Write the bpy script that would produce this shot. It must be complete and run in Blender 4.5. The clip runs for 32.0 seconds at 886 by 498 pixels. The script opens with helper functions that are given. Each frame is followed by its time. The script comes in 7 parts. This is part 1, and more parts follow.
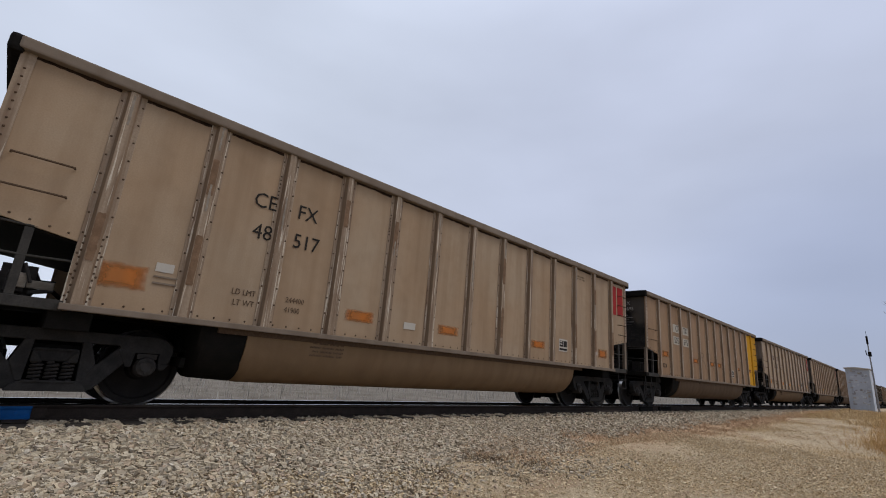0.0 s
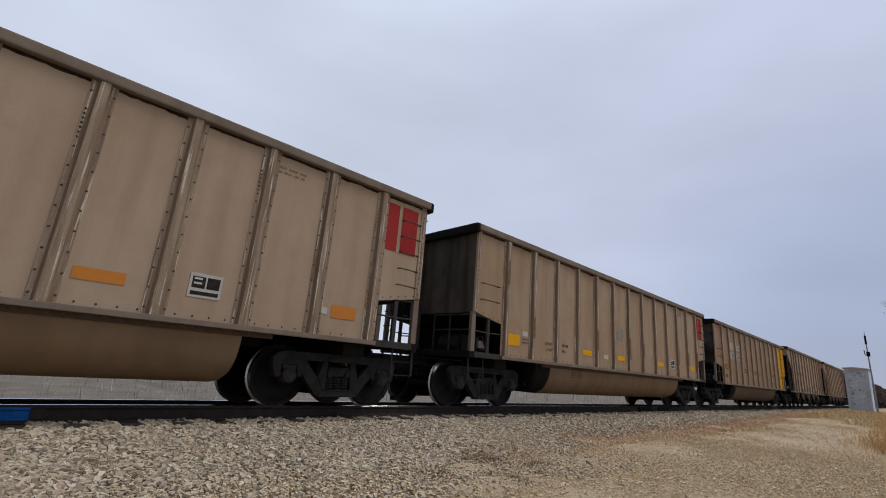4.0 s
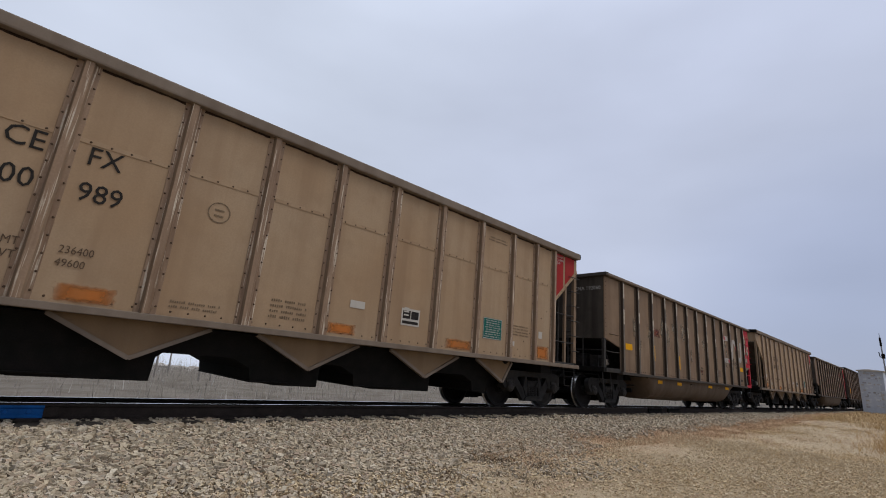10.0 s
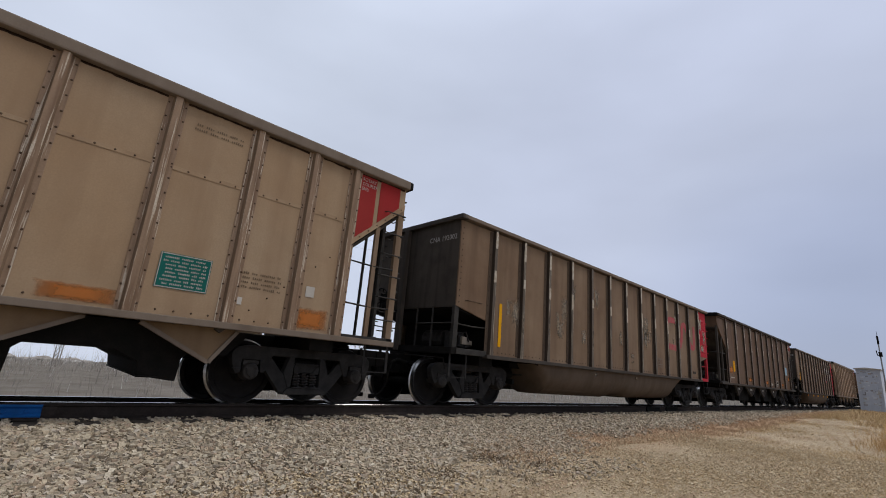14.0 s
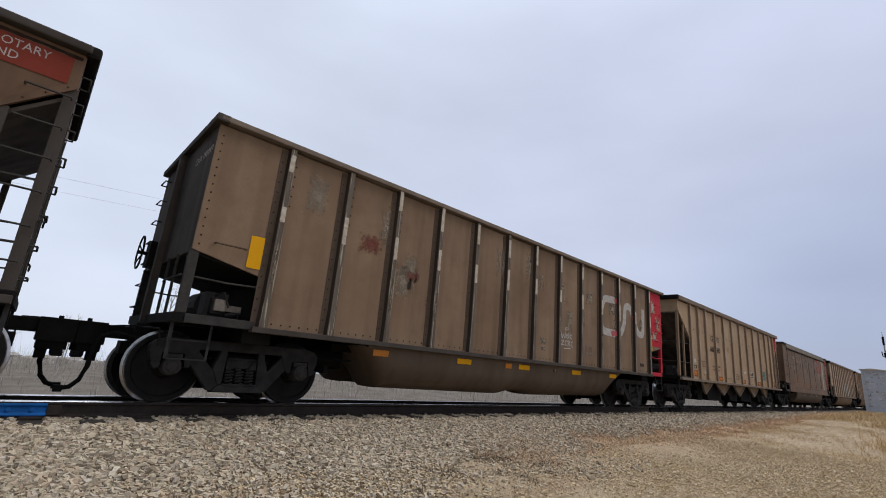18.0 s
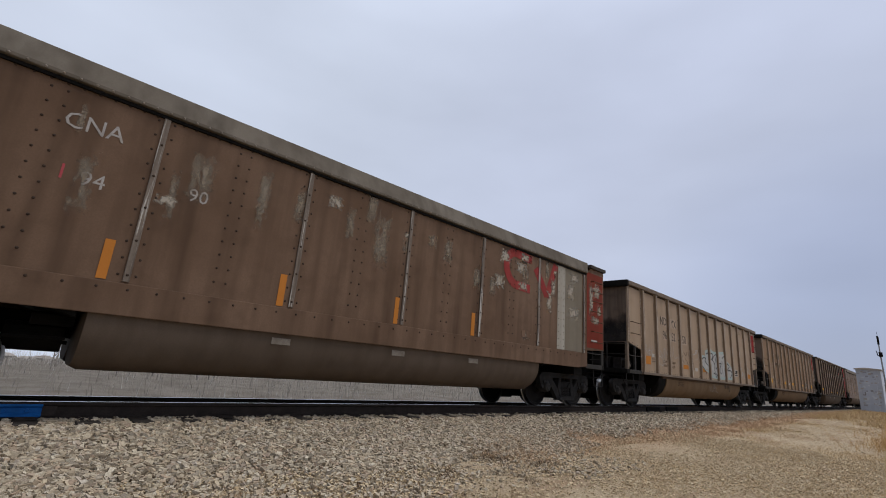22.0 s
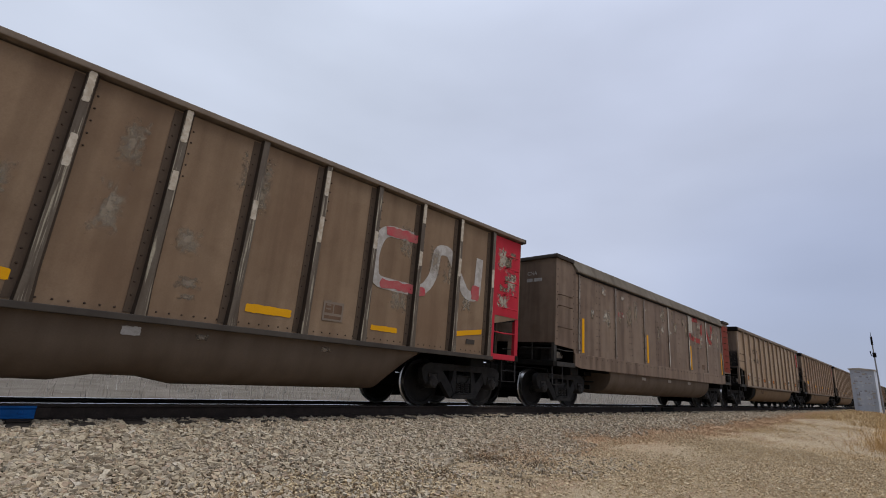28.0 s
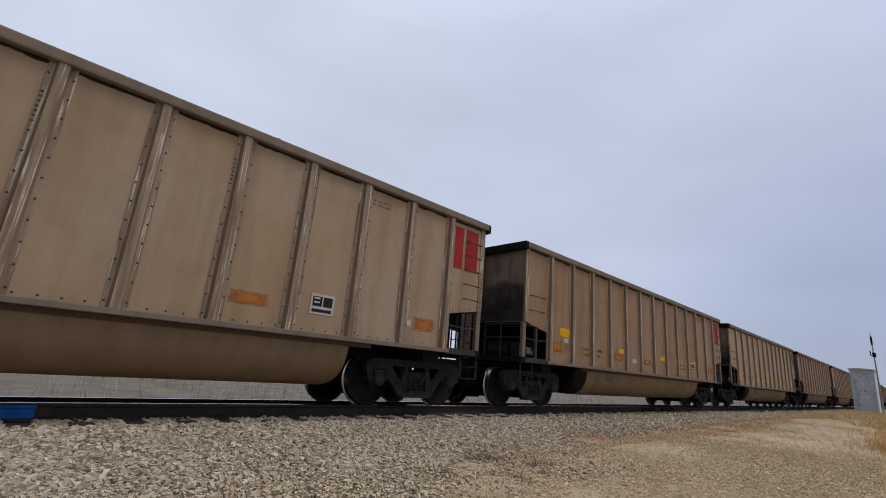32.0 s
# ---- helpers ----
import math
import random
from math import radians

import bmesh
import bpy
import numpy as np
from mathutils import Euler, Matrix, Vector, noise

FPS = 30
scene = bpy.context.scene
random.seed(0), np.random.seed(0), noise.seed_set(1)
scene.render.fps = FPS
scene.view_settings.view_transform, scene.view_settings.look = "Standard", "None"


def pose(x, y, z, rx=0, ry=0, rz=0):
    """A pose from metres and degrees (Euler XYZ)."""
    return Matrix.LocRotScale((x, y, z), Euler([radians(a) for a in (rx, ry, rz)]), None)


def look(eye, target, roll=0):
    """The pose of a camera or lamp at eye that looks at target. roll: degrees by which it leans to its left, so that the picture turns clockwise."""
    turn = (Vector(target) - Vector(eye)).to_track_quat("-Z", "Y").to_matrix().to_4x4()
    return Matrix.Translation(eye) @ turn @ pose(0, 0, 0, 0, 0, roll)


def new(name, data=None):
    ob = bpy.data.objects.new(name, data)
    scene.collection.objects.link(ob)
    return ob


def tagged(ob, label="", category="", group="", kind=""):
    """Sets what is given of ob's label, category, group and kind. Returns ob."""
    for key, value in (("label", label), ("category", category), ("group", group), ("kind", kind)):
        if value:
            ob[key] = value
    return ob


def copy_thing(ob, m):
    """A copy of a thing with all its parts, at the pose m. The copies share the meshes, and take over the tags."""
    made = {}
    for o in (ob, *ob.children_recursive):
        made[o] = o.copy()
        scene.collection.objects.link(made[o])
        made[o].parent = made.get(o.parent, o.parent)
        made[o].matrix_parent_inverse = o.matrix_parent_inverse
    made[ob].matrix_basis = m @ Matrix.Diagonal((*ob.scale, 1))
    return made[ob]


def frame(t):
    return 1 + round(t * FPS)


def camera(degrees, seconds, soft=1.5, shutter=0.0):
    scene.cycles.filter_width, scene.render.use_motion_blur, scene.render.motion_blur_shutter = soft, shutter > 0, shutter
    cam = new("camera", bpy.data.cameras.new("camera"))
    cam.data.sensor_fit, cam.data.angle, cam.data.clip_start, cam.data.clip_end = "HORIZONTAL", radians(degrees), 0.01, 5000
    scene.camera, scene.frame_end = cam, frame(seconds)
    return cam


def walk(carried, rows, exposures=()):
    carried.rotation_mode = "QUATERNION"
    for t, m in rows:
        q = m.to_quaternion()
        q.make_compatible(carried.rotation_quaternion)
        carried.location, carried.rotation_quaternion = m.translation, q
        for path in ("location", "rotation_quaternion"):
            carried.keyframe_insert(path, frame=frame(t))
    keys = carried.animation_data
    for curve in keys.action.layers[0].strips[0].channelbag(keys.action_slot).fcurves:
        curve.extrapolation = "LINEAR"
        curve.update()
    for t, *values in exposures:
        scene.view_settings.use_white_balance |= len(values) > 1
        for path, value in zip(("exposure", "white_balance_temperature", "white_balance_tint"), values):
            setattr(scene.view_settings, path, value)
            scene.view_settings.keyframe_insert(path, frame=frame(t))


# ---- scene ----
# camera on a tripod beside the track, nudged now and then by the wind
cam = camera(89.35, 32.0, soft=1.0)
walk(cam, [(t, pose(0, 0, 0.779, 90 + p, r, y)) for t, y, p, r in (
    (0, 45.93, 14.73, -4.56), (0.5, 45.88, 14.73, -4.56), (1, 45.85, 14.73, -4.58), (1.5, 45.85, 14.72, -4.55), (2, 45.85, 14.72, -4.55),
    (2.5, 45.85, 14.77, -4.50), (3, 45.91, 14.78, -4.46), (3.5, 45.87, 14.79, -4.48), (5.5, 45.75, 14.81, -4.51), (6, 45.72, 14.84, -4.55),
    (6.5, 45.72, 14.87, -4.52), (7, 46.02, 14.83, -4.58), (7.5, 46.32, 14.79, -4.65), (8, 46.52, 14.78, -4.67), (8.5, 46.85, 14.68, -4.81),
    (9, 47.40, 14.65, -4.93), (9.5, 47.55, 14.63, -4.93), (10, 46.79, 14.76, -4.74), (10.5, 46.72, 14.75, -4.75), (11, 46.86, 14.68, -4.78),
    (11.5, 46.84, 14.66, -4.77), (12, 46.73, 14.68, -4.76), (12.5, 46.63, 14.64, -4.72), (13, 46.56, 14.65, -4.71), (13.5, 46.63, 14.61, -4.69),
    (14, 46.64, 14.63, -4.67), (14.5, 46.63, 14.66, -4.72), (16.5, 46.69, 14.67, -4.76), (17, 46.76, 14.68, -4.76), (17.5, 46.95, 14.64, -4.85),
    (18, 46.99, 14.59, -4.81), (18.5, 46.92, 14.59, -4.82), (19, 46.86, 14.59, -4.80), (19.5, 46.84, 14.58, -4.77), (20, 46.80, 14.57, -4.80),
    (20.5, 46.83, 14.55, -4.78), (21, 46.81, 14.57, -4.76), (21.5, 46.73, 14.58, -4.75), (22, 46.65, 14.61, -4.71), (22.5, 46.75, 14.60, -4.76),
    (23, 46.74, 14.63, -4.74), (23.5, 46.63, 14.63, -4.69), (24, 46.56, 14.64, -4.74), (24.5, 46.53, 14.63, -4.70), (25, 46.49, 14.63, -4.71),
    (25.5, 46.42, 14.64, -4.71), (27.5, 46.27, 14.72, -4.66), (28, 46.23, 14.74, -4.64), (28.5, 46.25, 14.73, -4.65), (29, 46.28, 14.70, -4.66),
    (29.5, 46.28, 14.69, -4.67), (30, 46.34, 14.67, -4.70), (30.5, 46.33, 14.69, -4.67), (31, 46.28, 14.69, -4.68), (31.5, 46.23, 14.70, -4.67),
    (32, 46.21, 14.72, -4.66))],
     exposures=((0, 0), (14.5, 0), (16.5, 0.06), (17, 0.09), (18, 0.13), (19, 0.11), (20, 0.05), (21, 0), (32, 0)))

# ---- sky and sun: an overcast day, brighter overhead and away from the line, greyer down the track ----
world = bpy.data.worlds.new("overcast_sky")
scene.world = world
world.use_nodes = True
wn, wl = world.node_tree.nodes, world.node_tree.links
wn.clear()
w_out = wn.new("ShaderNodeOutputWorld")
w_coord = wn.new("ShaderNodeTexCoord")
w_sep = wn.new("ShaderNodeSeparateXYZ")
wl.new(w_coord.outputs["Generated"], w_sep.inputs[0])
w_y = wn.new("ShaderNodeMapRange")
w_y.inputs["From Min"].default_value, w_y.inputs["From Max"].default_value = -1, 1
wl.new(w_sep.outputs["Y"], w_y.inputs["Value"])
w_ramp = wn.new("ShaderNodeValToRGB")
w_ramp.color_ramp.interpolation = "EASE"
for pos, col in ((0.1, (0.28, 0.31, 0.375, 1)), (0.50, (0.60, 0.655, 0.78, 1)), (0.64, (0.595, 0.65, 0.775, 1)), (0.93, (0.515, 0.56, 0.70, 1))):
    w_ramp.color_ramp.elements.new(pos).color = col
w_ramp.color_ramp.elements[0].position, w_ramp.color_ramp.elements[0].color = 0.0, (0.26, 0.29, 0.355, 1)
w_ramp.color_ramp.elements[-1].position, w_ramp.color_ramp.elements[-1].color = 1.0, (0.34, 0.385, 0.53, 1)
wl.new(w_y.outputs[0], w_ramp.inputs["Fac"])
w_map = wn.new("ShaderNodeMapping")
w_map.inputs["Scale"].default_value = (1.3, 1.3, 3.2)
wl.new(w_coord.outputs["Generated"], w_map.inputs["Vector"])
w_noise = wn.new("ShaderNodeTexNoise")
w_noise.inputs["Scale"].default_value, w_noise.inputs["Detail"].default_value, w_noise.inputs["Roughness"].default_value = 1.5, 4, 0.45
wl.new(w_map.outputs[0], w_noise.inputs["Vector"])
w_cloud = wn.new("ShaderNodeMapRange")
w_cloud.inputs["From Min"].default_value, w_cloud.inputs["From Max"].default_value = 0.3, 0.7
w_cloud.inputs["To Min"].default_value, w_cloud.inputs["To Max"].default_value = 0.9, 1.08
wl.new(w_noise.outputs["Fac"], w_cloud.inputs["Value"])
w_top = wn.new("ShaderNodeMapRange")
w_top.interpolation_type = "SMOOTHSTEP"
w_top.inputs["From Min"].default_value, w_top.inputs["From Max"].default_value = 0.62, 1.0
w_top.inputs["To Min"].default_value, w_top.inputs["To Max"].default_value = 1.0, 2.0
wl.new(w_sep.outputs["Z"], w_top.inputs["Value"])
w_mul = wn.new("ShaderNodeMath")
w_mul.operation = "MULTIPLY"
wl.new(w_cloud.outputs[0], w_mul.inputs[0])
wl.new(w_top.outputs[0], w_mul.inputs[1])
w_bg = wn.new("ShaderNodeBackground")
wl.new(w_ramp.outputs[0], w_bg.inputs["Color"])
wl.new(w_mul.outputs[0], w_bg.inputs["Strength"])
w_sky = wn.new("ShaderNodeTexSky")
w_sky.sky_type, w_sky.sun_disc = "NISHITA", False
w_sky.sun_elevation, w_sky.sun_rotation = radians(66), radians(39)
w_bg2 = wn.new("ShaderNodeBackground")
w_bg2.inputs["Strength"].default_value = 0.01
wl.new(w_sky.outputs[0], w_bg2.inputs["Color"])
w_add = wn.new("ShaderNodeAddShader")
wl.new(w_bg.outputs[0], w_add.inputs[0])
wl.new(w_bg2.outputs[0], w_add.inputs[1])
wl.new(w_add.outputs[0], w_out.inputs["Surface"])

sun_data = bpy.data.lights.new("sun", "SUN")
sun_data.energy, sun_data.angle, sun_data.color = 1.5, radians(28), (1.0, 0.93, 0.83)
sun = new("sun", sun_data)
sun.matrix_world = look((22, 27, 58), (0, 0, 0))


# ---- materials ----
def mat_base(name, rough=0.7, metal=0.0, gloss=0.2):
    m = bpy.data.materials.new(name)
    m.use_nodes = True
    nt = m.node_tree
    b = nt.nodes["Principled BSDF"]
    b.inputs["Roughness"].default_value, b.inputs["Metallic"].default_value = rough, metal
    b.inputs["Specular IOR Level"].default_value = gloss
    return m, nt, b


def coords(nt, scale=(1, 1, 1), wander=True):
    """Object coordinates, shifted by a random step for each object."""
    tc = nt.nodes.new("ShaderNodeTexCoord")
    mp = nt.nodes.new("ShaderNodeMapping")
    mp.inputs["Scale"].default_value = scale
    nt.links.new(tc.outputs["Object"], mp.inputs["Vector"])
    if wander:
        oi = nt.nodes.new("ShaderNodeObjectInfo")
        mu = nt.nodes.new("ShaderNodeMath")
        mu.operation = "MULTIPLY"
        mu.inputs[1].default_value = 37.0
        nt.links.new(oi.outputs["Random"], mu.inputs[0])
        nt.links.new(mu.outputs[0], mp.inputs["Location"])
    return mp.outputs[0]


def noise_fac(nt, vec, scale, detail=3, lo=0.35, hi=0.65):
    n = nt.nodes.new("ShaderNodeTexNoise")
    n.inputs["Scale"].default_value, n.inputs["Detail"].default_value = scale, detail
    nt.links.new(vec, n.inputs["Vector"])
    r = nt.nodes.new("ShaderNodeMapRange")
    r.inputs["From Min"].default_value, r.inputs["From Max"].default_value = lo, hi
    nt.links.new(n.outputs["Fac"], r.inputs["Value"])
    return r.outputs[0]


def mixed(nt, fac, a, b, amount=1.0):
    m = nt.nodes.new("ShaderNodeMix")
    m.data_type = "RGBA"
    if amount != 1.0:
        k = nt.nodes.new("ShaderNodeMath")
        k.operation = "MULTIPLY"
        k.inputs[1].default_value = amount
        nt.links.new(fac, k.inputs[0])
        fac = k.outputs[0]
    nt.links.new(fac, m.inputs[0])
    for v, i in ((a, 6), (b, 7)):
        if isinstance(v, tuple):
            m.inputs[i].default_value = (*v, 1)
        else:
            nt.links.new(v, m.inputs[i])
    return m.outputs[2]


def bump(nt, b, height, strength, dist=0.01):
    n = nt.nodes.new("ShaderNodeBump")
    n.inputs["Strength"].default_value, n.inputs["Distance"].default_value = strength, dist
    nt.links.new(height, n.inputs["Height"])
    nt.links.new(n.outputs[0], b.inputs["Normal"])


def paint(name, base, dust, stain, dust_amt=0.6, stain_amt=0.5, rough=0.72, waves=0.25, soft=0.0, grain=0.5, flake=None, drip=False):
    """Weathered car paint: broad patches of dust, streaks that run down, fine grit, slightly wavy plate."""
    m, nt, b = mat_base(name, rough, 0.0, 0.04)
    v = coords(nt)
    big = noise_fac(nt, v, 0.55, 4, 0.32, 0.68)
    streak = noise_fac(nt, coords(nt, (2.4, 2.4, 0.2)), 1.5, 3, 0.42, 0.75)
    grit = noise_fac(nt, v, 55, 3, 0.3, 0.7)
    blot = noise_fac(nt, v, 3.2, 5, 0.5, 0.75)
    c = mixed(nt, big, base, dust, dust_amt)
    c = mixed(nt, streak, c, stain, stain_amt)
    c = mixed(nt, blot, c, stain, stain_amt * 0.45)
    c = mixed(nt, grit, c, tuple(x * 0.72 for x in base), 0.28)
    nt.links.new(c, b.inputs["Base Color"])
    wav = noise_fac(nt, v, 1.7, 2, 0.2, 0.8)
    bump(nt, b, wav, waves, 0.05)
    if soft:
        # worn thin towards the patch's own rim, so that what lies below shows through
        tc = nt.nodes.new("ShaderNodeTexCoord")
        sp = nt.nodes.new("ShaderNodeSeparateXYZ")
        nt.links.new(tc.outputs["Generated"], sp.inputs[0])
        edge = []
        for ax in ("Y", "Z"):
            q = [nt.nodes.new("ShaderNodeMath") for _ in range(3)]
            q[0].operation, q[1].operation, q[2].operation = "SUBTRACT", "ABSOLUTE", "MULTIPLY"
            q[0].inputs[1].default_value, q[2].inputs[1].default_value = 0.5, 2.0
            nt.links.new(sp.outputs[ax], q[0].inputs[0])
            nt.links.new(q[0].outputs[0], q[1].inputs[0])
            nt.links.new(q[1].outputs[0], q[2].inputs[0])
            edge.append(q[2].outputs[0])
        mx = nt.nodes.new("ShaderNodeMath")
        mx.operation = "MAXIMUM"
        nt.links.new(edge[0], mx.inputs[0])
        nt.links.new(edge[1], mx.inputs[1])
        ad = nt.nodes.new("ShaderNodeMath")
        ad.operation = "MULTIPLY_ADD"
        ad.inputs[1].default_value = grain
        nt.links.new(noise_fac(nt, v, 16, 4, 0.3, 0.7), ad.inputs[0])
        nt.links.new(mx.outputs[0], ad.inputs[2])
        ra = nt.nodes.new("ShaderNodeMapRange")
        ra.inputs["From Min"].default_value, ra.inputs["From Max"].default_value = 1.04, 1.04 - soft
        ra.inputs["To Max"].default_value = 0.9
        nt.links.new(ad.outputs[0], ra.inputs["Value"])
        nt.links.new(ra.outputs[0], b.inputs["Alpha"])
    if flake:
        # chipped away in places
        fl = noise_fac(nt, coords(nt, (1, 1, 0.35) if drip else (1, 1, 1)), flake[0], 6, flake[1], flake[2])
        if soft:
            k = nt.nodes.new("ShaderNodeMath")
            k.operation = "MULTIPLY"
            nt.links.new(fl, k.inputs[0])
            nt.links.new(ra.outputs[0], k.inputs[1])
            fl = k.outputs[0]
        nt.links.new(fl, b.inputs["Alpha"])
    return m


def end_fade(name, col):
    """Near-black fade on the car end: thick at its foot, thinning out above."""
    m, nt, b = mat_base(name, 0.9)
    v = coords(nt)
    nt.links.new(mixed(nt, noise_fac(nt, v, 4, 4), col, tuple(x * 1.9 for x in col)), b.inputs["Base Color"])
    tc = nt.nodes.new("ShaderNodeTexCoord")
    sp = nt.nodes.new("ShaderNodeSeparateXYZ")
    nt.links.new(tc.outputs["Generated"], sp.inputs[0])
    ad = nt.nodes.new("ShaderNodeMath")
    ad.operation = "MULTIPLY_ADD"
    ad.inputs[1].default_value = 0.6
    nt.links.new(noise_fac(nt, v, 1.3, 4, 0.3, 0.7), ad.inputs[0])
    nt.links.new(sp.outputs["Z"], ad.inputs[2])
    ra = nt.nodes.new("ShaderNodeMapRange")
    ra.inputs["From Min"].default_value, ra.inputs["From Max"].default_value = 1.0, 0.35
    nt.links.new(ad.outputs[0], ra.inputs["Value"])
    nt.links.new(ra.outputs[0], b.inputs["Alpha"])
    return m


def plain(name, col, col2, scale=8.0, rough=0.75, metal=0.0, bumpy=0.2, fine=60.0, gloss=0.08):
    m, nt, b = mat_base(name, rough, metal, 0.5 if metal else gloss)
    v = coords(nt)
    c = mixed(nt, noise_fac(nt, v, scale, 4), col, col2)
    c = mixed(nt, noise_fac(nt, v, fine, 2), c, tuple(x * 0.6 for x in col), 0.4)
    nt.links.new(c, b.inputs["Base Color"])
    bump(nt, b, noise_fac(nt, v, fine, 3), bumpy, 0.004)
    return m


def islands(name, cols, rough=0.9, fine=90.0):
    """For gravel and blades: a colour for each loose piece."""
    m, nt, b = mat_base(name, rough, 0, 0.05)
    g = nt.nodes.new("ShaderNodeNewGeometry")
    oi = nt.nodes.new("ShaderNodeObjectInfo")
    ad = nt.nodes.new("ShaderNodeMath")
    ad.operation = "ADD"
    nt.links.new(g.outputs["Random Per Island"], ad.inputs[0])
    nt.links.new(oi.outputs["Random"], ad.inputs[1])
    fr = nt.nodes.new("ShaderNodeMath")
    fr.operation = "FRACT"
    nt.links.new(ad.outputs[0], fr.inputs[0])
    ramp = nt.nodes.new("ShaderNodeValToRGB")
    el = ramp.color_ramp.elements
    while len(el) < len(cols):
        el.new(0.5)
    for i, c in enumerate(cols):
        el[i].position, el[i].color = i / (len(cols) - 1), (*c, 1)
    nt.links.new(fr.outputs[0], ramp.inputs["Fac"])
    c = mixed(nt, noise_fac(nt, coords(nt, wander=False), fine, 3), ramp.outputs[0], tuple(x * 0.55 for x in cols[0]), 0.45)
    nt.links.new(c, b.inputs["Base Color"])
    return m


TAN = paint("tan_paint", (0.319, 0.217, 0.136), (0.343, 0.270, 0.194), (0.200, 0.130, 0.079), 0.9, 0.6, 0.5)
TAN_GREY = paint("grey_tan_paint", (0.339, 0.249, 0.172), (0.378, 0.286, 0.206), (0.234, 0.166, 0.108), 0.9, 0.5, 0.5)
TAN_BROWN = paint("brown_tan_paint", (0.262, 0.163, 0.096), (0.282, 0.190, 0.118), (0.152, 0.090, 0.050), 0.9, 0.65, 0.5)
TAN_OCHRE = paint("ochre_tan_paint", (0.321, 0.218, 0.132), (0.341, 0.255, 0.171), (0.215, 0.136, 0.083), 0.9, 0.55, 0.5)
BROWN = paint("dark_brown_paint", (0.168, 0.109, 0.070), (0.265, 0.190, 0.126), (0.084, 0.051, 0.033), 0.8, 0.5, 0.5)
RED_BROWN = paint("red_brown_paint", (0.122, 0.072, 0.045), (0.159, 0.106, 0.071), (0.051, 0.032, 0.022), 0.6, 0.5, 0.5)
GREY_BROWN = paint("grey_brown_paint", (0.162, 0.113, 0.083), (0.230, 0.172, 0.129), (0.072, 0.048, 0.036), 0.8, 0.8, 0.5)
SMOOTH_BROWN = paint("faded_brown_paint", (0.125, 0.077, 0.050), (0.202, 0.131, 0.090), (0.057, 0.034, 0.022), 0.8, 0.7, 0.5)
SHOULDER = paint("mottled_shoulder_paint", (0.119, 0.099, 0.077), (0.180, 0.157, 0.128), (0.057, 0.045, 0.034), 0.9, 0.7)
END_FADE = end_fade("black_end_fade", (0.016, 0.014, 0.013))
RED_FLAKE = paint("flaking_red_paint", (0.29, 0.042, 0.042), (0.25, 0.06, 0.05), (0.16, 0.05, 0.04), 0.6, 0.5, flake=(3.5, 0.30, 0.46))
WHITE_FLAKE = paint("flaking_white_primer", (0.412, 0.368, 0.306), (0.333, 0.285, 0.230), (0.245, 0.202, 0.153), 0.6, 0.4, soft=0.5, grain=0.7, flake=(3.920, 0.350, 0.442))
PALE_DRIP = paint("pale_scraped_streak", (0.285, 0.238, 0.184), (0.228, 0.185, 0.140), (0.171, 0.132, 0.096), 0.6, 0.4, soft=0.8, grain=0.5, flake=(8.550, 0.370, 0.480), drip=True)
SOOT = paint("sooty_end_paint", (0.063, 0.053, 0.045), (0.109, 0.090, 0.073), (0.021, 0.018, 0.015), 0.6, 0.9)
CHORD = paint("top_chord_paint", (0.172, 0.136, 0.107), (0.212, 0.172, 0.138), (0.095, 0.069, 0.051), 0.6, 0.5)
CHORD_DARK = paint("dark_chord_paint", (0.055, 0.047, 0.041), (0.085, 0.074, 0.064), (0.03, 0.024, 0.021), 0.6, 0.5)
SOOT_TAN = paint("soot_streaked_tan_end", (0.205, 0.152, 0.117), (0.160, 0.116, 0.090), (0.036, 0.028, 0.025), 0.7, 1.0)
DUST_SHADE = plain("coal_dust_and_shade", (0.020, 0.013, 0.010), (0.045, 0.027, 0.018), 9, 0.9)
BARE = plain("bare_worn_metal", (0.52, 0.465, 0.385), (0.34, 0.28, 0.21), 14, 0.5)
WORN = plain("worn_stake_paint", (0.27, 0.235, 0.195), (0.20, 0.165, 0.13), 12, 0.55)
RUST_WORN = plain("rust_stained_stake", (0.20, 0.125, 0.078), (0.14, 0.085, 0.052), 10, 0.7)
# near-black: grime, with the underframe's deep shade put into the colour
UNDER = plain("underframe_grime_and_shade", (0.007, 0.007, 0.006), (0.012, 0.010, 0.009), 6, 0.85)
TRUCK_DUST = plain("dusty_cast_steel", (0.021, 0.020, 0.020), (0.036, 0.034, 0.033), 6, 0.8)
FRAME = plain("platform_grime", (0.034, 0.032, 0.030), (0.052, 0.048, 0.044), 7, 0.75)
CASTING = plain("bearing_casting", (0.046, 0.042, 0.040), (0.028, 0.025, 0.023), 12, 0.6)
WHEEL = plain("wheel_plate", (0.010, 0.009, 0.009), (0.017, 0.015, 0.014), 5, 0.65)
TREAD = plain("polished_tread", (0.440, 0.432, 0.424), (0.280, 0.272, 0.264), 20, 0.28, 1.0, 0.05)
RIVET = plain("rivet_rust", (0.070, 0.044, 0.029), (0.105, 0.070, 0.046), 30, 0.8)
DARK_RIVET = plain("grimy_rivet", (0.040, 0.027, 0.020), (0.062, 0.044, 0.033), 30, 0.8)
COAL = plain("coal", (0.012, 0.0115, 0.0115), (0.025, 0.023, 0.022), 14, 0.55)
YELLOW = paint("yellow_paint", (0.54, 0.27, 0.018), (0.47, 0.25, 0.035), (0.28, 0.16, 0.025), 0.5, 0.35)
RED = paint("faded_red_paint", (0.29, 0.026, 0.027), (0.30, 0.045, 0.04), (0.17, 0.032, 0.024), 0.5, 0.3)
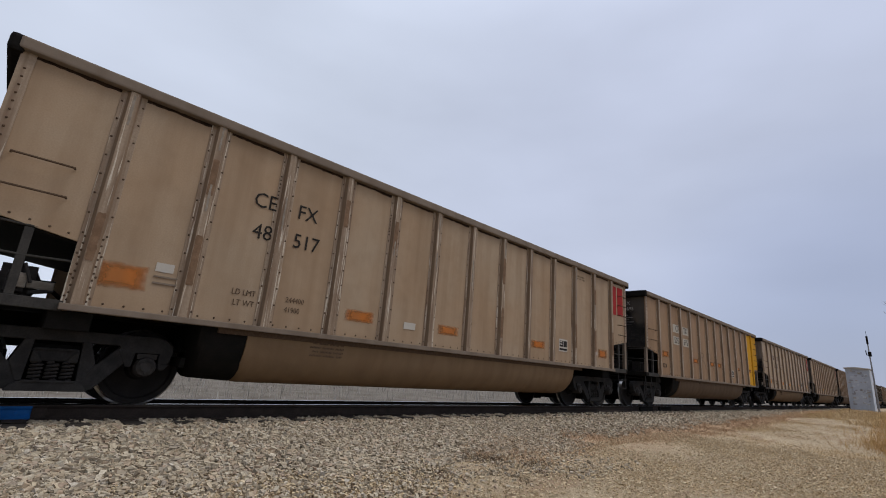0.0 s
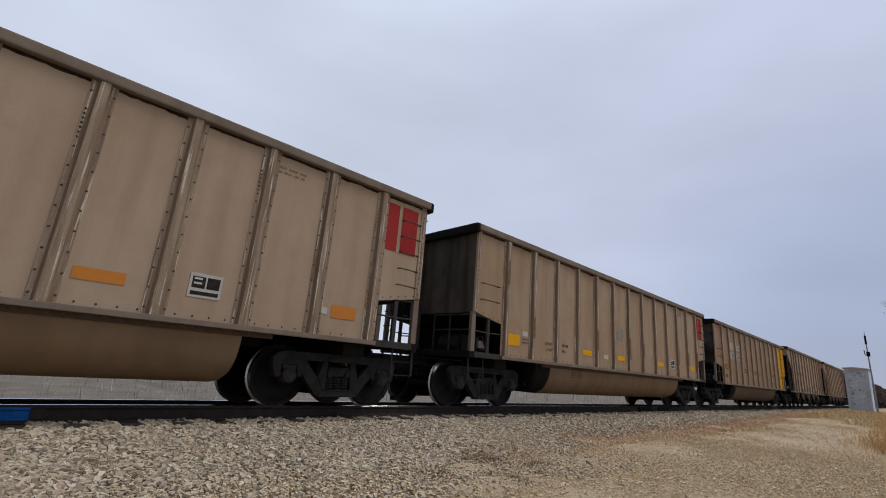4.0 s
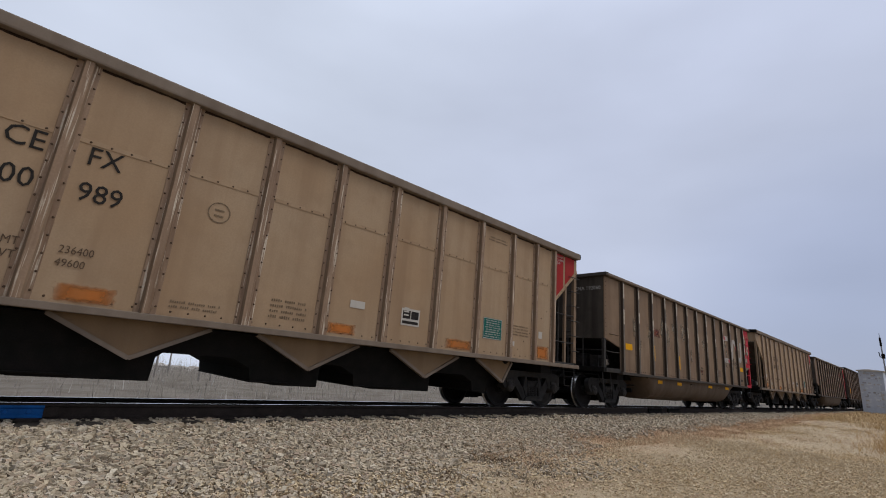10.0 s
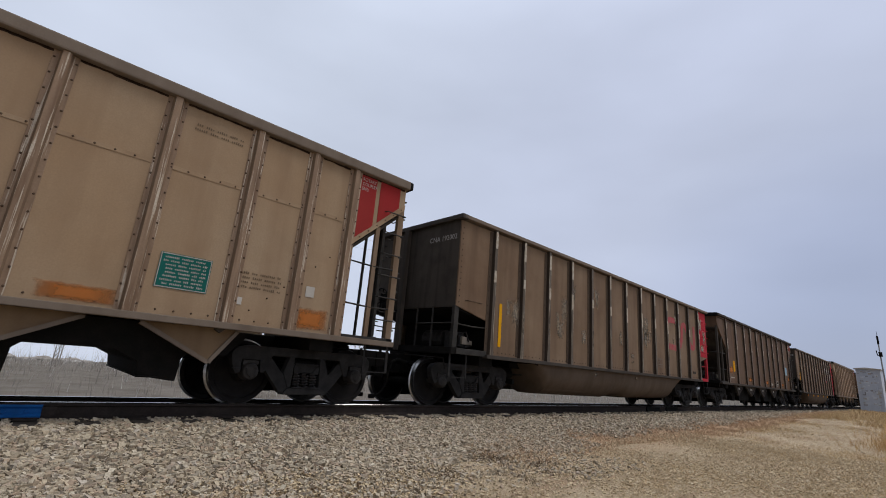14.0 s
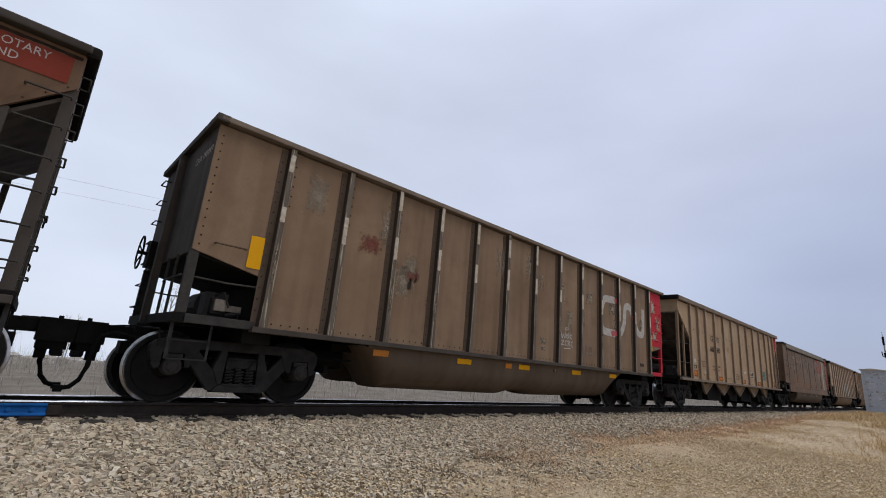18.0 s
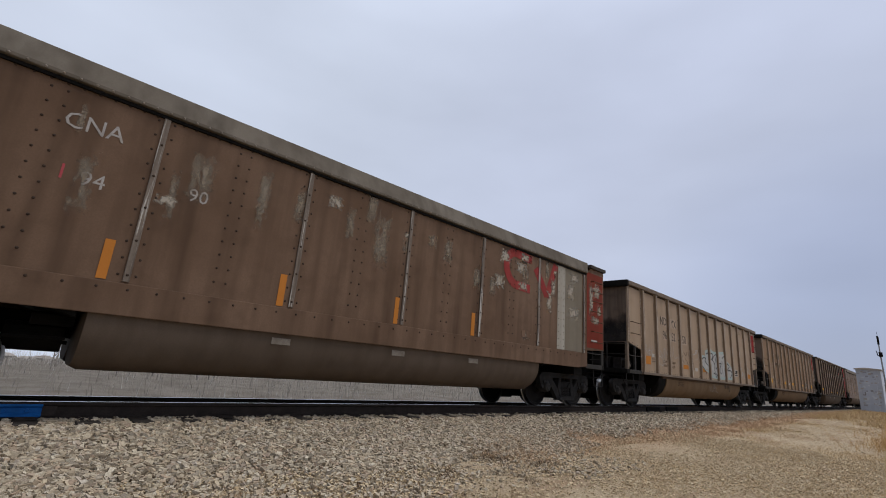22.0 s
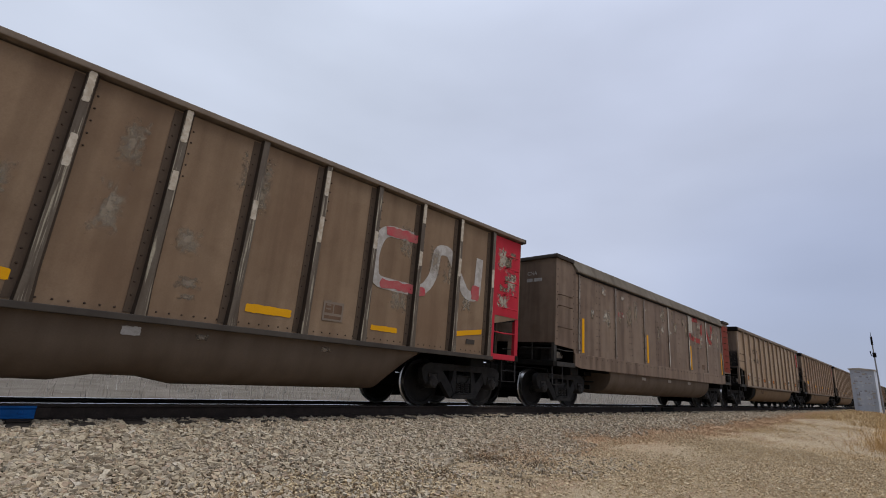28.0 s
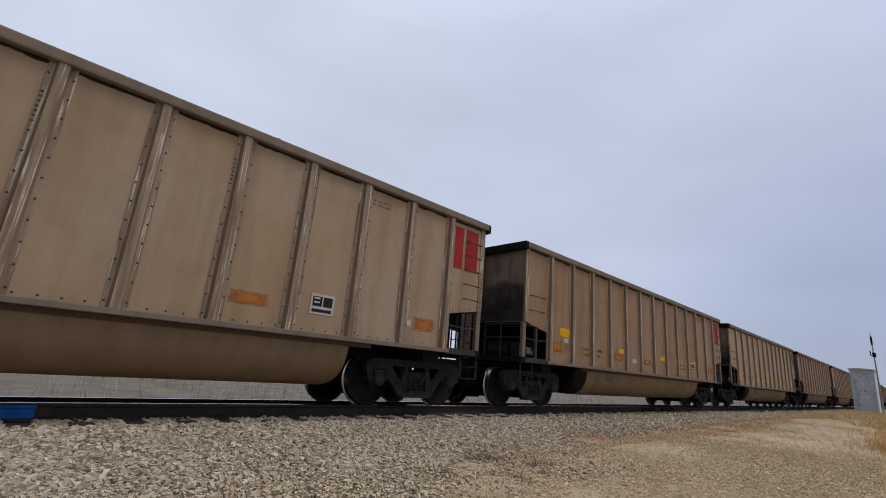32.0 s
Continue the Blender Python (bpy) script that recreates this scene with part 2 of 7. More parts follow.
PINK_RED = paint("bright_red_paint", (0.42, 0.024, 0.042), (0.40, 0.05, 0.06), (0.25, 0.03, 0.03), 0.5, 0.3)
DULL_RED = paint("rusty_red_paint", (0.19, 0.036, 0.024), (0.18, 0.05, 0.034), (0.10, 0.026, 0.016), 0.5, 0.4)
ORANGE = paint("orange_reflector", (0.46, 0.15, 0.035), (0.38, 0.15, 0.05), (0.21, 0.115, 0.055), 0.7, 0.5, soft=0.62, grain=0.16)
AMBER = paint("amber_reflector", (0.66, 0.32, 0.008), (0.58, 0.29, 0.02), (0.42, 0.21, 0.025), 0.5, 0.3)
WHITE = paint("dusty_white_paint", (0.46, 0.43, 0.39), (0.40, 0.37, 0.325), (0.29, 0.255, 0.21), 0.6, 0.3)
CREAM = paint("stencil_panel_white", (0.40, 0.375, 0.32), (0.36, 0.33, 0.275), (0.28, 0.245, 0.195), 0.5, 0.3)
PALE_TAN = paint("cleaned_tan_panel", (0.402, 0.309, 0.234), (0.426, 0.331, 0.258), (0.316, 0.235, 0.171), 0.5, 0.3)
BLACK = plain("stencil_black", (0.018, 0.016, 0.015), (0.032, 0.028, 0.024), 20, 0.7)
FADED = plain("faded_stencil", (0.15, 0.105, 0.068), (0.20, 0.145, 0.095), 40, 0.8)
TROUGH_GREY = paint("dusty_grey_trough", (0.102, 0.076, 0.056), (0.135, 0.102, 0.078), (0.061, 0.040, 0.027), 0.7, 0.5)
TEAL = paint("teal_placard", (0.012, 0.105, 0.088), (0.02, 0.125, 0.105), (0.035, 0.085, 0.07), 0.5, 0.3)
SKYBLUE = paint("pale_blue_sticker", (0.26, 0.42, 0.52), (0.31, 0.44, 0.52), (0.22, 0.31, 0.36), 0.5, 0.3)
LETTER = plain("faded_white_letter", (0.43, 0.405, 0.38), (0.30, 0.275, 0.25), 9, 0.7)
PINK = plain("pinkish_faded_letter", (0.40, 0.06, 0.075), (0.34, 0.12, 0.11), 6, 0.7)
GHOST = paint("ghost_red_stain", (0.20, 0.06, 0.045), (0.16, 0.07, 0.052), (0.115, 0.06, 0.045), 0.7, 0.5, soft=0.9)
SCUFF = paint("pale_scuff", (0.250, 0.204, 0.158), (0.175, 0.138, 0.104), (0.120, 0.090, 0.068), 0.7, 0.6, soft=0.7)
PALE_PATCH = paint("pale_patch_plate", (0.40, 0.375, 0.325), (0.34, 0.31, 0.26), (0.22, 0.19, 0.15), 0.6, 0.5)
PALE_SHEET = paint("weathered_beige_sheet", (0.185, 0.158, 0.120), (0.215, 0.188, 0.148), (0.12, 0.098, 0.073), 0.7, 0.4)
GRAF_BLACK = plain("black_spray", (0.016, 0.016, 0.018), (0.03, 0.03, 0.032), 9, 0.6)
GRAF_WHITE = plain("silver_white_spray", (0.44, 0.44, 0.425), (0.34, 0.335, 0.315), 5, 0.6)
GRAF_CYAN = plain("pale_cyan_spray", (0.299, 0.428, 0.421), (0.345, 0.398, 0.372), 4, 0.6)


def rib_paint(name, base, dark, bare):
    """Stake paint streaked down its length and rubbed through to bare metal in thin scratches."""
    m, nt, b = mat_base(name, 0.5)
    v = coords(nt)
    c = mixed(nt, noise_fac(nt, coords(nt, (7, 7, 0.45)), 2.0, 5, 0.38, 0.66), base, dark)
    c = mixed(nt, noise_fac(nt, coords(nt, (22, 22, 0.8)), 1.7, 3, 0.57, 0.65), c, bare, 0.85)
    c = mixed(nt, noise_fac(nt, v, 40, 3), c, dark, 0.3)
    nt.links.new(c, b.inputs["Base Color"])
    bump(nt, b, noise_fac(nt, v, 7, 3, 0.2, 0.8), 0.3, 0.02)
    return m


TAN_RIB = rib_paint("rubbed_tan_stake", (0.285, 0.216, 0.153), (0.155, 0.100, 0.064), (0.56, 0.50, 0.41))
BROWN_RIB = rib_paint("rubbed_brown_stake", (0.116, 0.094, 0.071), (0.065, 0.047, 0.034), (0.357, 0.319, 0.241))
RED_RIB = rib_paint("rubbed_red_brown_stake", (0.150, 0.112, 0.085), (0.078, 0.050, 0.036), (0.24, 0.195, 0.150))
OCHRE_RIB = rib_paint("rubbed_ochre_stake", (0.265, 0.180, 0.118), (0.165, 0.103, 0.064), (0.56, 0.49, 0.39))
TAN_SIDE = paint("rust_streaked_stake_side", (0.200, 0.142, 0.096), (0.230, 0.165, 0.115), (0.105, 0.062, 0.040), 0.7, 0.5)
# brown stake sides darker than their crowns: side shade put into the colour
BROWN_SIDE = paint("shaded_brown_stake_side", (0.042, 0.031, 0.024), (0.058, 0.044, 0.034), (0.024, 0.017, 0.013), 0.7, 0.5)
STAKE_FLANGE = paint("dark_stake_flange", (0.078, 0.056, 0.041), (0.105, 0.078, 0.058), (0.040, 0.027, 0.019), 0.7, 0.6)
STRAP = rib_paint("worn_strap", (0.19, 0.155, 0.125), (0.095, 0.07, 0.052), (0.56, 0.53, 0.48))
ORANGE_STRIP = paint("orange_reflector_strip", (0.50, 0.185, 0.035), (0.44, 0.175, 0.045), (0.32, 0.14, 0.04), 0.5, 0.3)
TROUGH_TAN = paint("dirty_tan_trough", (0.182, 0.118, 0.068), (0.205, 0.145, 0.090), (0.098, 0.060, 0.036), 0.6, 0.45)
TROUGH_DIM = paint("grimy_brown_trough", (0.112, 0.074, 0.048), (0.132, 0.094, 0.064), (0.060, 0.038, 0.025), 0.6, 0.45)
STENCIL = plain("brown_stencil", (0.075, 0.048, 0.033), (0.13, 0.088, 0.06), 40, 0.8)
RAIL_HEAD = plain("rail_running_surface", (0.62, 0.61, 0.60), (0.5, 0.49, 0.48), 12, 0.22, 1.0, 0.05)
RAIL_SIDE = plain("rail_rust", (0.032, 0.025, 0.022), (0.045, 0.035, 0.030), 9, 0.85)
TIE = plain("creosoted_timber", (0.035, 0.03, 0.026), (0.06, 0.052, 0.045), 8, 0.9, 0, 0.5)
BLUE = paint("blue_paint", (0.012, 0.10, 0.33), (0.02, 0.13, 0.38), (0.01, 0.05, 0.15), 0.6, 0.6, 0.5)
SHED = paint("pale_aluminium_cladding", (0.46, 0.50, 0.57), (0.53, 0.57, 0.64), (0.37, 0.40, 0.46), 0.6, 0.4, 0.5)
SHED_PALE = paint("flakes_and_sky_reflection", (0.56, 0.60, 0.64), (0.62, 0.65, 0.68), (0.46, 0.48, 0.50), 0.5, 0.3)
SHED_DULL = paint("dull_cladding_patch", (0.33, 0.33, 0.36), (0.40, 0.38, 0.38), (0.26, 0.24, 0.25), 0.5, 0.3)
POLE = plain("galvanised_pole", (0.30, 0.30, 0.31), (0.22, 0.22, 0.23), 10, 0.6)
BARK = plain("grey_bark", (0.26, 0.23, 0.20), (0.38, 0.35, 0.32), 12, 0.9)
WIRE = plain("power_line", (0.55, 0.55, 0.58), (0.45, 0.45, 0.48), 5, 0.6)
STONE = islands("crushed_limestone", [(0.297, 0.237, 0.165), (0.484, 0.413, 0.303), (0.385, 0.314, 0.220), (0.605, 0.533, 0.413), (0.187, 0.143, 0.099), (0.440, 0.385, 0.303), (0.528, 0.440, 0.314), (0.396, 0.292, 0.209), (0.517, 0.462, 0.380)])
GRIT = islands("fine_gravel", [(0.552, 0.423, 0.257), (0.644, 0.519, 0.347), (0.368, 0.273, 0.167), (0.681, 0.582, 0.414), (0.515, 0.382, 0.230)])
STRAW = islands("dry_straw", [(0.58, 0.425, 0.23), (0.66, 0.50, 0.29), (0.42, 0.285, 0.15), (0.62, 0.44, 0.23)])
RUSSET = islands("russet_dry_grass", [(0.52, 0.335, 0.205), (0.60, 0.42, 0.27), (0.40, 0.235, 0.14), (0.62, 0.47, 0.31), (0.55, 0.39, 0.235)])
AMBER_GRASS = islands("amber_dry_grass", [(0.55, 0.33, 0.13), (0.62, 0.42, 0.19), (0.44, 0.26, 0.11), (0.66, 0.47, 0.24)])
BARK_TWIG = islands("dark_weed_stalk", [(0.10, 0.07, 0.05), (0.16, 0.11, 0.075), (0.07, 0.05, 0.036)])
STEMS = islands("grey_dead_stems", [(0.30, 0.27, 0.235), (0.40, 0.37, 0.33), (0.24, 0.21, 0.18), (0.52, 0.50, 0.465), (0.35, 0.315, 0.27)])


def ground_material():
    m, nt, b = mat_base("dry_ground", 0.95, 0, 0.05)
    v = coords(nt, wander=False)
    tc = nt.nodes.new("ShaderNodeTexCoord")
    sp = nt.nodes.new("ShaderNodeSeparateXYZ")
    nt.links.new(tc.outputs["Object"], sp.inputs[0])
    lng = coords(nt, (2.6, 0.55, 1), wander=False)
    c = mixed(nt, noise_fac(nt, v, 0.35, 5, 0.38, 0.62), (0.45, 0.355, 0.235), (0.53, 0.42, 0.28))
    c = mixed(nt, noise_fac(nt, lng, 1.1, 6, 0.48, 0.68), c, (0.36, 0.245, 0.155), 0.8)
    c = mixed(nt, noise_fac(nt, lng, 5.0, 5, 0.52, 0.72), c, (0.30, 0.205, 0.13), 0.7)
    c = mixed(nt, noise_fac(nt, v, 60, 4, 0.4, 0.7), c, (0.25, 0.175, 0.105), 0.6)
    c = mixed(nt, noise_fac(nt, v, 130, 2, 0.55, 0.75), c, (0.74, 0.65, 0.50), 0.7)
    # russet thatch at the foot of the shoulder
    ya = nt.nodes.new("ShaderNodeMapRange")
    ya.inputs["From Min"].default_value, ya.inputs["From Max"].default_value = 4.6, 6.2
    nt.links.new(sp.outputs["Y"], ya.inputs["Value"])
    xa = nt.nodes.new("ShaderNodeMapRange")
    xa.inputs["From Min"].default_value, xa.inputs["From Max"].default_value = -3.7, -4.6
    nt.links.new(sp.outputs["X"], xa.inputs["Value"])
    th = nt.nodes.new("ShaderNodeMath")
    th.operation = "MULTIPLY"
    nt.links.new(ya.outputs[0], th.inputs[0])
    nt.links.new(xa.outputs[0], th.inputs[1])
    rus = mixed(nt, noise_fac(nt, lng, 6, 5, 0.35, 0.65), (0.46, 0.29, 0.18), (0.60, 0.43, 0.275))
    gap = nt.nodes.new("ShaderNodeMath")
    gap.operation = "MULTIPLY"
    nt.links.new(th.outputs[0], gap.inputs[0])
    nt.links.new(noise_fac(nt, lng, 1.6, 5, 0.34, 0.6), gap.inputs[1])
    c = mixed(nt, gap.outputs[0], c, rus, 0.8)
    # the stony shoulder of the line; its dark ground paints the shade between stones
    sh = nt.nodes.new("ShaderNodeMapRange")
    sh.inputs["From Min"].default_value, sh.inputs["From Max"].default_value = -5.0, -5.7
    nt.links.new(sp.outputs["X"], sh.inputs["Value"])
    st = mixed(nt, noise_fac(nt, v, 38, 4, 0.35, 0.65), (0.06, 0.045, 0.032), (0.20, 0.16, 0.115))
    c = mixed(nt, sh.outputs[0], c, st)
    # coal-dusted bed between the rails, darkened further to hold the train's shade
    bed = nt.nodes.new("ShaderNodeMapRange")
    bed.inputs["From Min"].default_value, bed.inputs["From Max"].default_value = -6.9, -7.2
    nt.links.new(sp.outputs["X"], bed.inputs["Value"])
    c = mixed(nt, bed.outputs[0], c, (0.045, 0.04, 0.036))
    # grey-brown rough pasture beyond the line
    fr = nt.nodes.new("ShaderNodeMapRange")
    fr.inputs["From Min"].default_value, fr.inputs["From Max"].default_value = -10.5, -13
    nt.links.new(sp.outputs["X"], fr.inputs["Value"])
    past = mixed(nt, noise_fac(nt, v, 0.5, 6, 0.35, 0.65), (0.145, 0.125, 0.10), (0.21, 0.185, 0.155))
    c = mixed(nt, fr.outputs[0], c, past)
    nt.links.new(c, b.inputs["Base Color"])
    bump(nt, b, noise_fac(nt, v, 45, 4, 0.3, 0.7), 0.8, 0.03)
    return m


GROUND = ground_material()


# ---- shapes ----
class Shape:
    """Collects faces; part() turns them into one mesh."""

    def __init__(self):
        self.v, self.f, self.m = [], [], []

    def add(self, verts, faces, mi=0):
        o = len(self.v)
        self.v += [tuple(p) for p in verts]
        self.f += [tuple(i + o for i in q) for q in faces]
        self.m += [mi] * len(faces)
        return self

    def box(self, x0, x1, y0, y1, z0, z1, mi=0):
        p = [(x, y, z) for z in (z0, z1) for y in (y0, y1) for x in (x0, x1)]
        return self.add(p, [(0, 2, 3, 1), (4, 5, 7, 6), (0, 1, 5, 4), (2, 6, 7, 3), (0, 4, 6, 2), (1, 3, 7, 5)], mi)

    def prism(self, poly, axis, a, b, mi=0):
        """poly: (y, z) for axis x, (x, z) for axis y, (x, y) for axis z."""
        n = len(poly)
        put = {"x": lambda p, q: (q, p[0], p[1]), "y": lambda p, q: (p[0], q, p[1]), "z": lambda p, q: (p[0], p[1], q)}[axis]
        pts = [put(p, a) for p in poly] + [put(p, b) for p in poly]
        faces = [tuple(range(n)), tuple(range(2 * n - 1, n - 1, -1))]
        faces += [(i, i + n, (i + 1) % n + n, (i + 1) % n) for i in range(n)]
        return self.add(pts, faces, mi)

    def loft(self, rings, mi=0, closed=True):
        n = len(rings[0])
        pts = [p for r in rings for p in r]
        faces = [(k * n + i, k * n + (i + 1) % n, (k + 1) * n + (i + 1) % n, (k + 1) * n + i) for k in range(len(rings) - 1) for i in range(n)]
        if closed:
            faces += [tuple(range(n - 1, -1, -1)), tuple(range((len(rings) - 1) * n, len(rings) * n))]
        return self.add(pts, faces, mi)

    def tube(self, pts, r, n=6, mi=0, r2=None):
        pts = [Vector(p) for p in pts]
        rings = []
        for i, p in enumerate(pts):
            d = (pts[min(i + 1, len(pts) - 1)] - pts[max(i - 1, 0)]).normalized()
            a = d.cross(Vector((0.31, 0.17, 0.93)) if abs(d.z) < 0.9 else Vector((1, 0.1, 0))).normalized()
            b = d.cross(a)
            rr = r if r2 is None else r + (r2 - r) * i / (len(pts) - 1)
            rings.append([p + (a * math.cos(6.2832 * k / n) + b * math.sin(6.2832 * k / n)) * rr for k in range(n)])
        return self.loft(rings, mi)

    def bar(self, p, q, wx, w):
        """A flat bar from p to q in a plane of constant x: wx wide along x, w across."""
        p, q = Vector(p), Vector(q)
        d = (q - p).normalized()
        s = Vector((0, -d.z, d.y)) * (w / 2)
        e = Vector((wx / 2, 0, 0))
        return self.loft([[c + s + e, c + s - e, c - s - e, c - s + e] for c in (p, q)])

    def lathe(self, prof, c=(0, 0, 0), n=24, mi=0, mis=None):
        """Turns (radius, x) round the x axis through c."""
        rings = [[(c[0] + x, c[1] + r * math.cos(6.2832 * k / n), c[2] + r * math.sin(6.2832 * k / n)) for k in range(n)] for r, x in prof]
        for i in range(len(rings) - 1):
            self.loft(rings[i:i + 2], mis[i] if mis else mi, False)
        return self

    def rivets(self, spots, side=1, r=0.014, h=0.009):
        """Domed heads on a face that looks along x (side 1 or -1)."""
        for x, y, z in spots:
            ring = [(x, y + r * math.cos(1.0472 * k), z + r * math.sin(1.0472 * k)) for k in range(6)]
            top = [(x + side * h, y + 0.5 * r * math.cos(1.0472 * k), z + 0.5 * r * math.sin(1.0472 * k)) for k in range(6)]
            self.loft([ring, top], 0)
        return self

    def mesh(self, name, mats, bevel=0.0, smooth=False):
        me = bpy.data.meshes.new(name)
        me.from_pydata(self.v, [], self.f)
        me.polygons.foreach_set("material_index", self.m)
        for m in mats:
            me.materials.append(m)
        bm = bmesh.new()
        bm.from_mesh(me)
        if smooth:
            bmesh.ops.remove_doubles(bm, verts=bm.verts, dist=1e-5)
        bmesh.ops.recalc_face_normals(bm, faces=bm.faces)
        if bevel:
            sharp = [e for e in bm.edges if len(e.link_faces) == 2 and e.calc_face_angle(0) > 0.6]
            bmesh.ops.bevel(bm, geom=sharp, offset=bevel, segments=2, profile=0.6, affect="EDGES", clamp_overlap=True)
        bm.to_mesh(me)
        bm.free()
        if smooth:
            me.polygons.foreach_set("use_smooth", [True] * len(me.polygons))
            me.set_sharp_from_angle(angle=radians(38))
        me.update()
        return me


def part(name, shape, material, parent, label="", bevel=0.0, smooth=False, at=None):
    """Links a shape (or a mesh made before) as one object under a thing or a part."""
    me = shape
    if isinstance(shape, Shape):
        me = shape.mesh(name, material if isinstance(material, (list, tuple)) else [material], bevel, smooth)
    ob = new(name, me)
    if parent is not None:
        ob.parent = parent
    if at is not None:
        ob.matrix_basis = at
    return tagged(ob, label)


def from_arrays(name, verts, tris, material):
    me = bpy.data.meshes.new(name)
    me.vertices.add(len(verts))
    me.vertices.foreach_set("co", np.asarray(verts, np.float32).ravel())
    me.loops.add(len(tris) * 3)
    me.loops.foreach_set("vertex_index", np.asarray(tris, np.int32).ravel())
    me.polygons.add(len(tris))
    me.polygons.foreach_set("loop_start", np.arange(0, len(tris) * 3, 3, dtype=np.int32))
    me.materials.append(material)
    me.update(calc_edges=True)
    me.shade_flat()
    return me


# ---- ground ----
TRACK = -7.9  # centre line of the track, which runs along y


def ground_z(x, y):
    knots = ((-3000, -165), (-120, -4.5), (-60, -2.55), (-16, -1.5), (-11.6, -1.0), (-9.5, -0.225), (-6.45, -0.225), (-4.9, -0.50), (0, -0.52), (3000, -0.52))
    z = -0.52
    for (x0, z0), (x1, z1) in zip(knots, knots[1:]):
        if x <= x1:
            z = z0 + (z1 - z0) * (x - x0) / (x1 - x0)
            break
    if x > -6.45 and y > 6:
        # the verge climbs to the level of the line further on
        t = min(1.0, (y - 6) / 37)
        z += (min(0.06, -0.225 + 0.11 * (x + 6.45)) - z) * t * t * (3 - 2 * t)
    return z


def build_ground():
    xs = [-3000, -1200, -500, -250, -160, -120] + [-120 + 4 * i for i in range(1, 26)] + [-19, -18, -17, -16, -14.5, -13, -12.2, -11.6] + [-11.2 + 0.2 * i for i in range(62)]
    xs += [1.4, 2, 3, 4.5, 6, 8, 11, 15, 20, 30, 50, 100, 300, 1000, 3000]
    ys = [-3000, -800, -250, -100, -50, -30, -20, -14, -10, -7, -5, -4, -3, -2.4] + [-2 + 0.2 * i for i in range(90)] + [16 + 0.6 * i for i in range(1, 40)] + [42, 46, 50, 56, 64, 75, 90, 110, 140, 200, 300, 500, 900, 1800, 4000]
    xs, ys = sorted(set(round(x, 3) for x in xs)), sorted(set(round(y, 3) for y in ys))
    nx = len(xs)
    v = []
    for y in ys:
        for x in xs:
            amp = 0.0 if -9.6 < x < -6.4 else (0.028 if -14 < x < 6 else 0.12)
            if x < -119:
                amp = 0.7
            z = ground_z(x, y) + amp * (noise.noise((x * 0.9, y * 0.9, 0)) + 0.6 * noise.noise((x * 2.6, y * 2.6, 4)))
            if x > -4.5:
                z += 0.07 * noise.noise((x * 0.25, y * 0.25, 9))
            v.append((x, y, z))
    f = [(j * nx + i, j * nx + i + 1, (j + 1) * nx + i + 1, (j + 1) * nx + i) for j in range(len(ys) - 1) for i in range(nx - 1)]
    s = Shape().add(v, f)
    g = part("ground", s, GROUND, None, smooth=True)
    return tagged(g, "dry gravelly ground with sparse straw grass beside the railway", "ground", kind="structure")


ground = build_ground()


# ---- track ----
def rail_profile(cx):
    p = [(-0.073, -0.185), (0.073, -0.185), (0.073, -0.172), (0.022, -0.158), (0.009, -0.145), (0.009, -0.058), (0.02, -0.046), (0.037, -0.04), (0.037, -0.012), (0.028, -0.001), (-0.028, -0.001),
         (-0.037, -0.012), (-0.037, -0.04), (-0.02, -0.046), (-0.009, -0.058), (-0.009, -0.145), (-0.022, -0.158), (-0.073, -0.172)]
    return [(x + cx, z) for x, z in p]


track = tagged(new("railway_track"), "steel rails on dark timber ties in pale ballast", "track", kind="structure")
CANT = pose(0.755, 0, 0, 0, -3.4, 0) @ pose(-0.755, 0, 0)  # the far rail lies lower: the curve ahead is banked
track.matrix_basis = pose(TRACK, 0, 0) @ CANT
for side in (1, -1):
    s = Shape().prism(rail_profile(side * 0.755), "y", -160, 420)
    for i, f in enumerate(s.f):
        zs = [s.v[k][2] for k in f]
        s.m[i] = 1 if min(zs) > -0.014 else 0
    part("rail", s, [RAIL_SIDE, RAIL_HEAD], track, "dark rusty rail with a bright running surface", at=CANT.inverted() @ pose(0, 0, 0 if side > 0 else -0.088))
rng = random.Random(5)
tie_mesh = Shape().box(-1.30, 1.30, -0.115, 0.115, -0.37, -0.192).mesh("tie", [TIE], 0.012)
plate_mesh = Shape().box(-0.09, 0.20, -0.1, 0.1, -0.192, -0.178).box(0.075, 0.1, -0.09, 0.09, -0.178, -0.166).mesh("tie_plate", [RAIL_SIDE])
for i in range(190):
    y = -12 + 0.535 * i
    part("tie", tie_mesh, None, track, at=pose(rng.uniform(-0.035, 0.045), y, rng.uniform(-0.012, 0.004), 0, 0, rng.uniform(-0.8, 0.8)))
    if i < 60:
        part("tie_plate", plate_mesh, None, track, at=pose(0.755, y, 0))
# blue joint bar bolted to the near rail
s = Shape()
s.prism([(-0.01, -0.165), (0.062, -0.168), (0.066, -0.15), (0.03, -0.125), (0.03, -0.072), (0.052, -0.052), (0.05, -0.03), (-0.01, -0.03)], "y", -0.62, 0.43)
bar_ob = part("joint_bar", s, BLUE, track, "blue-painted bolted rail joint bar", 0.004, at=pose(0.762, 0, 0))
for k in range(5):
    b = Shape().lathe([(0.0, 0.055), (0.02, 0.055), (0.024, 0.045), (0.024, 0.02)], n=8)
    part("bolt", b, BLUE, bar_ob, at=pose(0, -0.5 + 0.2 * k, -0.1))
b = Shape().box(0.01, 0.05, 0.43, 0.56, -0.16, -0.05)
part("joint_bar", b, RAIL_SIDE, track, "rusty end of the rail joint", 0.005, at=pose(0.762, 0, 0))
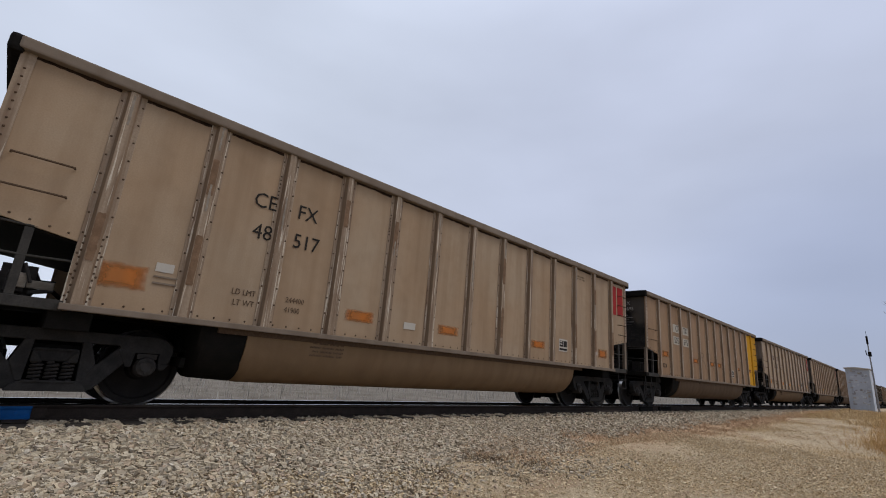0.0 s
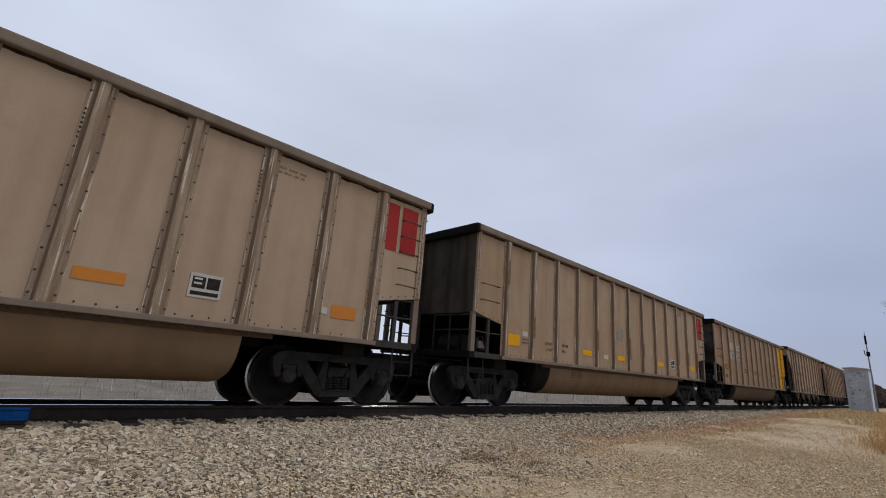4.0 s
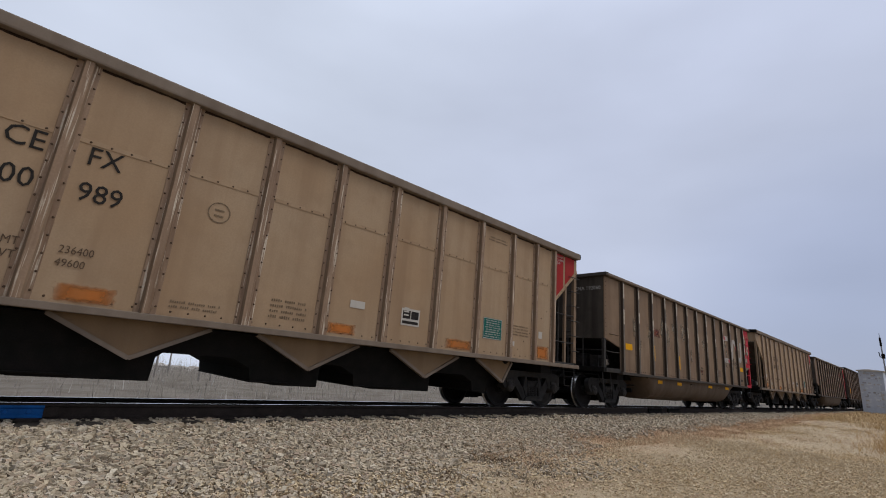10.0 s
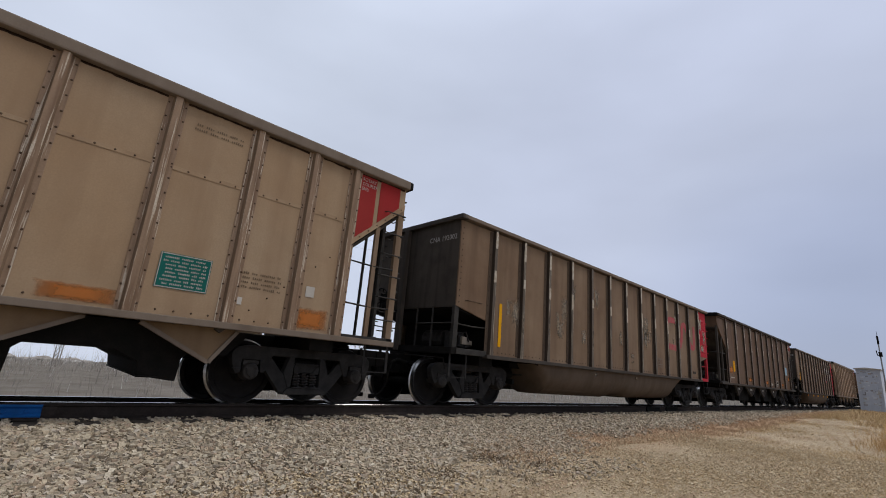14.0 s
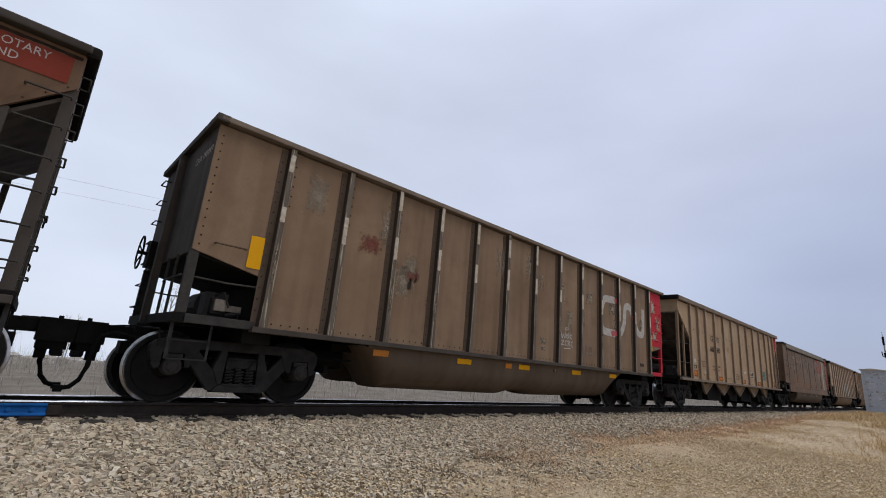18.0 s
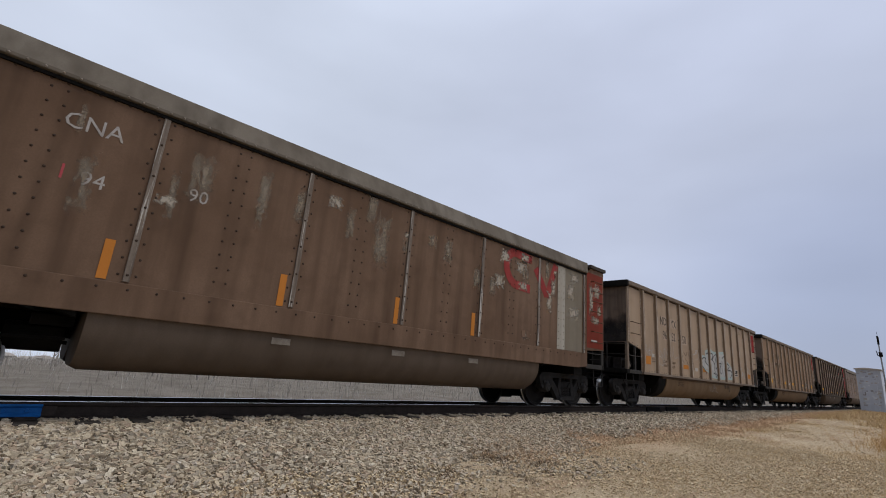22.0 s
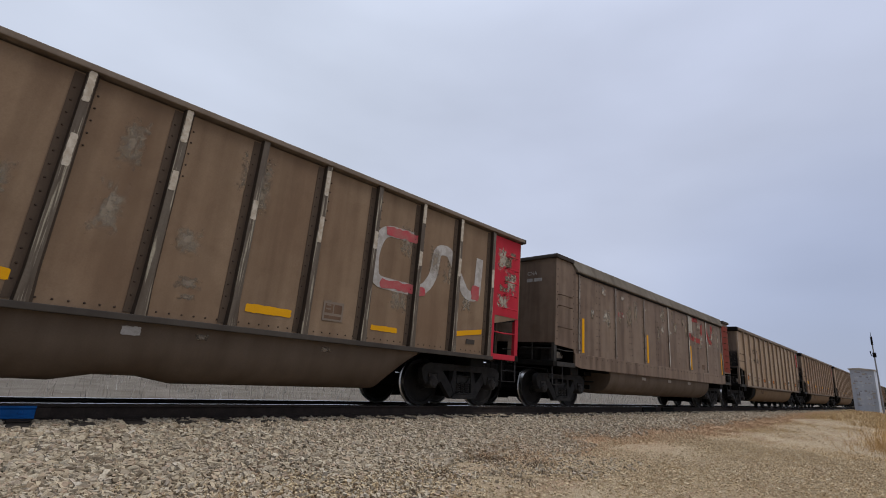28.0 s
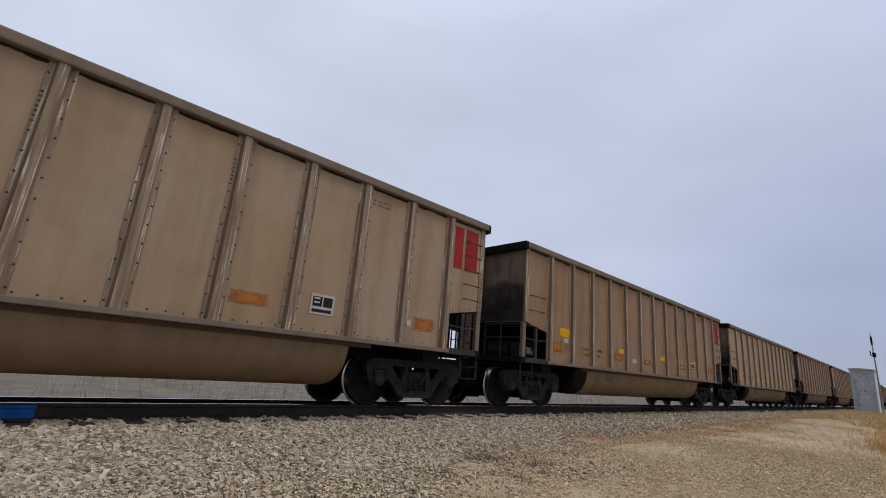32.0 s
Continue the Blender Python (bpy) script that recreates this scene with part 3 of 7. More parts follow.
# insulated joint further up the line
for k, y in enumerate((17.2, 18.9)):
    s = Shape().prism([(0.0, -0.165), (0.07, -0.168), (0.04, -0.12), (0.04, -0.07), (0.06, -0.05), (0.055, -0.025), (0.0, -0.025)], "y", y - 0.55, y + 0.55)
    part("joint_bar", s, UNDER, track, "black insulated rail joint", 0.004, at=pose(0.762, 0, 0))

# ---- rolling stock: pieces that all cars share ----
HL = 7.325     # half the length over the body
PITCH = 16.18  # from car to car
FLIP = pose(0, 0, 0, 0, 0, 180)


def Y(u):
    return u - HL


def coil(x, y, z0, z1, r=0.055, turns=6):
    pts = [(x + r * math.cos(k * 1.0472), y + r * math.sin(k * 1.0472), z0 + (z1 - z0) * k / (turns * 6)) for k in range(turns * 6 + 1)]
    return Shape().tube(pts, 0.014, 5)


def side_frame_shape():
    """Cast truck side frame in the y-z plane, about x = 1.06."""
    s = Shape()
    xa, xb = 0.99, 1.13
    # top member, humped over both bearings, and the column guides of the spring window
    s.prism([(-1.17, 0.62), (-1.17, 0.72), (-1.10, 0.79), (-0.97, 0.825), (0.97, 0.825), (1.10, 0.79), (1.17, 0.72), (1.17, 0.62), (0.62, 0.62), (0.57, 0.695), (-0.57, 0.695), (-0.62, 0.62)], "x", xa, xb)
    for k in (-1, 1):
        # outer and inner jaw round the bearing
        s.prism([(k * 1.17, 0.64), (k * 1.15, 0.55), (k * 1.08, 0.41), (k * 1.02, 0.43), (k * 1.02, 0.64)], "x", xa, xb)
        s.prism([(k * 0.76, 0.64), (k * 0.74, 0.45), (k * 0.68, 0.44), (k * 0.58, 0.64)], "x", xa, xb)
        # tension arm down to the spring seat, web below the opening, column
        s.prism([(k * 0.70, 0.55), (k * 0.66, 0.48), (k * 0.40, 0.17), (k * 0.30, 0.15), (k * 0.25, 0.26), (k * 0.26, 0.45), (k * 0.39, 0.455), (k * 0.60, 0.69)], "x", xa + 0.012, xb - 0.012)
        s.prism([(k * 0.30, 0.70), (k * 0.215, 0.70), (k * 0.235, 0.25), (k * 0.29, 0.25), (k * 0.38, 0.46)], "x", xa + 0.004, xb + 0.006)
        s.prism([(k * 1.15, 0.50), (k * 1.02, 0.50), (k * 1.03, 0.43), (k * 1.09, 0.42)], "x", xa - 0.05, xb + 0.02)
    # spring seat with its lip
    s.prism([(-0.36, 0.145), (0.36, 0.145), (0.33, 0.205), (0.26, 0.25), (-0.26, 0.25), (-0.33, 0.205)], "x", xa - 0.03, xb + 0.03)
    s.box(xa - 0.04, xb + 0.045, -0.24, 0.24, 0.235, 0.262)
    # bolster end in the window, with its gib and wedges
    s.box(0.94, 1.10, -0.21, 0.21, 0.47, 0.60)
    s.box(1.10, 1.14, -0.20, 0.20, 0.585, 0.612)
    for k in (-1, 1):
        s.prism([(k * 0.21, 0.58), (k * 0.21, 0.455), (k * 0.10, 0.455), (k * 0.16, 0.56)], "x", 1.06, 1.135)
    return s


def bearing_shape():
    s = Shape().lathe([(0.0, 1.20), (0.06, 1.20), (0.075, 1.185), (0.105, 1.18), (0.118, 1.16), (0.118, 0.96)], n=18)
    for k in range(3):
        a = 2.094 * k + 0.5
        s.lathe([(0.0, 1.205), (0.016, 1.205), (0.018, 1.18)], (0, 0.07 * math.cos(a), 0.07 * math.sin(a)), 6)
    return s.box(0.98, 1.14, -0.11, 0.11, 0.09, 0.155)


def wheelset_shape():
    s = Shape()
    for k in (-1, 1):
        prof = [(0.085, 0.86), (0.13, 0.86), (0.145, 0.84), (0.16, 0.80), (0.30, 0.755), (0.375, 0.765), (0.395, 0.795), (0.448, 0.797), (0.4555, 0.79), (0.462, 0.70), (0.488, 0.69), (0.488, 0.672), (0.46, 0.662), (0.395, 0.662),
                (0.37, 0.70), (0.16, 0.74), (0.14, 0.67), (0.085, 0.67)]
        s.lathe([(r, k * x) for r, x in prof], n=40, mis=[0, 0, 0, 0, 0, 0, 0, 2, 1, 1, 1, 1, 2, 0, 0, 0, 0])
    s.lathe([(0.085, -1.0), (0.085, 1.0)], n=14)
    return s


MESH_SIDE_FRAME = side_frame_shape().mesh("side_frame", [TRUCK_DUST], 0.014)
MESH_BEARING = bearing_shape().mesh("bearing", [CASTING], 0, True)
MESH_WHEELSET = wheelset_shape().mesh("wheelset", [WHEEL, TREAD, CASTING], 0, True)
MESH_SPRINGS = [coil(1.075, -0.14 + 0.14 * k, 0.262, 0.46, 0.056, 5).mesh("spring", [CASTING], 0, True) for k in range(3)]
MESH_BOLSTER = Shape().box(-0.97, 0.97, -0.24, 0.24, 0.42, 0.66).box(-0.93, 0.93, -0.33, 0.33, 0.19, 0.60).box(-0.3, 0.3, -0.25, 0.25, 0.66, 0.76).box(0.5, 0.75, -0.2, 0.2, 0.66, 0.74).box(-0.75, -0.5, -0.2, 0.2, 0.66, 0.74).mesh("truck", [UNDER], 0.015)
MESH_BRAKE_BEAM = Shape().box(-0.8, 0.8, 0.36, 0.42, 0.38, 0.45).box(0.62, 0.78, 0.41, 0.45, 0.3, 0.58).box(-0.78, -0.62, 0.41, 0.45, 0.3, 0.58).mesh("brake_beam", [UNDER], 0.008)


def add_trucks(car):
    for y in (-6.27, 6.09):
        truck = part("truck", MESH_BOLSTER, None, car, "dark cast-steel two-axle truck", at=pose(0, y, 0) @ CANT)
        for r in (0, 180):
            part("side_frame", MESH_SIDE_FRAME, None, truck, at=pose(0, 0, 0, 0, 0, r))
            part("brake_beam", MESH_BRAKE_BEAM, None, truck, at=pose(0, 0, 0, 0, 0, r))
            for k in range(3):
                part("spring", MESH_SPRINGS[k], None, truck, at=pose(0, 0, 0, 0, 0, r))
            for k in (-0.889, 0.889):
                part("bearing", MESH_BEARING, None, truck, at=pose(0, k, 0.457, 0, 0, r))
        for k in (-0.889, 0.889):
            part("wheelset", MESH_WHEELSET, None, truck, "dark steel wheels with bright worn treads", at=pose(0, k, 0.457))


def coupler_shape():
    s = Shape()
    u = Y(0)
    s.box(-0.09, 0.09, u - 0.42, u + 0.5, 0.76, 0.94)
    s.box(-0.24, 0.24, u - 0.1, u + 0.12, 0.58, 1.0)
    s.box(-0.16, 0.16, u - 0.22, u - 0.06, 0.56, 0.74)
    head = [(-0.17, u - 0.40), (-0.20, u - 0.60), (-0.16, u - 0.80), (-0.08, u - 0.80), (-0.05, u - 0.64), (0.03, u - 0.62), (0.10, u - 0.74), (0.17, u - 0.72), (0.20, u - 0.56), (0.14, u - 0.40)]
    s.prism(head, "z", 0.66, 0.96)
    s.prism([(x * 0.8, u - 0.52 + (y - u + 0.52) * 0.8) for x, y in head], "z", 0.56, 0.66)
    # knuckle pin, lock lift lever and the lower shelf
    s.tube([(0.13, u - 0.62, 0.50), (0.13, u - 0.62, 1.0)], 0.03, 8)
    s.box(-0.05, 0.05, u - 0.56, u - 0.44, 0.44, 0.6)
    return s.box(-0.15, 0.15, u - 0.72, u - 0.60, 0.48, 0.56)


def hose_shape():
    u = Y(0)
    pts = [(0.40, u - 0.05, 0.78), (0.40, u - 0.34, 0.84), (0.38, u - 0.47, 0.78), (0.36, u - 0.53, 0.62), (0.33, u - 0.535, 0.38), (0.29, u - 0.58, 0.21), (0.25, u - 0.66, 0.115), (0.2, u - 0.765, 0.09)]
    s = Shape().tube(pts, 0.03, 8)
    s.box(0.16, 0.25, u - 0.81, u - 0.72, 0.05, 0.13)
    return s.tube([(0.40, u + 0.25, 0.78), (0.40, u - 0.10, 0.78)], 0.05, 8)


def cut_lever_shape():
    u = Y(0)
    return Shape().tube([(1.45, u - 0.1, 0.72), (1.40, u - 0.12, 0.93), (0.5, u - 0.14, 0.95), (0.2, u - 0.3, 0.95), (0.05, u - 0.5, 0.92)], 0.014, 6)


MESH_COUPLER = coupler_shape().mesh("coupler", [UNDER], 0.018)
MESH_HOSE = hose_shape().mesh("air_hose", [UNDER], 0, True)
MESH_LEVER = cut_lever_shape().mesh("cut_lever", [UNDER])


def brake_wheel_shape(x=-0.75, z=2.15):
    s = Shape()
    u = Y(0) - 0.24
    ring = [(x + 0.27 * math.cos(0.2618 * k), u, z + 0.27 * math.sin(0.2618 * k)) for k in range(25)]
    s.tube(ring, 0.014, 6)
    for k in range(5):
        a = 1.2566 * k
        s.tube([(x, u + 0.04, z), (x + 0.27 * math.cos(a), u, z + 0.27 * math.sin(a))], 0.012, 5)
    s.tube([(x, u - 0.02, z), (x, u + 0.3, z)], 0.03, 8)
    return s.box(x - 0.16, x + 0.16, u + 0.1, u + 0.26, z - 0.22, z + 0.2)


MESH_BRAKE_WHEEL = brake_wheel_shape().mesh("brake_wheel", [UNDER])


def step_shape():
    """Sill step: a flat-bar stirrup of two treads hung under the corner, on the camera's side and the other."""
    u0, u1, made = -0.01, 0.45, []
    for k in (1, -1):
        x = k * 1.46
        s = Shape().bar((x, Y(u0), 1.10), (x + k * 0.02, Y(u0), 0.58), 0.014, 0.045)
        s.bar((x, Y(u1), 1.06), (x + k * 0.02, Y(u1), 0.58), 0.014, 0.03)
        s.box(*sorted((x - k * 0.02, x + k * 0.035)), Y(u0), Y(u1), 0.575, 0.592)
        made.append(s.box(*sorted((x - k * 0.02, x + k * 0.03)), Y(u0), Y(u1), 0.805, 0.82).mesh("sill_step", [TRUCK_DUST]))
    return made


MESH_STEPS = step_shape()


def brake_gear_shape():
    """Air reservoir and valve block on the end platform."""
    s = Shape()
    u = Y(0.55)
    s.tube([(0.15, u, 1.34), (0.75, u, 1.34)], 0.2, 14)
    s.box(0.85, 1.12, u - 0.16, u + 0.14, 1.13, 1.5)
    s.box(1.12, 1.24, u - 0.1, u + 0.06, 1.2, 1.42)
    s.tube([(1.2, u + 0.1, 1.2), (1.2, u + 0.3, 1.25), (0.9, u + 0.4, 1.2)], 0.025, 6)
    s.tube([(1.15, u - 0.05, 1.45), (1.3, u + 0.02, 1.5), (1.32, u + 0.1, 1.3)], 0.018, 6)
    return s


MESH_VALVE_CAP = Shape().box(1.24, 1.30, Y(0.47), Y(0.62), 1.24, 1.40).box(1.12, 1.22, Y(0.62), Y(0.86), 1.25, 1.34).mesh("valve_cap", [WORN], 0.012)
MESH_GEAR = brake_gear_shape().mesh("brake_valve", [CASTING], 0.008)


def ladder(u0, x, z0, z1, n, w=0.36, name="ladder"):
    """Rungs on the end and round the corner of one side (x < 0: far side of the near end)."""
    k = 1 if x > 0 else -1
    zs = [z0 + (z1 - z0) * i / (n - 1) for i in range(n)]
    return [Shape().tube([(x, Y(u0), z), (x, Y(u0) - 0.09, z), (x - k * w, Y(u0) - 0.09, z), (x - k * w, Y(u0), z)], 0.012, 5) for z in zs]


def side_rungs(x, u0, u1, zs):
    k = 1 if x > 0 else -1
    return [Shape().tube([(x, Y(u0), z), (x + k * 0.09, Y(u0), z - 0.01), (x + k * 0.09, Y(u1), z - 0.01), (x, Y(u1), z)], 0.012, 5) for z in zs]


def coal_shape(top, seed, rim=12, inset=0.0):
    rg = random.Random(seed)
    s = Shape()
    nx, ny = 9, 90
    v = []
    for j in range(ny + 1):
        for i in range(nx + 1):
            x, y = -1.46 + 2.92 * i / nx, Y(0.12 + 14.41 * j / ny)
            z = top - 0.2 + 0.16 * (1 - (x / 1.46) ** 2) + 0.12 * noise.noise((x * 1.4 + seed * 3, y * 0.8, 0)) + rg.uniform(-0.03, 0.03)
            v.append((x, y, z))
    s.add(v, [(j * (nx + 1) + i, j * (nx + 1) + i + 1, (j + 1) * (nx + 1) + i + 1, (j + 1) * (nx + 1) + i) for j in range(ny) for i in range(nx)])
    for k in range(rim):
        x, y, r = rg.choice((1.45, 1.5, -1.48)) * (1 - inset), Y(rg.uniform(0.3, 14.3)), rg.uniform(0.02, 0.05)
        z = top + 0.012
        pts = [(x + r * math.cos(a) * rg.uniform(0.7, 1.2), y + r * math.sin(a) * rg.uniform(0.8, 1.6), z + h * r * rg.uniform(0.7, 1.1)) for h in (-0.4, 0.3, 0.8) for a in (0, 1.05, 2.1, 3.14, 4.2, 5.2)]
        s.loft([pts[0:6], pts[6:12], pts[12:18]])
    return s


def both_ends(car, name, mesh, label="", only=None):
    for e, m in enumerate((Matrix.Identity(4), FLIP)):
        if only is None or only == e:
            part(name, mesh, None, car, label, at=m)


def several(car, name, shapes, material, label=""):
    """Each piece an object of its own, at both ends."""
    for s in shapes:
        both_ends(car, name, s.mesh(name, [material]), label)


def running_gear(car, sill=True):
    add_trucks(car)
    for m in (pose(0, -0.09, 0), pose(0, -0.09, 0) @ FLIP):
        part("coupler", MESH_COUPLER, None, car, at=m)
        part("air_hose", MESH_HOSE, None, car, "black rubber air hose", at=m)
    both_ends(car, "cut_lever", MESH_LEVER)
    for m in MESH_STEPS:
        both_ends(car, "sill_step", m)
    both_ends(car, "brake_wheel", MESH_BRAKE_WHEEL, "spoked handbrake wheel", 0)
    both_ends(car, "brake_valve", MESH_GEAR, "grimy air-brake valve and reservoir")
    both_ends(car, "valve_cap", MESH_VALVE_CAP, "pale dusty valve cover")
    s = Shape().box(-0.17, 0.17, Y(-0.02), Y(14.67), 0.72, 1.03)
    for k in (-6.27, 6.09):
        s.box(-1.46, 1.46, k - 0.2, k + 0.2, 0.84, 1.04)
        s.box(0.5, 0.75, k - 0.12, k + 0.12, 0.74, 0.85).box(-0.75, -0.5, k - 0.12, k + 0.12, 0.74, 0.85)
    part("centre_sill", s, UNDER, car, bevel=0.01)
    for m in (Matrix.Identity(4), FLIP):
        g = Shape().tube([(0.55, Y(2.35), 0.72), (0.55, Y(2.9), 0.72)], 0.17, 12).box(-0.9, 0.9, Y(2.55), Y(2.95), 0.86, 0.98).box(-0.1, 1.2, Y(2.3), Y(2.36), 0.5, 0.62)
        g.tube([(-0.2, Y(1.9), 0.6), (-0.1, Y(3.0), 0.66)], 0.025, 6).tube([(0.9, Y(2.0), 0.7), (1.0, Y(2.9), 0.72)], 0.02, 6)
        part("brake_rigging", g, UNDER, car, "dark brake cylinder and rods", at=m)


def rib_mesh(name, mats, z0, z1, base, crown, depth, flange, taper=0.0, sheet=1.53):
    """Hat-section side stake standing proud of the side sheet; taper widens its foot. mats: crown and flange, side faces."""
    s = Shape()
    b, c = base / 2, crown / 2
    if flange:
        s.box(sheet, sheet + 0.009, -flange / 2, flange / 2, z0, z1)
    rings = []
    for z, k in ((z0, 1 + taper), (z0 + 0.35, 1.0 + taper * 0.3), (z1, 1.0)):
        rings.append([(sheet, -b * k, z), (sheet + depth, -c * k, z), (sheet + depth, c * k, z), (sheet, b * k, z)])
    first = len(s.f)
    s.loft(rings)
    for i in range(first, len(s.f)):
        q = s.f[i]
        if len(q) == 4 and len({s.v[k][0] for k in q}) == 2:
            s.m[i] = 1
    return s.mesh(name, mats, 0.006)


def rib_rivets(spots_y, z0, z1, step, sheet=1.539):
    return [(sheet, y, z0 + step * k) for y in spots_y for k in range(int((z1 - z0) / step) + 1)]


def trough(stations, side, top=1.06, outer=1.49):
    """One of the two rounded troughs between the trucks; stations: (u, depth of the bottom)."""
    rings = []
    for u, zb in stations:
        d = top - zb
        ring = []
        for k in range(13):
            a = math.pi * 0.5 * k / 12
            ring.append((side * (outer - 0.62 * (1 - max(0.0, math.cos(a)) ** 0.86)), Y(u), top - d * math.sin(a) ** 0.84))
        ring += [(side * 0.5, Y(u), zb), (side * 0.32, Y(u), zb + d * 0.1), (side * 0.22, Y(u), zb + d * 0.35), (side * 0.2, Y(u), top)]
        rings.append(ring)
    return Shape().loft(rings)


RIBS_13 = [1.06 + 1.045 * k for k in range(13)]
RIBS_HOPPER = [1.12, 1.95, 2.79, 3.88, 5.03, 6.18, 7.33, 8.48, 9.64, 10.80, 11.90, 12.80, 13.56]
RIBS_BROWN = [1.10, 2.55, 3.90, 5.05, 6.18, 7.33, 8.46, 9.60, 10.75, 12.10, 13.55]
RIBS_SMOOTH = [1.13, 3.26, 5.30, 7.37, 9.40, 11.47, 13.56]


def dust_stain(car, z, turn, deep=0.032):
    """Ragged dark band below the chord: coal dust, with the chord's shade painted in."""
    rg = random.Random(7)
    s = Shape()
    n = 330
    low = [z - deep - deep * 0.5 * noise.noise((k * 0.11, 2, 0)) - rg.uniform(0, 0.5) * deep for k in range(n + 1)]
    for k in range(n):
        a, b = Y(0.02 + 14.6 * k / n), Y(0.02 + 14.6 * (k + 1) / n)
        s.add([(1.5318, a, low[k]), (1.5318, b, low[k + 1]), (1.5318, b, z + 0.01), (1.5318, a, z + 0.01)], [(0, 1, 2, 3)])
    part("dust_stain", s, DUST_SHADE, car, "ragged band of coal dust and painted chord shade", at=turn)


def end_platform(car, posts, corner_top, paint_mat, rail_z=(1.62,), mid=True, post_mat=None, inner=True):
    """Walkway at both ends, with corner posts and handrails."""
    s = Shape()
    s.box(-1.52, 1.52, Y(-0.05), Y(0.09), 1.02, 1.15)
    s.box(-1.4, 1.4, Y(0.09), Y(0.92), 1.06, 1.085)
    mesh = s.mesh("end_sill", [UNDER], 0.008)
    both_ends(car, "end_sill", mesh)
    bar_m = Shape().box(1.42, 1.54, Y(0.09), Y(0.96), 1.03, 1.145).mesh("platform_edge", [FRAME], 0.008)
    bar_n = Shape().box(-1.54, -1.42, Y(0.09), Y(0.96), 1.03, 1.145).mesh("platform_edge", [FRAME], 0.008)
    both_ends(car, "platform_edge", bar_m)
    both_ends(car, "platform_edge", bar_n)
    for sx in (1, -1):
        m = Shape().box(*sorted((sx * 1.44, sx * 1.52)), Y(-0.02), Y(0.10), 1.15, corner_top).mesh("corner_post", [paint_mat], 0.006)
        both_ends(car, "corner_post", m)
        if mid:
            m = Shape().box(*sorted((sx * 1.47, sx * 1.53)), Y(0.47), Y(0.55), 1.145, mid).mesh("platform_post", [post_mat or FRAME], 0.005)
            both_ends(car, "platform_post", m)
    h = []
    for z in rail_z:
        h.append(Shape().tube([(1.5, Y(0.05), z), (1.52, Y(0.5), z - 0.02), (1.5, Y(0.98), z)], 0.014, 6))
        h.append(Shape().tube([(-1.5, Y(0.05), z), (-1.52, Y(0.5), z - 0.02), (-1.5, Y(0.98), z)], 0.014, 6))
        h.append(Shape().tube([(1.48, Y(-0.04), z), (0.7, Y(-0.05), z), (0.35, Y(-0.02), z)], 0.014, 6))
    several(car, "handrail", h, FRAME)
    if inner:
        several(car, "upright", [Shape().tube([(x, Y(0.0), 1.15), (x, Y(0.0), corner_top)], 0.02, 6) for x in (0.85, 0.35, -0.85)], FRAME)


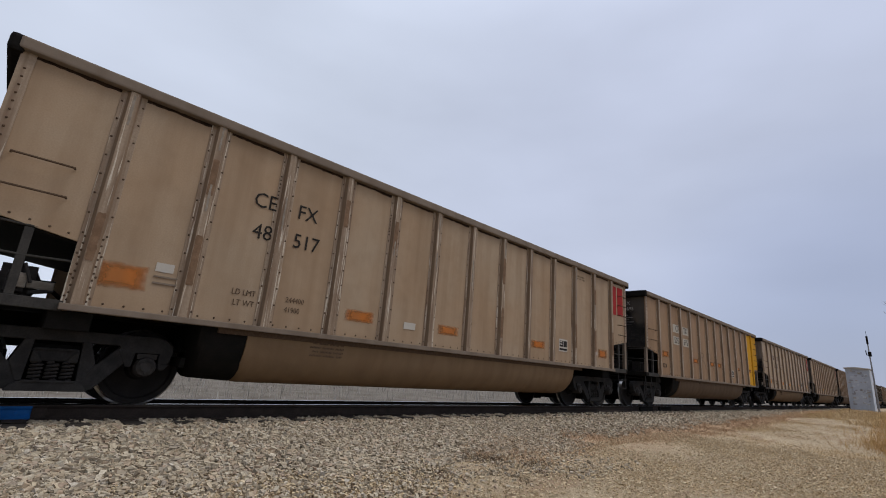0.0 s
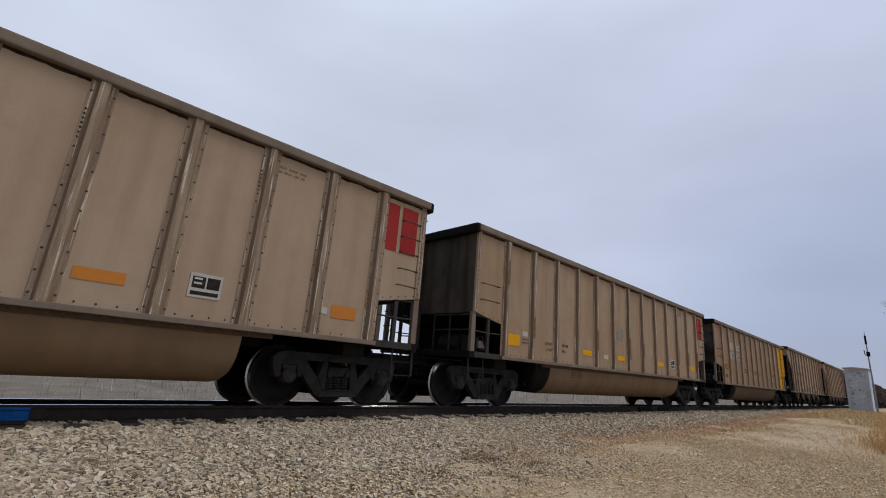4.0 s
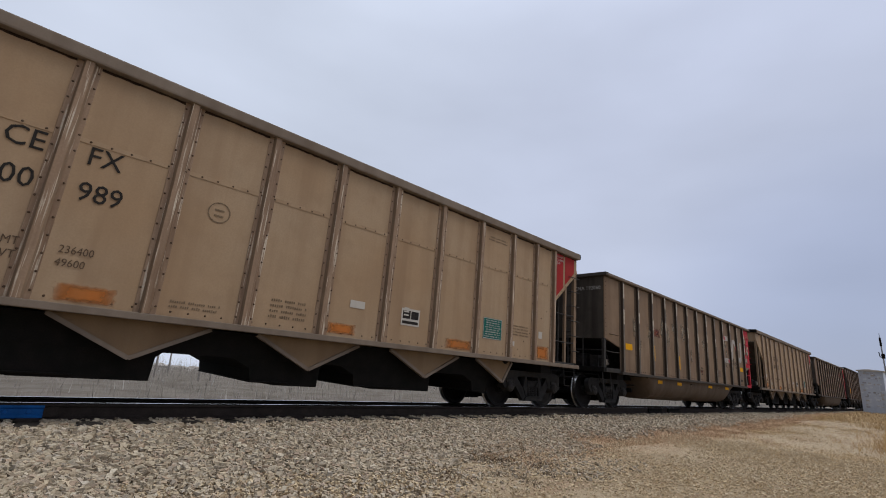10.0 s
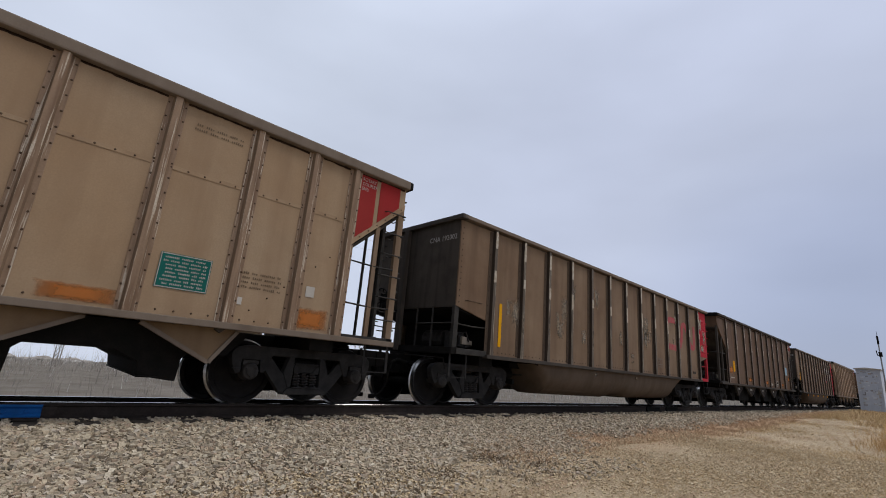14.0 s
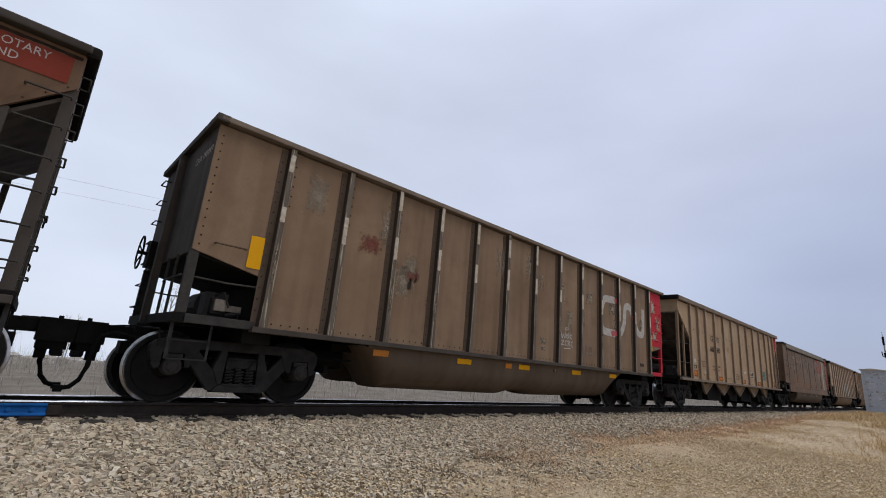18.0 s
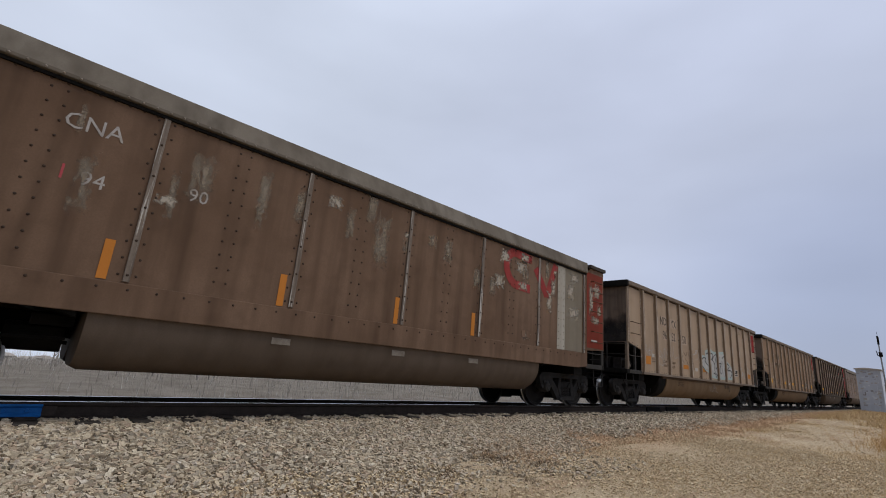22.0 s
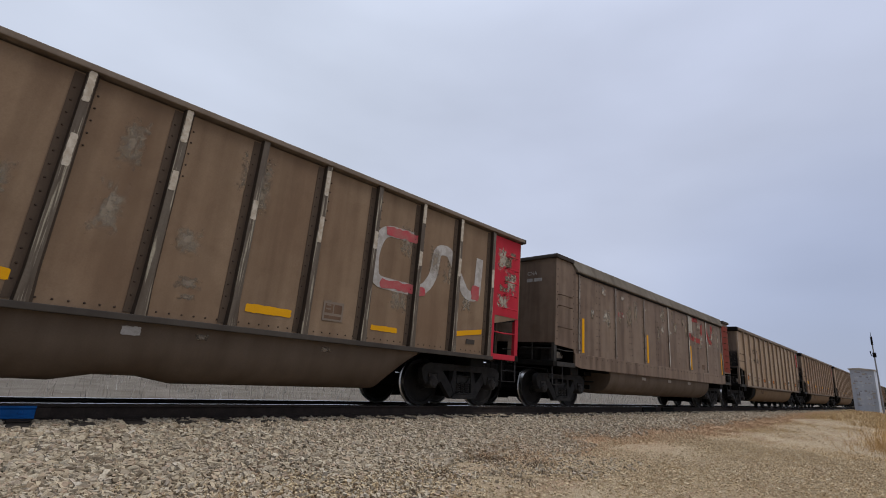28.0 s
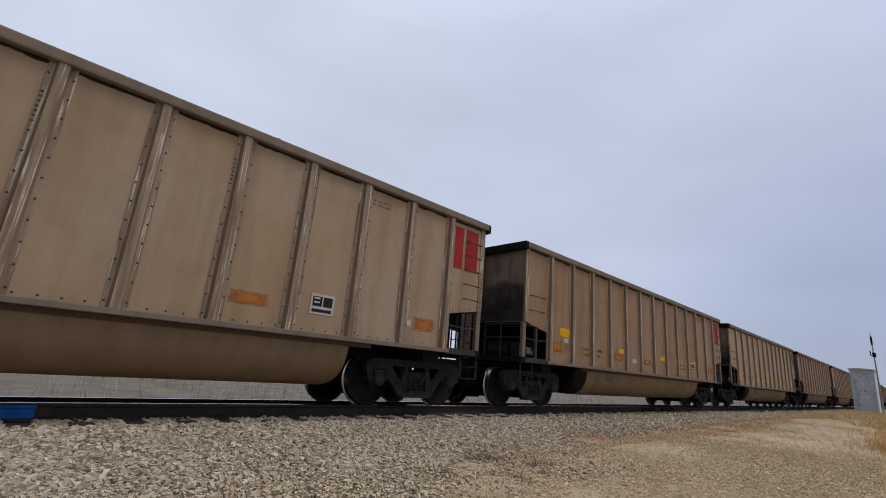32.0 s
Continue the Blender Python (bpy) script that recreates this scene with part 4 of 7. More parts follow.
def build_gondola():
    """Rounded-bottom coal gondola: thirteen riveted stakes a side, box top chord, troughs between the trucks."""
    car = new("coal_gondola")
    running_gear(car)
    sheet = [(Y(0), 3.76), (Y(14.65), 3.76), (Y(14.65), 1.97), (Y(13.69), 1.80), (Y(13.69), 1.10), (Y(0.96), 1.10), (Y(0.96), 1.80), (Y(0), 1.97)]
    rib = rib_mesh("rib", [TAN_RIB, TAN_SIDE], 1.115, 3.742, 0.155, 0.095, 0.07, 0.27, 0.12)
    for sx in (1, -1):
        turn = Matrix.Identity(4) if sx > 0 else FLIP
        s = Shape().prism(sheet, "x", 1.495, 1.53)
        part("side_sheet", s, TAN, car, at=turn)
        s = Shape().box(1.47, 1.605, Y(0.92), Y(13.73), 1.045, 1.118)
        part("side_sill", s, CHORD, car, bevel=0.01, at=turn)
        # angle under the sill; the recess shade is put into its dark colour
        part("sill_angle", Shape().box(1.44, 1.505, Y(2.6), Y(12.0), 0.975, 1.046), RIVET, car, "riveted angle under the sill with its shade painted in", at=turn)
        s = Shape().box(1.43, 1.625, Y(-0.03), Y(14.68), 3.742, 3.885)
        part("top_chord", s, CHORD, car, "box-section top chord rubbed by loading", 0.025, at=turn)
        part("corner_plate", Shape().box(1.528, 1.545, Y(0.0), Y(0.13), 1.97, 3.742), TAN_RIB, car, at=turn)
        part("corner_plate", Shape().box(1.528, 1.545, Y(14.52), Y(14.65), 1.97, 3.742), TAN_RIB, car, at=turn)
        dust_stain(car, 3.742, turn)
        for u in RIBS_13:
            part("rib", rib, None, car, at=turn @ pose(0, Y(u), 0))
        spots = []
        for u in RIBS_13:
            spots += rib_rivets((Y(u) - 0.112, Y(u) + 0.112), 1.2, 3.6, 0.24)
        for u in RIBS_13[2::2]:
            spots += rib_rivets((Y(u) - 0.112,), 3.0, 3.42, 0.06)
        for u in (RIBS_13[0], RIBS_13[-1]):
            spots += rib_rivets((Y(u) - 0.085, Y(u) + 0.085), 1.16, 1.9, 0.08)
        spots += [(1.545, Y(u), 2.05 + 0.1 * k) for u in (0.065, 14.585) for k in range(16)]
        spots += [(1.53, Y(1.3 + 0.2 * k), 1.16) for k in range(60)]
        spots += [(1.53, Y(0.15 + 0.17 * k), 2.0 - 0.03 * k) for k in range(5)] + [(1.53, Y(14.5 - 0.17 * k), 2.0 - 0.03 * k) for k in range(5)]
        tagged(part("rivets", Shape().rivets(spots, 1), RIVET, car, "rusty rivet heads", at=turn), kind="stuff")
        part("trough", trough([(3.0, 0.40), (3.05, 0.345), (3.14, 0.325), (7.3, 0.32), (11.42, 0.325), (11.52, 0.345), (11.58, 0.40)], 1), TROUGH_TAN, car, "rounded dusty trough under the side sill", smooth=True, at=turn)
        # black block added in the dark space between truck and trough
        part("trough_end", trough([(2.40, 0.62), (2.46, 0.42), (2.52, 0.36), (3.02, 0.335), (3.03, 0.36)], 1, outer=1.46), UNDER, car, "black block ahead of the trough", at=turn)
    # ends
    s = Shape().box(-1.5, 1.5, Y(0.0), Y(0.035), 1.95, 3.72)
    # black plate added to close the dark gap behind the platform
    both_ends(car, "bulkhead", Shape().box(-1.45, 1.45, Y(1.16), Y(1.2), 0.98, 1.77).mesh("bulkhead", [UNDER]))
    # floor underside in near-black, so its shade lies in the colour
    both_ends(car, "slope_floor", Shape().prism([(Y(0.036), 1.95), (Y(0.036), 1.91), (Y(1.2), 1.75), (Y(3.05), 1.0), (Y(3.05), 1.05), (Y(1.25), 1.8)], "x", -1.49, 1.49).mesh("slope_floor", [UNDER]), "sloping floor with shade painted into its black underside")
    both_ends(car, "end_sheet", s.mesh("end_sheet", [SOOT]), "soot-stained end sheet")
    s = Shape().box(-1.61, 1.61, Y(-0.12), Y(0.02), 3.69, 3.90)
    both_ends(car, "end_chord", s.mesh("end_chord", [UNDER], 0.045))
    s = Shape().box(-0.27, -0.13, Y(-0.10), Y(0.0), 1.04, 3.71)
    both_ends(car, "end_post", s.mesh("end_post", [SOOT], 0.006))
    end_platform(car, 1, 1.97, CHORD, mid=1.86, rail_z=(1.58, 1.9))
    several(car, "ladder_rung", ladder(0.0, -1.46, 1.3, 3.55, 7), FRAME)
    several(car, "grab_iron", side_rungs(-1.54, 0.18, 0.58, [2.15 + 0.3 * k for k in range(5)]), RIVET)
    several(car, "grab_iron", side_rungs(1.54, 0.18, 0.72, [2.25, 2.6]), RIVET)
    return car


def hopper_body(car, ribs, body_mat, rib_mats, rib_w, seam=True, corner=True, top=4.04):
    """Five-bay open hopper: sloping end sheets in open cages, triangular gussets and chutes below."""
    running_gear(car)
    sheet = [(Y(0), top - 0.1), (Y(14.65), top - 0.1), (Y(14.65), 3.50), (Y(13.55), 2.52), (Y(13.55), 1.09), (Y(1.10), 1.09), (Y(1.10), 2.52), (Y(0), 3.50)]
    rib = rib_mesh("rib", rib_mats, 1.10, top - 0.09, *rib_w)
    slim = rib_mesh("rib", rib_mats, 1.10, top - 0.09, 0.11, 0.07, rib_w[2], 0.22) if body_mat is RED_BROWN else rib
    for sx in (1, -1):
        turn = Matrix.Identity(4) if sx > 0 else FLIP
        part("side_sheet", Shape().prism(sheet, "x", 1.495, 1.53), body_mat, car, at=turn)
        if seam:
            s = Shape().box(1.53, 1.537, Y(1.2), Y(13.5), 2.93, 2.985)
            part("seam_strip", s, body_mat, car, at=turn)
        part("side_sill", Shape().box(1.46, 1.61, Y(-0.03), Y(14.68), 1.015, 1.10), CHORD if body_mat is not RED_BROWN else CHORD_DARK, car, bevel=0.01, at=turn)
        part("top_chord", Shape().box(1.43, 1.63, Y(-0.03), Y(14.68), top - (0.15 if body_mat is not RED_BROWN else 0.09), top + 0.015), CHORD if body_mat is not RED_BROWN else CHORD_DARK, car, "box-section top chord rubbed by loading", 0.025, at=turn)
        part("slope_flange", Shape().prism([(Y(0), 3.50), (Y(1.10), 2.52), (Y(1.10), 2.62), (Y(0), 3.60)], "x", 1.53, 1.548), body_mat, car, at=turn)
        part("slope_flange", Shape().prism([(Y(14.65), 3.50), (Y(13.55), 2.52), (Y(13.55), 2.62), (Y(14.65), 3.60)], "x", 1.53, 1.548), body_mat, car, at=turn)
        # thin on hoppers: mostly the chord's shadow line, painted on
        dust_stain(car, top - 0.15, turn, 0.025)
        for k, u in enumerate(ribs):
            part("rib", slim if k % 2 == 0 else rib, None, car, at=turn @ pose(0, Y(u), 0))
        spots = []
        fl = rib_w[3] / 2 - 0.02 if rib_w[3] else rib_w[0] / 2 + 0.03
        for u in ribs:
            spots += rib_rivets((Y(u) - fl, Y(u) + fl), 1.2, top - 0.2, 0.2, 1.539 if rib_w[3] else 1.53)
        if seam:
            spots += [(1.537, Y(1.3 + 0.2 * k), 2.957) for k in range(61)]
        spots += [(1.53, Y(1.3 + 0.2 * k), 1.16) for k in range(61)]
        for k in range(7):
            spots += [(1.53, Y(1.35 + 0.22 * k), 2.3 - 0.2 * k), (1.53, Y(13.3 - 0.22 * k), 2.3 - 0.2 * k)]
            spots += [(1.548, Y(0.08 + 0.16 * k), 3.48 - 0.143 * k), (1.548, Y(14.57 - 0.16 * k), 3.48 - 0.143 * k)]
        tagged(part("rivets", Shape().rivets(spots, 1), RIVET, car, "rusty rivet heads", at=turn), kind="stuff")
        for u, lw, rw in ((2.78, 0.30, 0.82), (5.0, 0.82, 0.82), (7.29, 0.82, 0.82), (9.62, 0.82, 0.82), (11.84, 0.82, 0.28)):
            g = Shape().prism([(Y(u - lw), 1.015), (Y(u + rw), 1.015), (Y(u + 0.06), 0.60), (Y(u - 0.06), 0.60)], "x", 1.40, 1.425)
            rim = Shape()
            rim.bar((1.42, Y(u - lw - 0.02), 1.0), (1.42, Y(u), 0.575), 0.07, 0.05)
            rim.bar((1.42, Y(u + rw + 0.02), 1.0), (1.42, Y(u), 0.575), 0.07, 0.05)
            # gussets take the darker trough tan, their shade put into the colour
            gus = part("gusset", g, TROUGH_TAN if body_mat is not RED_BROWN else CHORD_DARK, car, at=turn)
            part("gusset_rim", rim, CHORD if body_mat is not RED_BROWN else CHORD_DARK, gus)
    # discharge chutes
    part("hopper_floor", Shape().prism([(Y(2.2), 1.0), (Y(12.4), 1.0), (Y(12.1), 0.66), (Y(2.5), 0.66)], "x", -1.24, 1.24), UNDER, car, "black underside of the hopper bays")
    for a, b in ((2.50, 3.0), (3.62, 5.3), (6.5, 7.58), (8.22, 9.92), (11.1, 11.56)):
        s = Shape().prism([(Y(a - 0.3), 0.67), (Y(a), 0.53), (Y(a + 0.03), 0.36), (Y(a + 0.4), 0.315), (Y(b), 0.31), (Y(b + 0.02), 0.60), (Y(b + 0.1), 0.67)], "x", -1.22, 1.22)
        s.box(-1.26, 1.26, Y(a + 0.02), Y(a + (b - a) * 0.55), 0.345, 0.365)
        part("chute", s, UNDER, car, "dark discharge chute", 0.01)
    both_ends(car, "end_sheet", Shape().box(-1.5, 1.5, Y(0.0), Y(0.035), 3.42, top - 0.1).mesh("end_sheet", [body_mat]))
    s = Shape().prism([(Y(0.0), 3.45), (Y(0.0), 3.40), (Y(2.75), 0.96), (Y(2.82), 1.0)], "x", -1.49, 1.49)
    both_ends(car, "slope_sheet", s.mesh("slope_sheet", [SOOT]), "sooty sloping end sheet")
    both_ends(car, "end_chord", Shape().box(-1.61, 1.61, Y(-0.12), Y(0.02), top - 0.13, top + 0.03).mesh("end_chord", [UNDER], 0.045))
    end_platform(car, 1, 3.5 if corner else 3.4, TAN_SIDE if body_mat is not RED_BROWN else CHORD_DARK, rail_z=(1.65, 2.35), mid=3.05, post_mat=TAN_SIDE if body_mat is not RED_BROWN else CHORD_DARK, inner=False)
    for x in (-0.95, 0.3):
        both_ends(car, "end_stake", Shape().box(x - 0.045, x + 0.045, Y(-0.02), Y(0.08), 1.15, 3.42).mesh("end_stake", [FRAME], 0.006))
    several(car, "ladder_rung", ladder(0.0, -1.46, 1.3, 3.7, 8), FRAME)
    several(car, "grab_iron", side_rungs(-1.54, 0.02, 0.42, [1.45 + 0.38 * k for k in range(6)]), FRAME)
    return car


def build_hopper():
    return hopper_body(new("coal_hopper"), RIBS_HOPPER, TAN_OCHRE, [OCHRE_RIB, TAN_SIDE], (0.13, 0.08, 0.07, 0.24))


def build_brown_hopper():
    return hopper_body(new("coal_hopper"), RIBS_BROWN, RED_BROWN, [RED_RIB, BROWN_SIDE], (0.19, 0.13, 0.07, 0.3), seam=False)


def build_dark_gondola():
    """Dark brown gondola with plain pressed stakes and chamfered troughs."""
    car = new("coal_gondola")
    running_gear(car)
    sheet = [(Y(0), 3.76), (Y(14.65), 3.76), (Y(14.65), 1.97), (Y(13.69), 1.76), (Y(13.69), 1.06), (Y(0.96), 1.06), (Y(0.96), 1.76), (Y(0), 1.97)]
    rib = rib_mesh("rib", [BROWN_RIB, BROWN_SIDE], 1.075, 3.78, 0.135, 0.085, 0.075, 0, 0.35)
    # dark flange along one side of each stake
    flange = Shape().box(1.53, 1.538, -0.165, -0.045, 1.10, 3.74).mesh("stake_flange", [STAKE_FLANGE])
    for sx in (1, -1):
        turn = Matrix.Identity(4) if sx > 0 else FLIP
        part("side_sheet", Shape().prism(sheet, "x", 1.495, 1.53), BROWN, car, at=turn)
        part("side_sill", Shape().box(1.47, 1.61, Y(0.92), Y(13.73), 1.0, 1.078), CHORD_DARK, car, bevel=0.01, at=turn)
        part("top_chord", Shape().box(1.45, 1.63, Y(-0.03), Y(14.68), 3.79, 3.872), CHORD, car, "thin rubbed top chord", 0.015, at=turn)
        for u in RIBS_13:
            part("rib", rib, None, car, at=turn @ pose(0, Y(u), 0))
            part("stake_flange", flange, None, car, at=turn @ pose(0, Y(u), 0))
        spots = []
        for u in RIBS_13:
            spots += rib_rivets((Y(u) - 0.125,), 1.3, 3.66, 0.16, 1.538) + rib_rivets((Y(u) + 0.1,), 2.9, 3.66, 0.16, 1.53)
        spots += [(1.53, Y(u), 2.05 + 0.12 * k) for u in (0.07, 14.58) for k in range(14)]
        spots += [(1.53, Y(1.2 + 0.14 * k), 1.14) for k in range(88)]
        tagged(part("rivets", Shape().rivets(spots, 1), DARK_RIVET, car, "rusty rivet heads", at=turn), kind="stuff")
        st = [(2.85, 0.98), (3.08, 0.74), (3.42, 0.30), (6.7, 0.27), (7.1, 0.35), (7.55, 0.35), (7.95, 0.27), (11.1, 0.30), (11.6, 0.74), (11.85, 0.98)]
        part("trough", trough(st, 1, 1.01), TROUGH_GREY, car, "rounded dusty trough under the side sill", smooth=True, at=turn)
    s = Shape().box(-1.5, 1.5, Y(0.0), Y(0.035), 1.95, 3.78)
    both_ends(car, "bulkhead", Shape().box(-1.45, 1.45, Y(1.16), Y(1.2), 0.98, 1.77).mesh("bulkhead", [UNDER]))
    both_ends(car, "slope_floor", Shape().prism([(Y(0.036), 1.95), (Y(0.036), 1.91), (Y(1.2), 1.72), (Y(2.9), 0.97), (Y(2.9), 1.02), (Y(1.25), 1.77)], "x", -1.49, 1.49).mesh("slope_floor", [UNDER]), "sloping floor with shade painted into its black underside")
    both_ends(car, "end_sheet", s.mesh("end_sheet", [SOOT]))
    both_ends(car, "end_chord", Shape().box(-1.63, 1.63, Y(-0.08), Y(0.10), 3.775, 3.88).mesh("end_chord", [CHORD_DARK], 0.02))
    both_ends(car, "end_post", Shape().box(-0.27, -0.13, Y(-0.10), Y(0.0), 1.04, 3.78).mesh("end_post", [SOOT], 0.006))
    end_platform(car, 1, 1.97, FRAME, mid=False)
    several(car, "ladder_rung", ladder(0.0, -1.46, 1.3, 3.55, 7), FRAME)
    several(car, "grab_iron", side_rungs(-1.54, 0.18, 0.58, [2.15 + 0.3 * k for k in range(5)]), RIVET)
    several(car, "grab_iron", side_rungs(1.54, 0.25, 0.65, [2.1]), RIVET)
    return car


def build_smooth_gondola():
    """Older gondola: smooth riveted side plates, slim upright straps, sloping shoulder along the top, deep skirt."""
    car = new("coal_gondola")
    running_gear(car)
    for sx in (1, -1):
        turn = Matrix.Identity(4) if sx > 0 else FLIP
        sheet = [(Y(0), 3.80), (Y(0.72), 3.80), (Y(0.98), 3.58), (Y(13.67), 3.58), (Y(13.93), 3.80), (Y(14.65), 3.80), (Y(14.65), 1.55), (Y(13.75), 1.50), (Y(13.75), 1.40), (Y(0.90), 1.40), (Y(0.90), 1.50), (Y(0), 1.55)]
        part("side_sheet", Shape().prism(sheet, "x", 1.50, 1.535), GREY_BROWN, car, at=turn)
        sh = Shape().loft([[(1.53, Y(a), 3.585), (1.60, Y(a), 3.60), (1.60, Y(a), 3.64), (1.46, Y(b), 3.955), (1.38, Y(b), 3.965), (1.38, Y(b), 3.60)] for a, b in ((0.98, 0.74), (13.67, 13.91))])
        part("shoulder", sh, SHOULDER, car, "sloping dusty shoulder plate along the top", 0.01, at=turn)
        part("top_chord", Shape().box(1.40, 1.60, Y(-0.03), Y(0.80), 3.79, 3.895), CHORD_DARK, car, bevel=0.02, at=turn)
        part("top_chord", Shape().box(1.40, 1.60, Y(13.85), Y(14.68), 3.79, 3.895), CHORD_DARK, car, bevel=0.02, at=turn)
        skirt = [(Y(0.93), 1.40), (Y(13.72), 1.40), (Y(13.72), 1.08), (Y(13.3), 1.03), (Y(1.3), 1.03), (Y(0.93), 1.08)]
        part("skirt", Shape().prism(skirt, "x", 1.50, 1.555), GREY_BROWN, car, bevel=0.008, at=turn)
        strap = Shape().box(1.535, 1.56, -0.035, 0.035, 1.42, 3.58).mesh("strap", [STRAP], 0.005)
        for u in RIBS_SMOOTH:
            part("strap", strap, None, car, "worn upright strap", at=turn @ pose(0, Y(u), 0))
        spots = []
        for u in RIBS_SMOOTH:
            spots += rib_rivets((Y(u) - 0.09, Y(u) + 0.09), 1.5, 3.5, 0.2, 1.535) + rib_rivets((Y(u),), 1.5, 3.5, 0.42, 1.56)
        for a, b in zip(RIBS_SMOOTH, RIBS_SMOOTH[1:]):
            c = (a + b) / 2
            spots += rib_rivets((Y(c) - 0.075, Y(c) + 0.075), 1.6, 3.45, 0.185, 1.535)
        spots += [(1.535, Y(1.2 + 0.15 * k), 3.54) for k in range(82)] + [(1.555, Y(1.2 + 0.3 * k), 1.33) for k in range(41)]
        spots += [(1.535, Y(u), 1.7 + 0.2 * k) for u in (0.08, 0.86, 13.79, 14.57) for k in range(10)]
        # near-black strip drawn along the lower edge of the shoulder
        part("drip_rail", Shape().box(1.53, 1.566, Y(0.98), Y(13.67), 3.545, 3.584), UNDER, car, "dark strip under the shoulder", at=turn)
        tagged(part("shoulder_rivets", Shape().rivets([(1.60, Y(1.1 + 0.155 * k), 3.622) for k in range(81)], 1, 0.016, 0.012), WORN, car, "rubbed rivet heads along the shoulder", at=turn), kind="stuff")
        tagged(part("rivets", Shape().rivets(spots, 1, 0.017), DARK_RIVET, car, "rusty rivet heads", at=turn), kind="stuff")
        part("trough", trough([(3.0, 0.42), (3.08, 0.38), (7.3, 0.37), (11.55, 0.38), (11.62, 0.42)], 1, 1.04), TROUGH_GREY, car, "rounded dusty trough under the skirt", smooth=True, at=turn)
    s = Shape().box(-1.5, 1.5, Y(0.0), Y(0.035), 1.6, 3.82)
    both_ends(car, "bulkhead", Shape().box(-1.45, 1.45, Y(1.16), Y(1.2), 0.98, 1.56).mesh("bulkhead", [UNDER]))
    both_ends(car, "slope_floor", Shape().prism([(Y(0.036), 1.6), (Y(0.036), 1.55), (Y(1.2), 1.55), (Y(2.9), 0.97), (Y(2.9), 1.02), (Y(1.25), 1.6)], "x", -1.49, 1.49).mesh("slope_floor", [UNDER]), "sloping floor with shade painted into its black underside")
    both_ends(car, "end_sheet", s.mesh("end_sheet", [GREY_BROWN]))
    both_ends(car, "end_chord", Shape().box(-1.60, 1.60, Y(-0.07), Y(0.10), 3.80, 3.90).mesh("end_chord", [CHORD_DARK], 0.03))
    for x in (-0.4, 0.2):
        both_ends(car, "end_post", Shape().box(x - 0.07, x + 0.07, Y(-0.12), Y(0.0), 1.04, 3.80).mesh("end_post", [GREY_BROWN], 0.006))
    end_platform(car, 1, 1.6, FRAME, rail_z=(1.45,), mid=False)
    several(car, "ladder_rung", ladder(0.0, -1.46, 1.3, 3.55, 7), FRAME)
    several(car, "grab_iron", side_rungs(-1.54, 0.18, 0.72, [1.75 + 0.28 * k for k in range(7)]), RIVET)
    several(car, "grab_iron", side_rungs(1.54, 0.1, 0.65, [2.0, 2.55, 2.83]), RIVET)
    return car


def repaint(car, table):
    """Other paint on a copy, slot by slot."""
    for o in car.children_recursive:
        for slot in o.material_slots:
            for old, fresh in table:
                if slot.material == old:
                    slot.link = "OBJECT"
                    slot.material = fresh
                    break


# ---- marks on the sides ----
LAYER = [0]  # neighbouring patches lie a hair above one another


def decal(name, car, u0, u1, z0, z1, material, label="", x=1.534, slant=0.0, rough=0.0, seed=1):
    """A thin painted patch on the side sheet; rough: a ragged outline."""
    rg = random.Random(seed)
    LAYER[0] = (LAYER[0] + 1) % 9
    x += 0.00022 * LAYER[0]
    if rough:
        w, h = u1 - u0, z1 - z0
        k = min(rough, 0.2 * min(w, h))
        pts = []
        for a, b in (((u0, z0), (u1, z0)), ((u1, z0), (u1, z1)), ((u1, z1), (u0, z1)), ((u0, z1), (u0, z0))):
            along = Vector((b[0] - a[0], b[1] - a[1]))
            n = max(3, min(14, int(along.length / max(2.2 * k, 0.02))))
            out = Vector((along.y, -along.x)).normalized()
            for i in range(n):
                p = Vector(a) + along * ((i + 0.5) / n) + out * rg.uniform(-k, k * 0.4)
                pts.append((Y(p.x), p.y))
    else:
        pts = [(Y(u0), z0), (Y(u1), z0 + slant), (Y(u1), z1 + slant), (Y(u0), z1)]
    return part(name, Shape().prism(pts, "x", x, x + 0.003), material, car, label)


def lettering(car, words, u, z, size, material, x=1.5385, end=False, align="LEFT", squeeze=1.0):
    """Stencilled words on the side that faces the road, or on the near end."""
    cu = bpy.data.curves.new("lettering", "FONT")
    cu.body, cu.size, cu.align_x, cu.extrude, cu.resolution_u = words, size, align, 0.001, 2
    m = pose(u, Y(-0.004), z, 90, 0, 0) if end else pose(x, Y(u), z, 90, 0, 90)
    WORDS.append((new("lettering", cu), car, material, m @ Matrix.Diagonal((squeeze, 1, 1, 1))))


WORDS = []


def set_lettering():
    """Turns all the words into flat meshes under their cars."""
    graph = bpy.context.evaluated_depsgraph_get()
    graph.update()
    made = [bpy.data.meshes.new_from_object(w[0].evaluated_get(graph)) for w in WORDS]
    for (ob, car, material, m), me in zip(WORDS, made):
        cu = ob.data
        bpy.data.objects.remove(ob)
        bpy.data.curves.remove(cu)
        me.materials.clear()
        me.materials.append(material)
        part("lettering", me, None, car, "stencilled lettering", at=m)


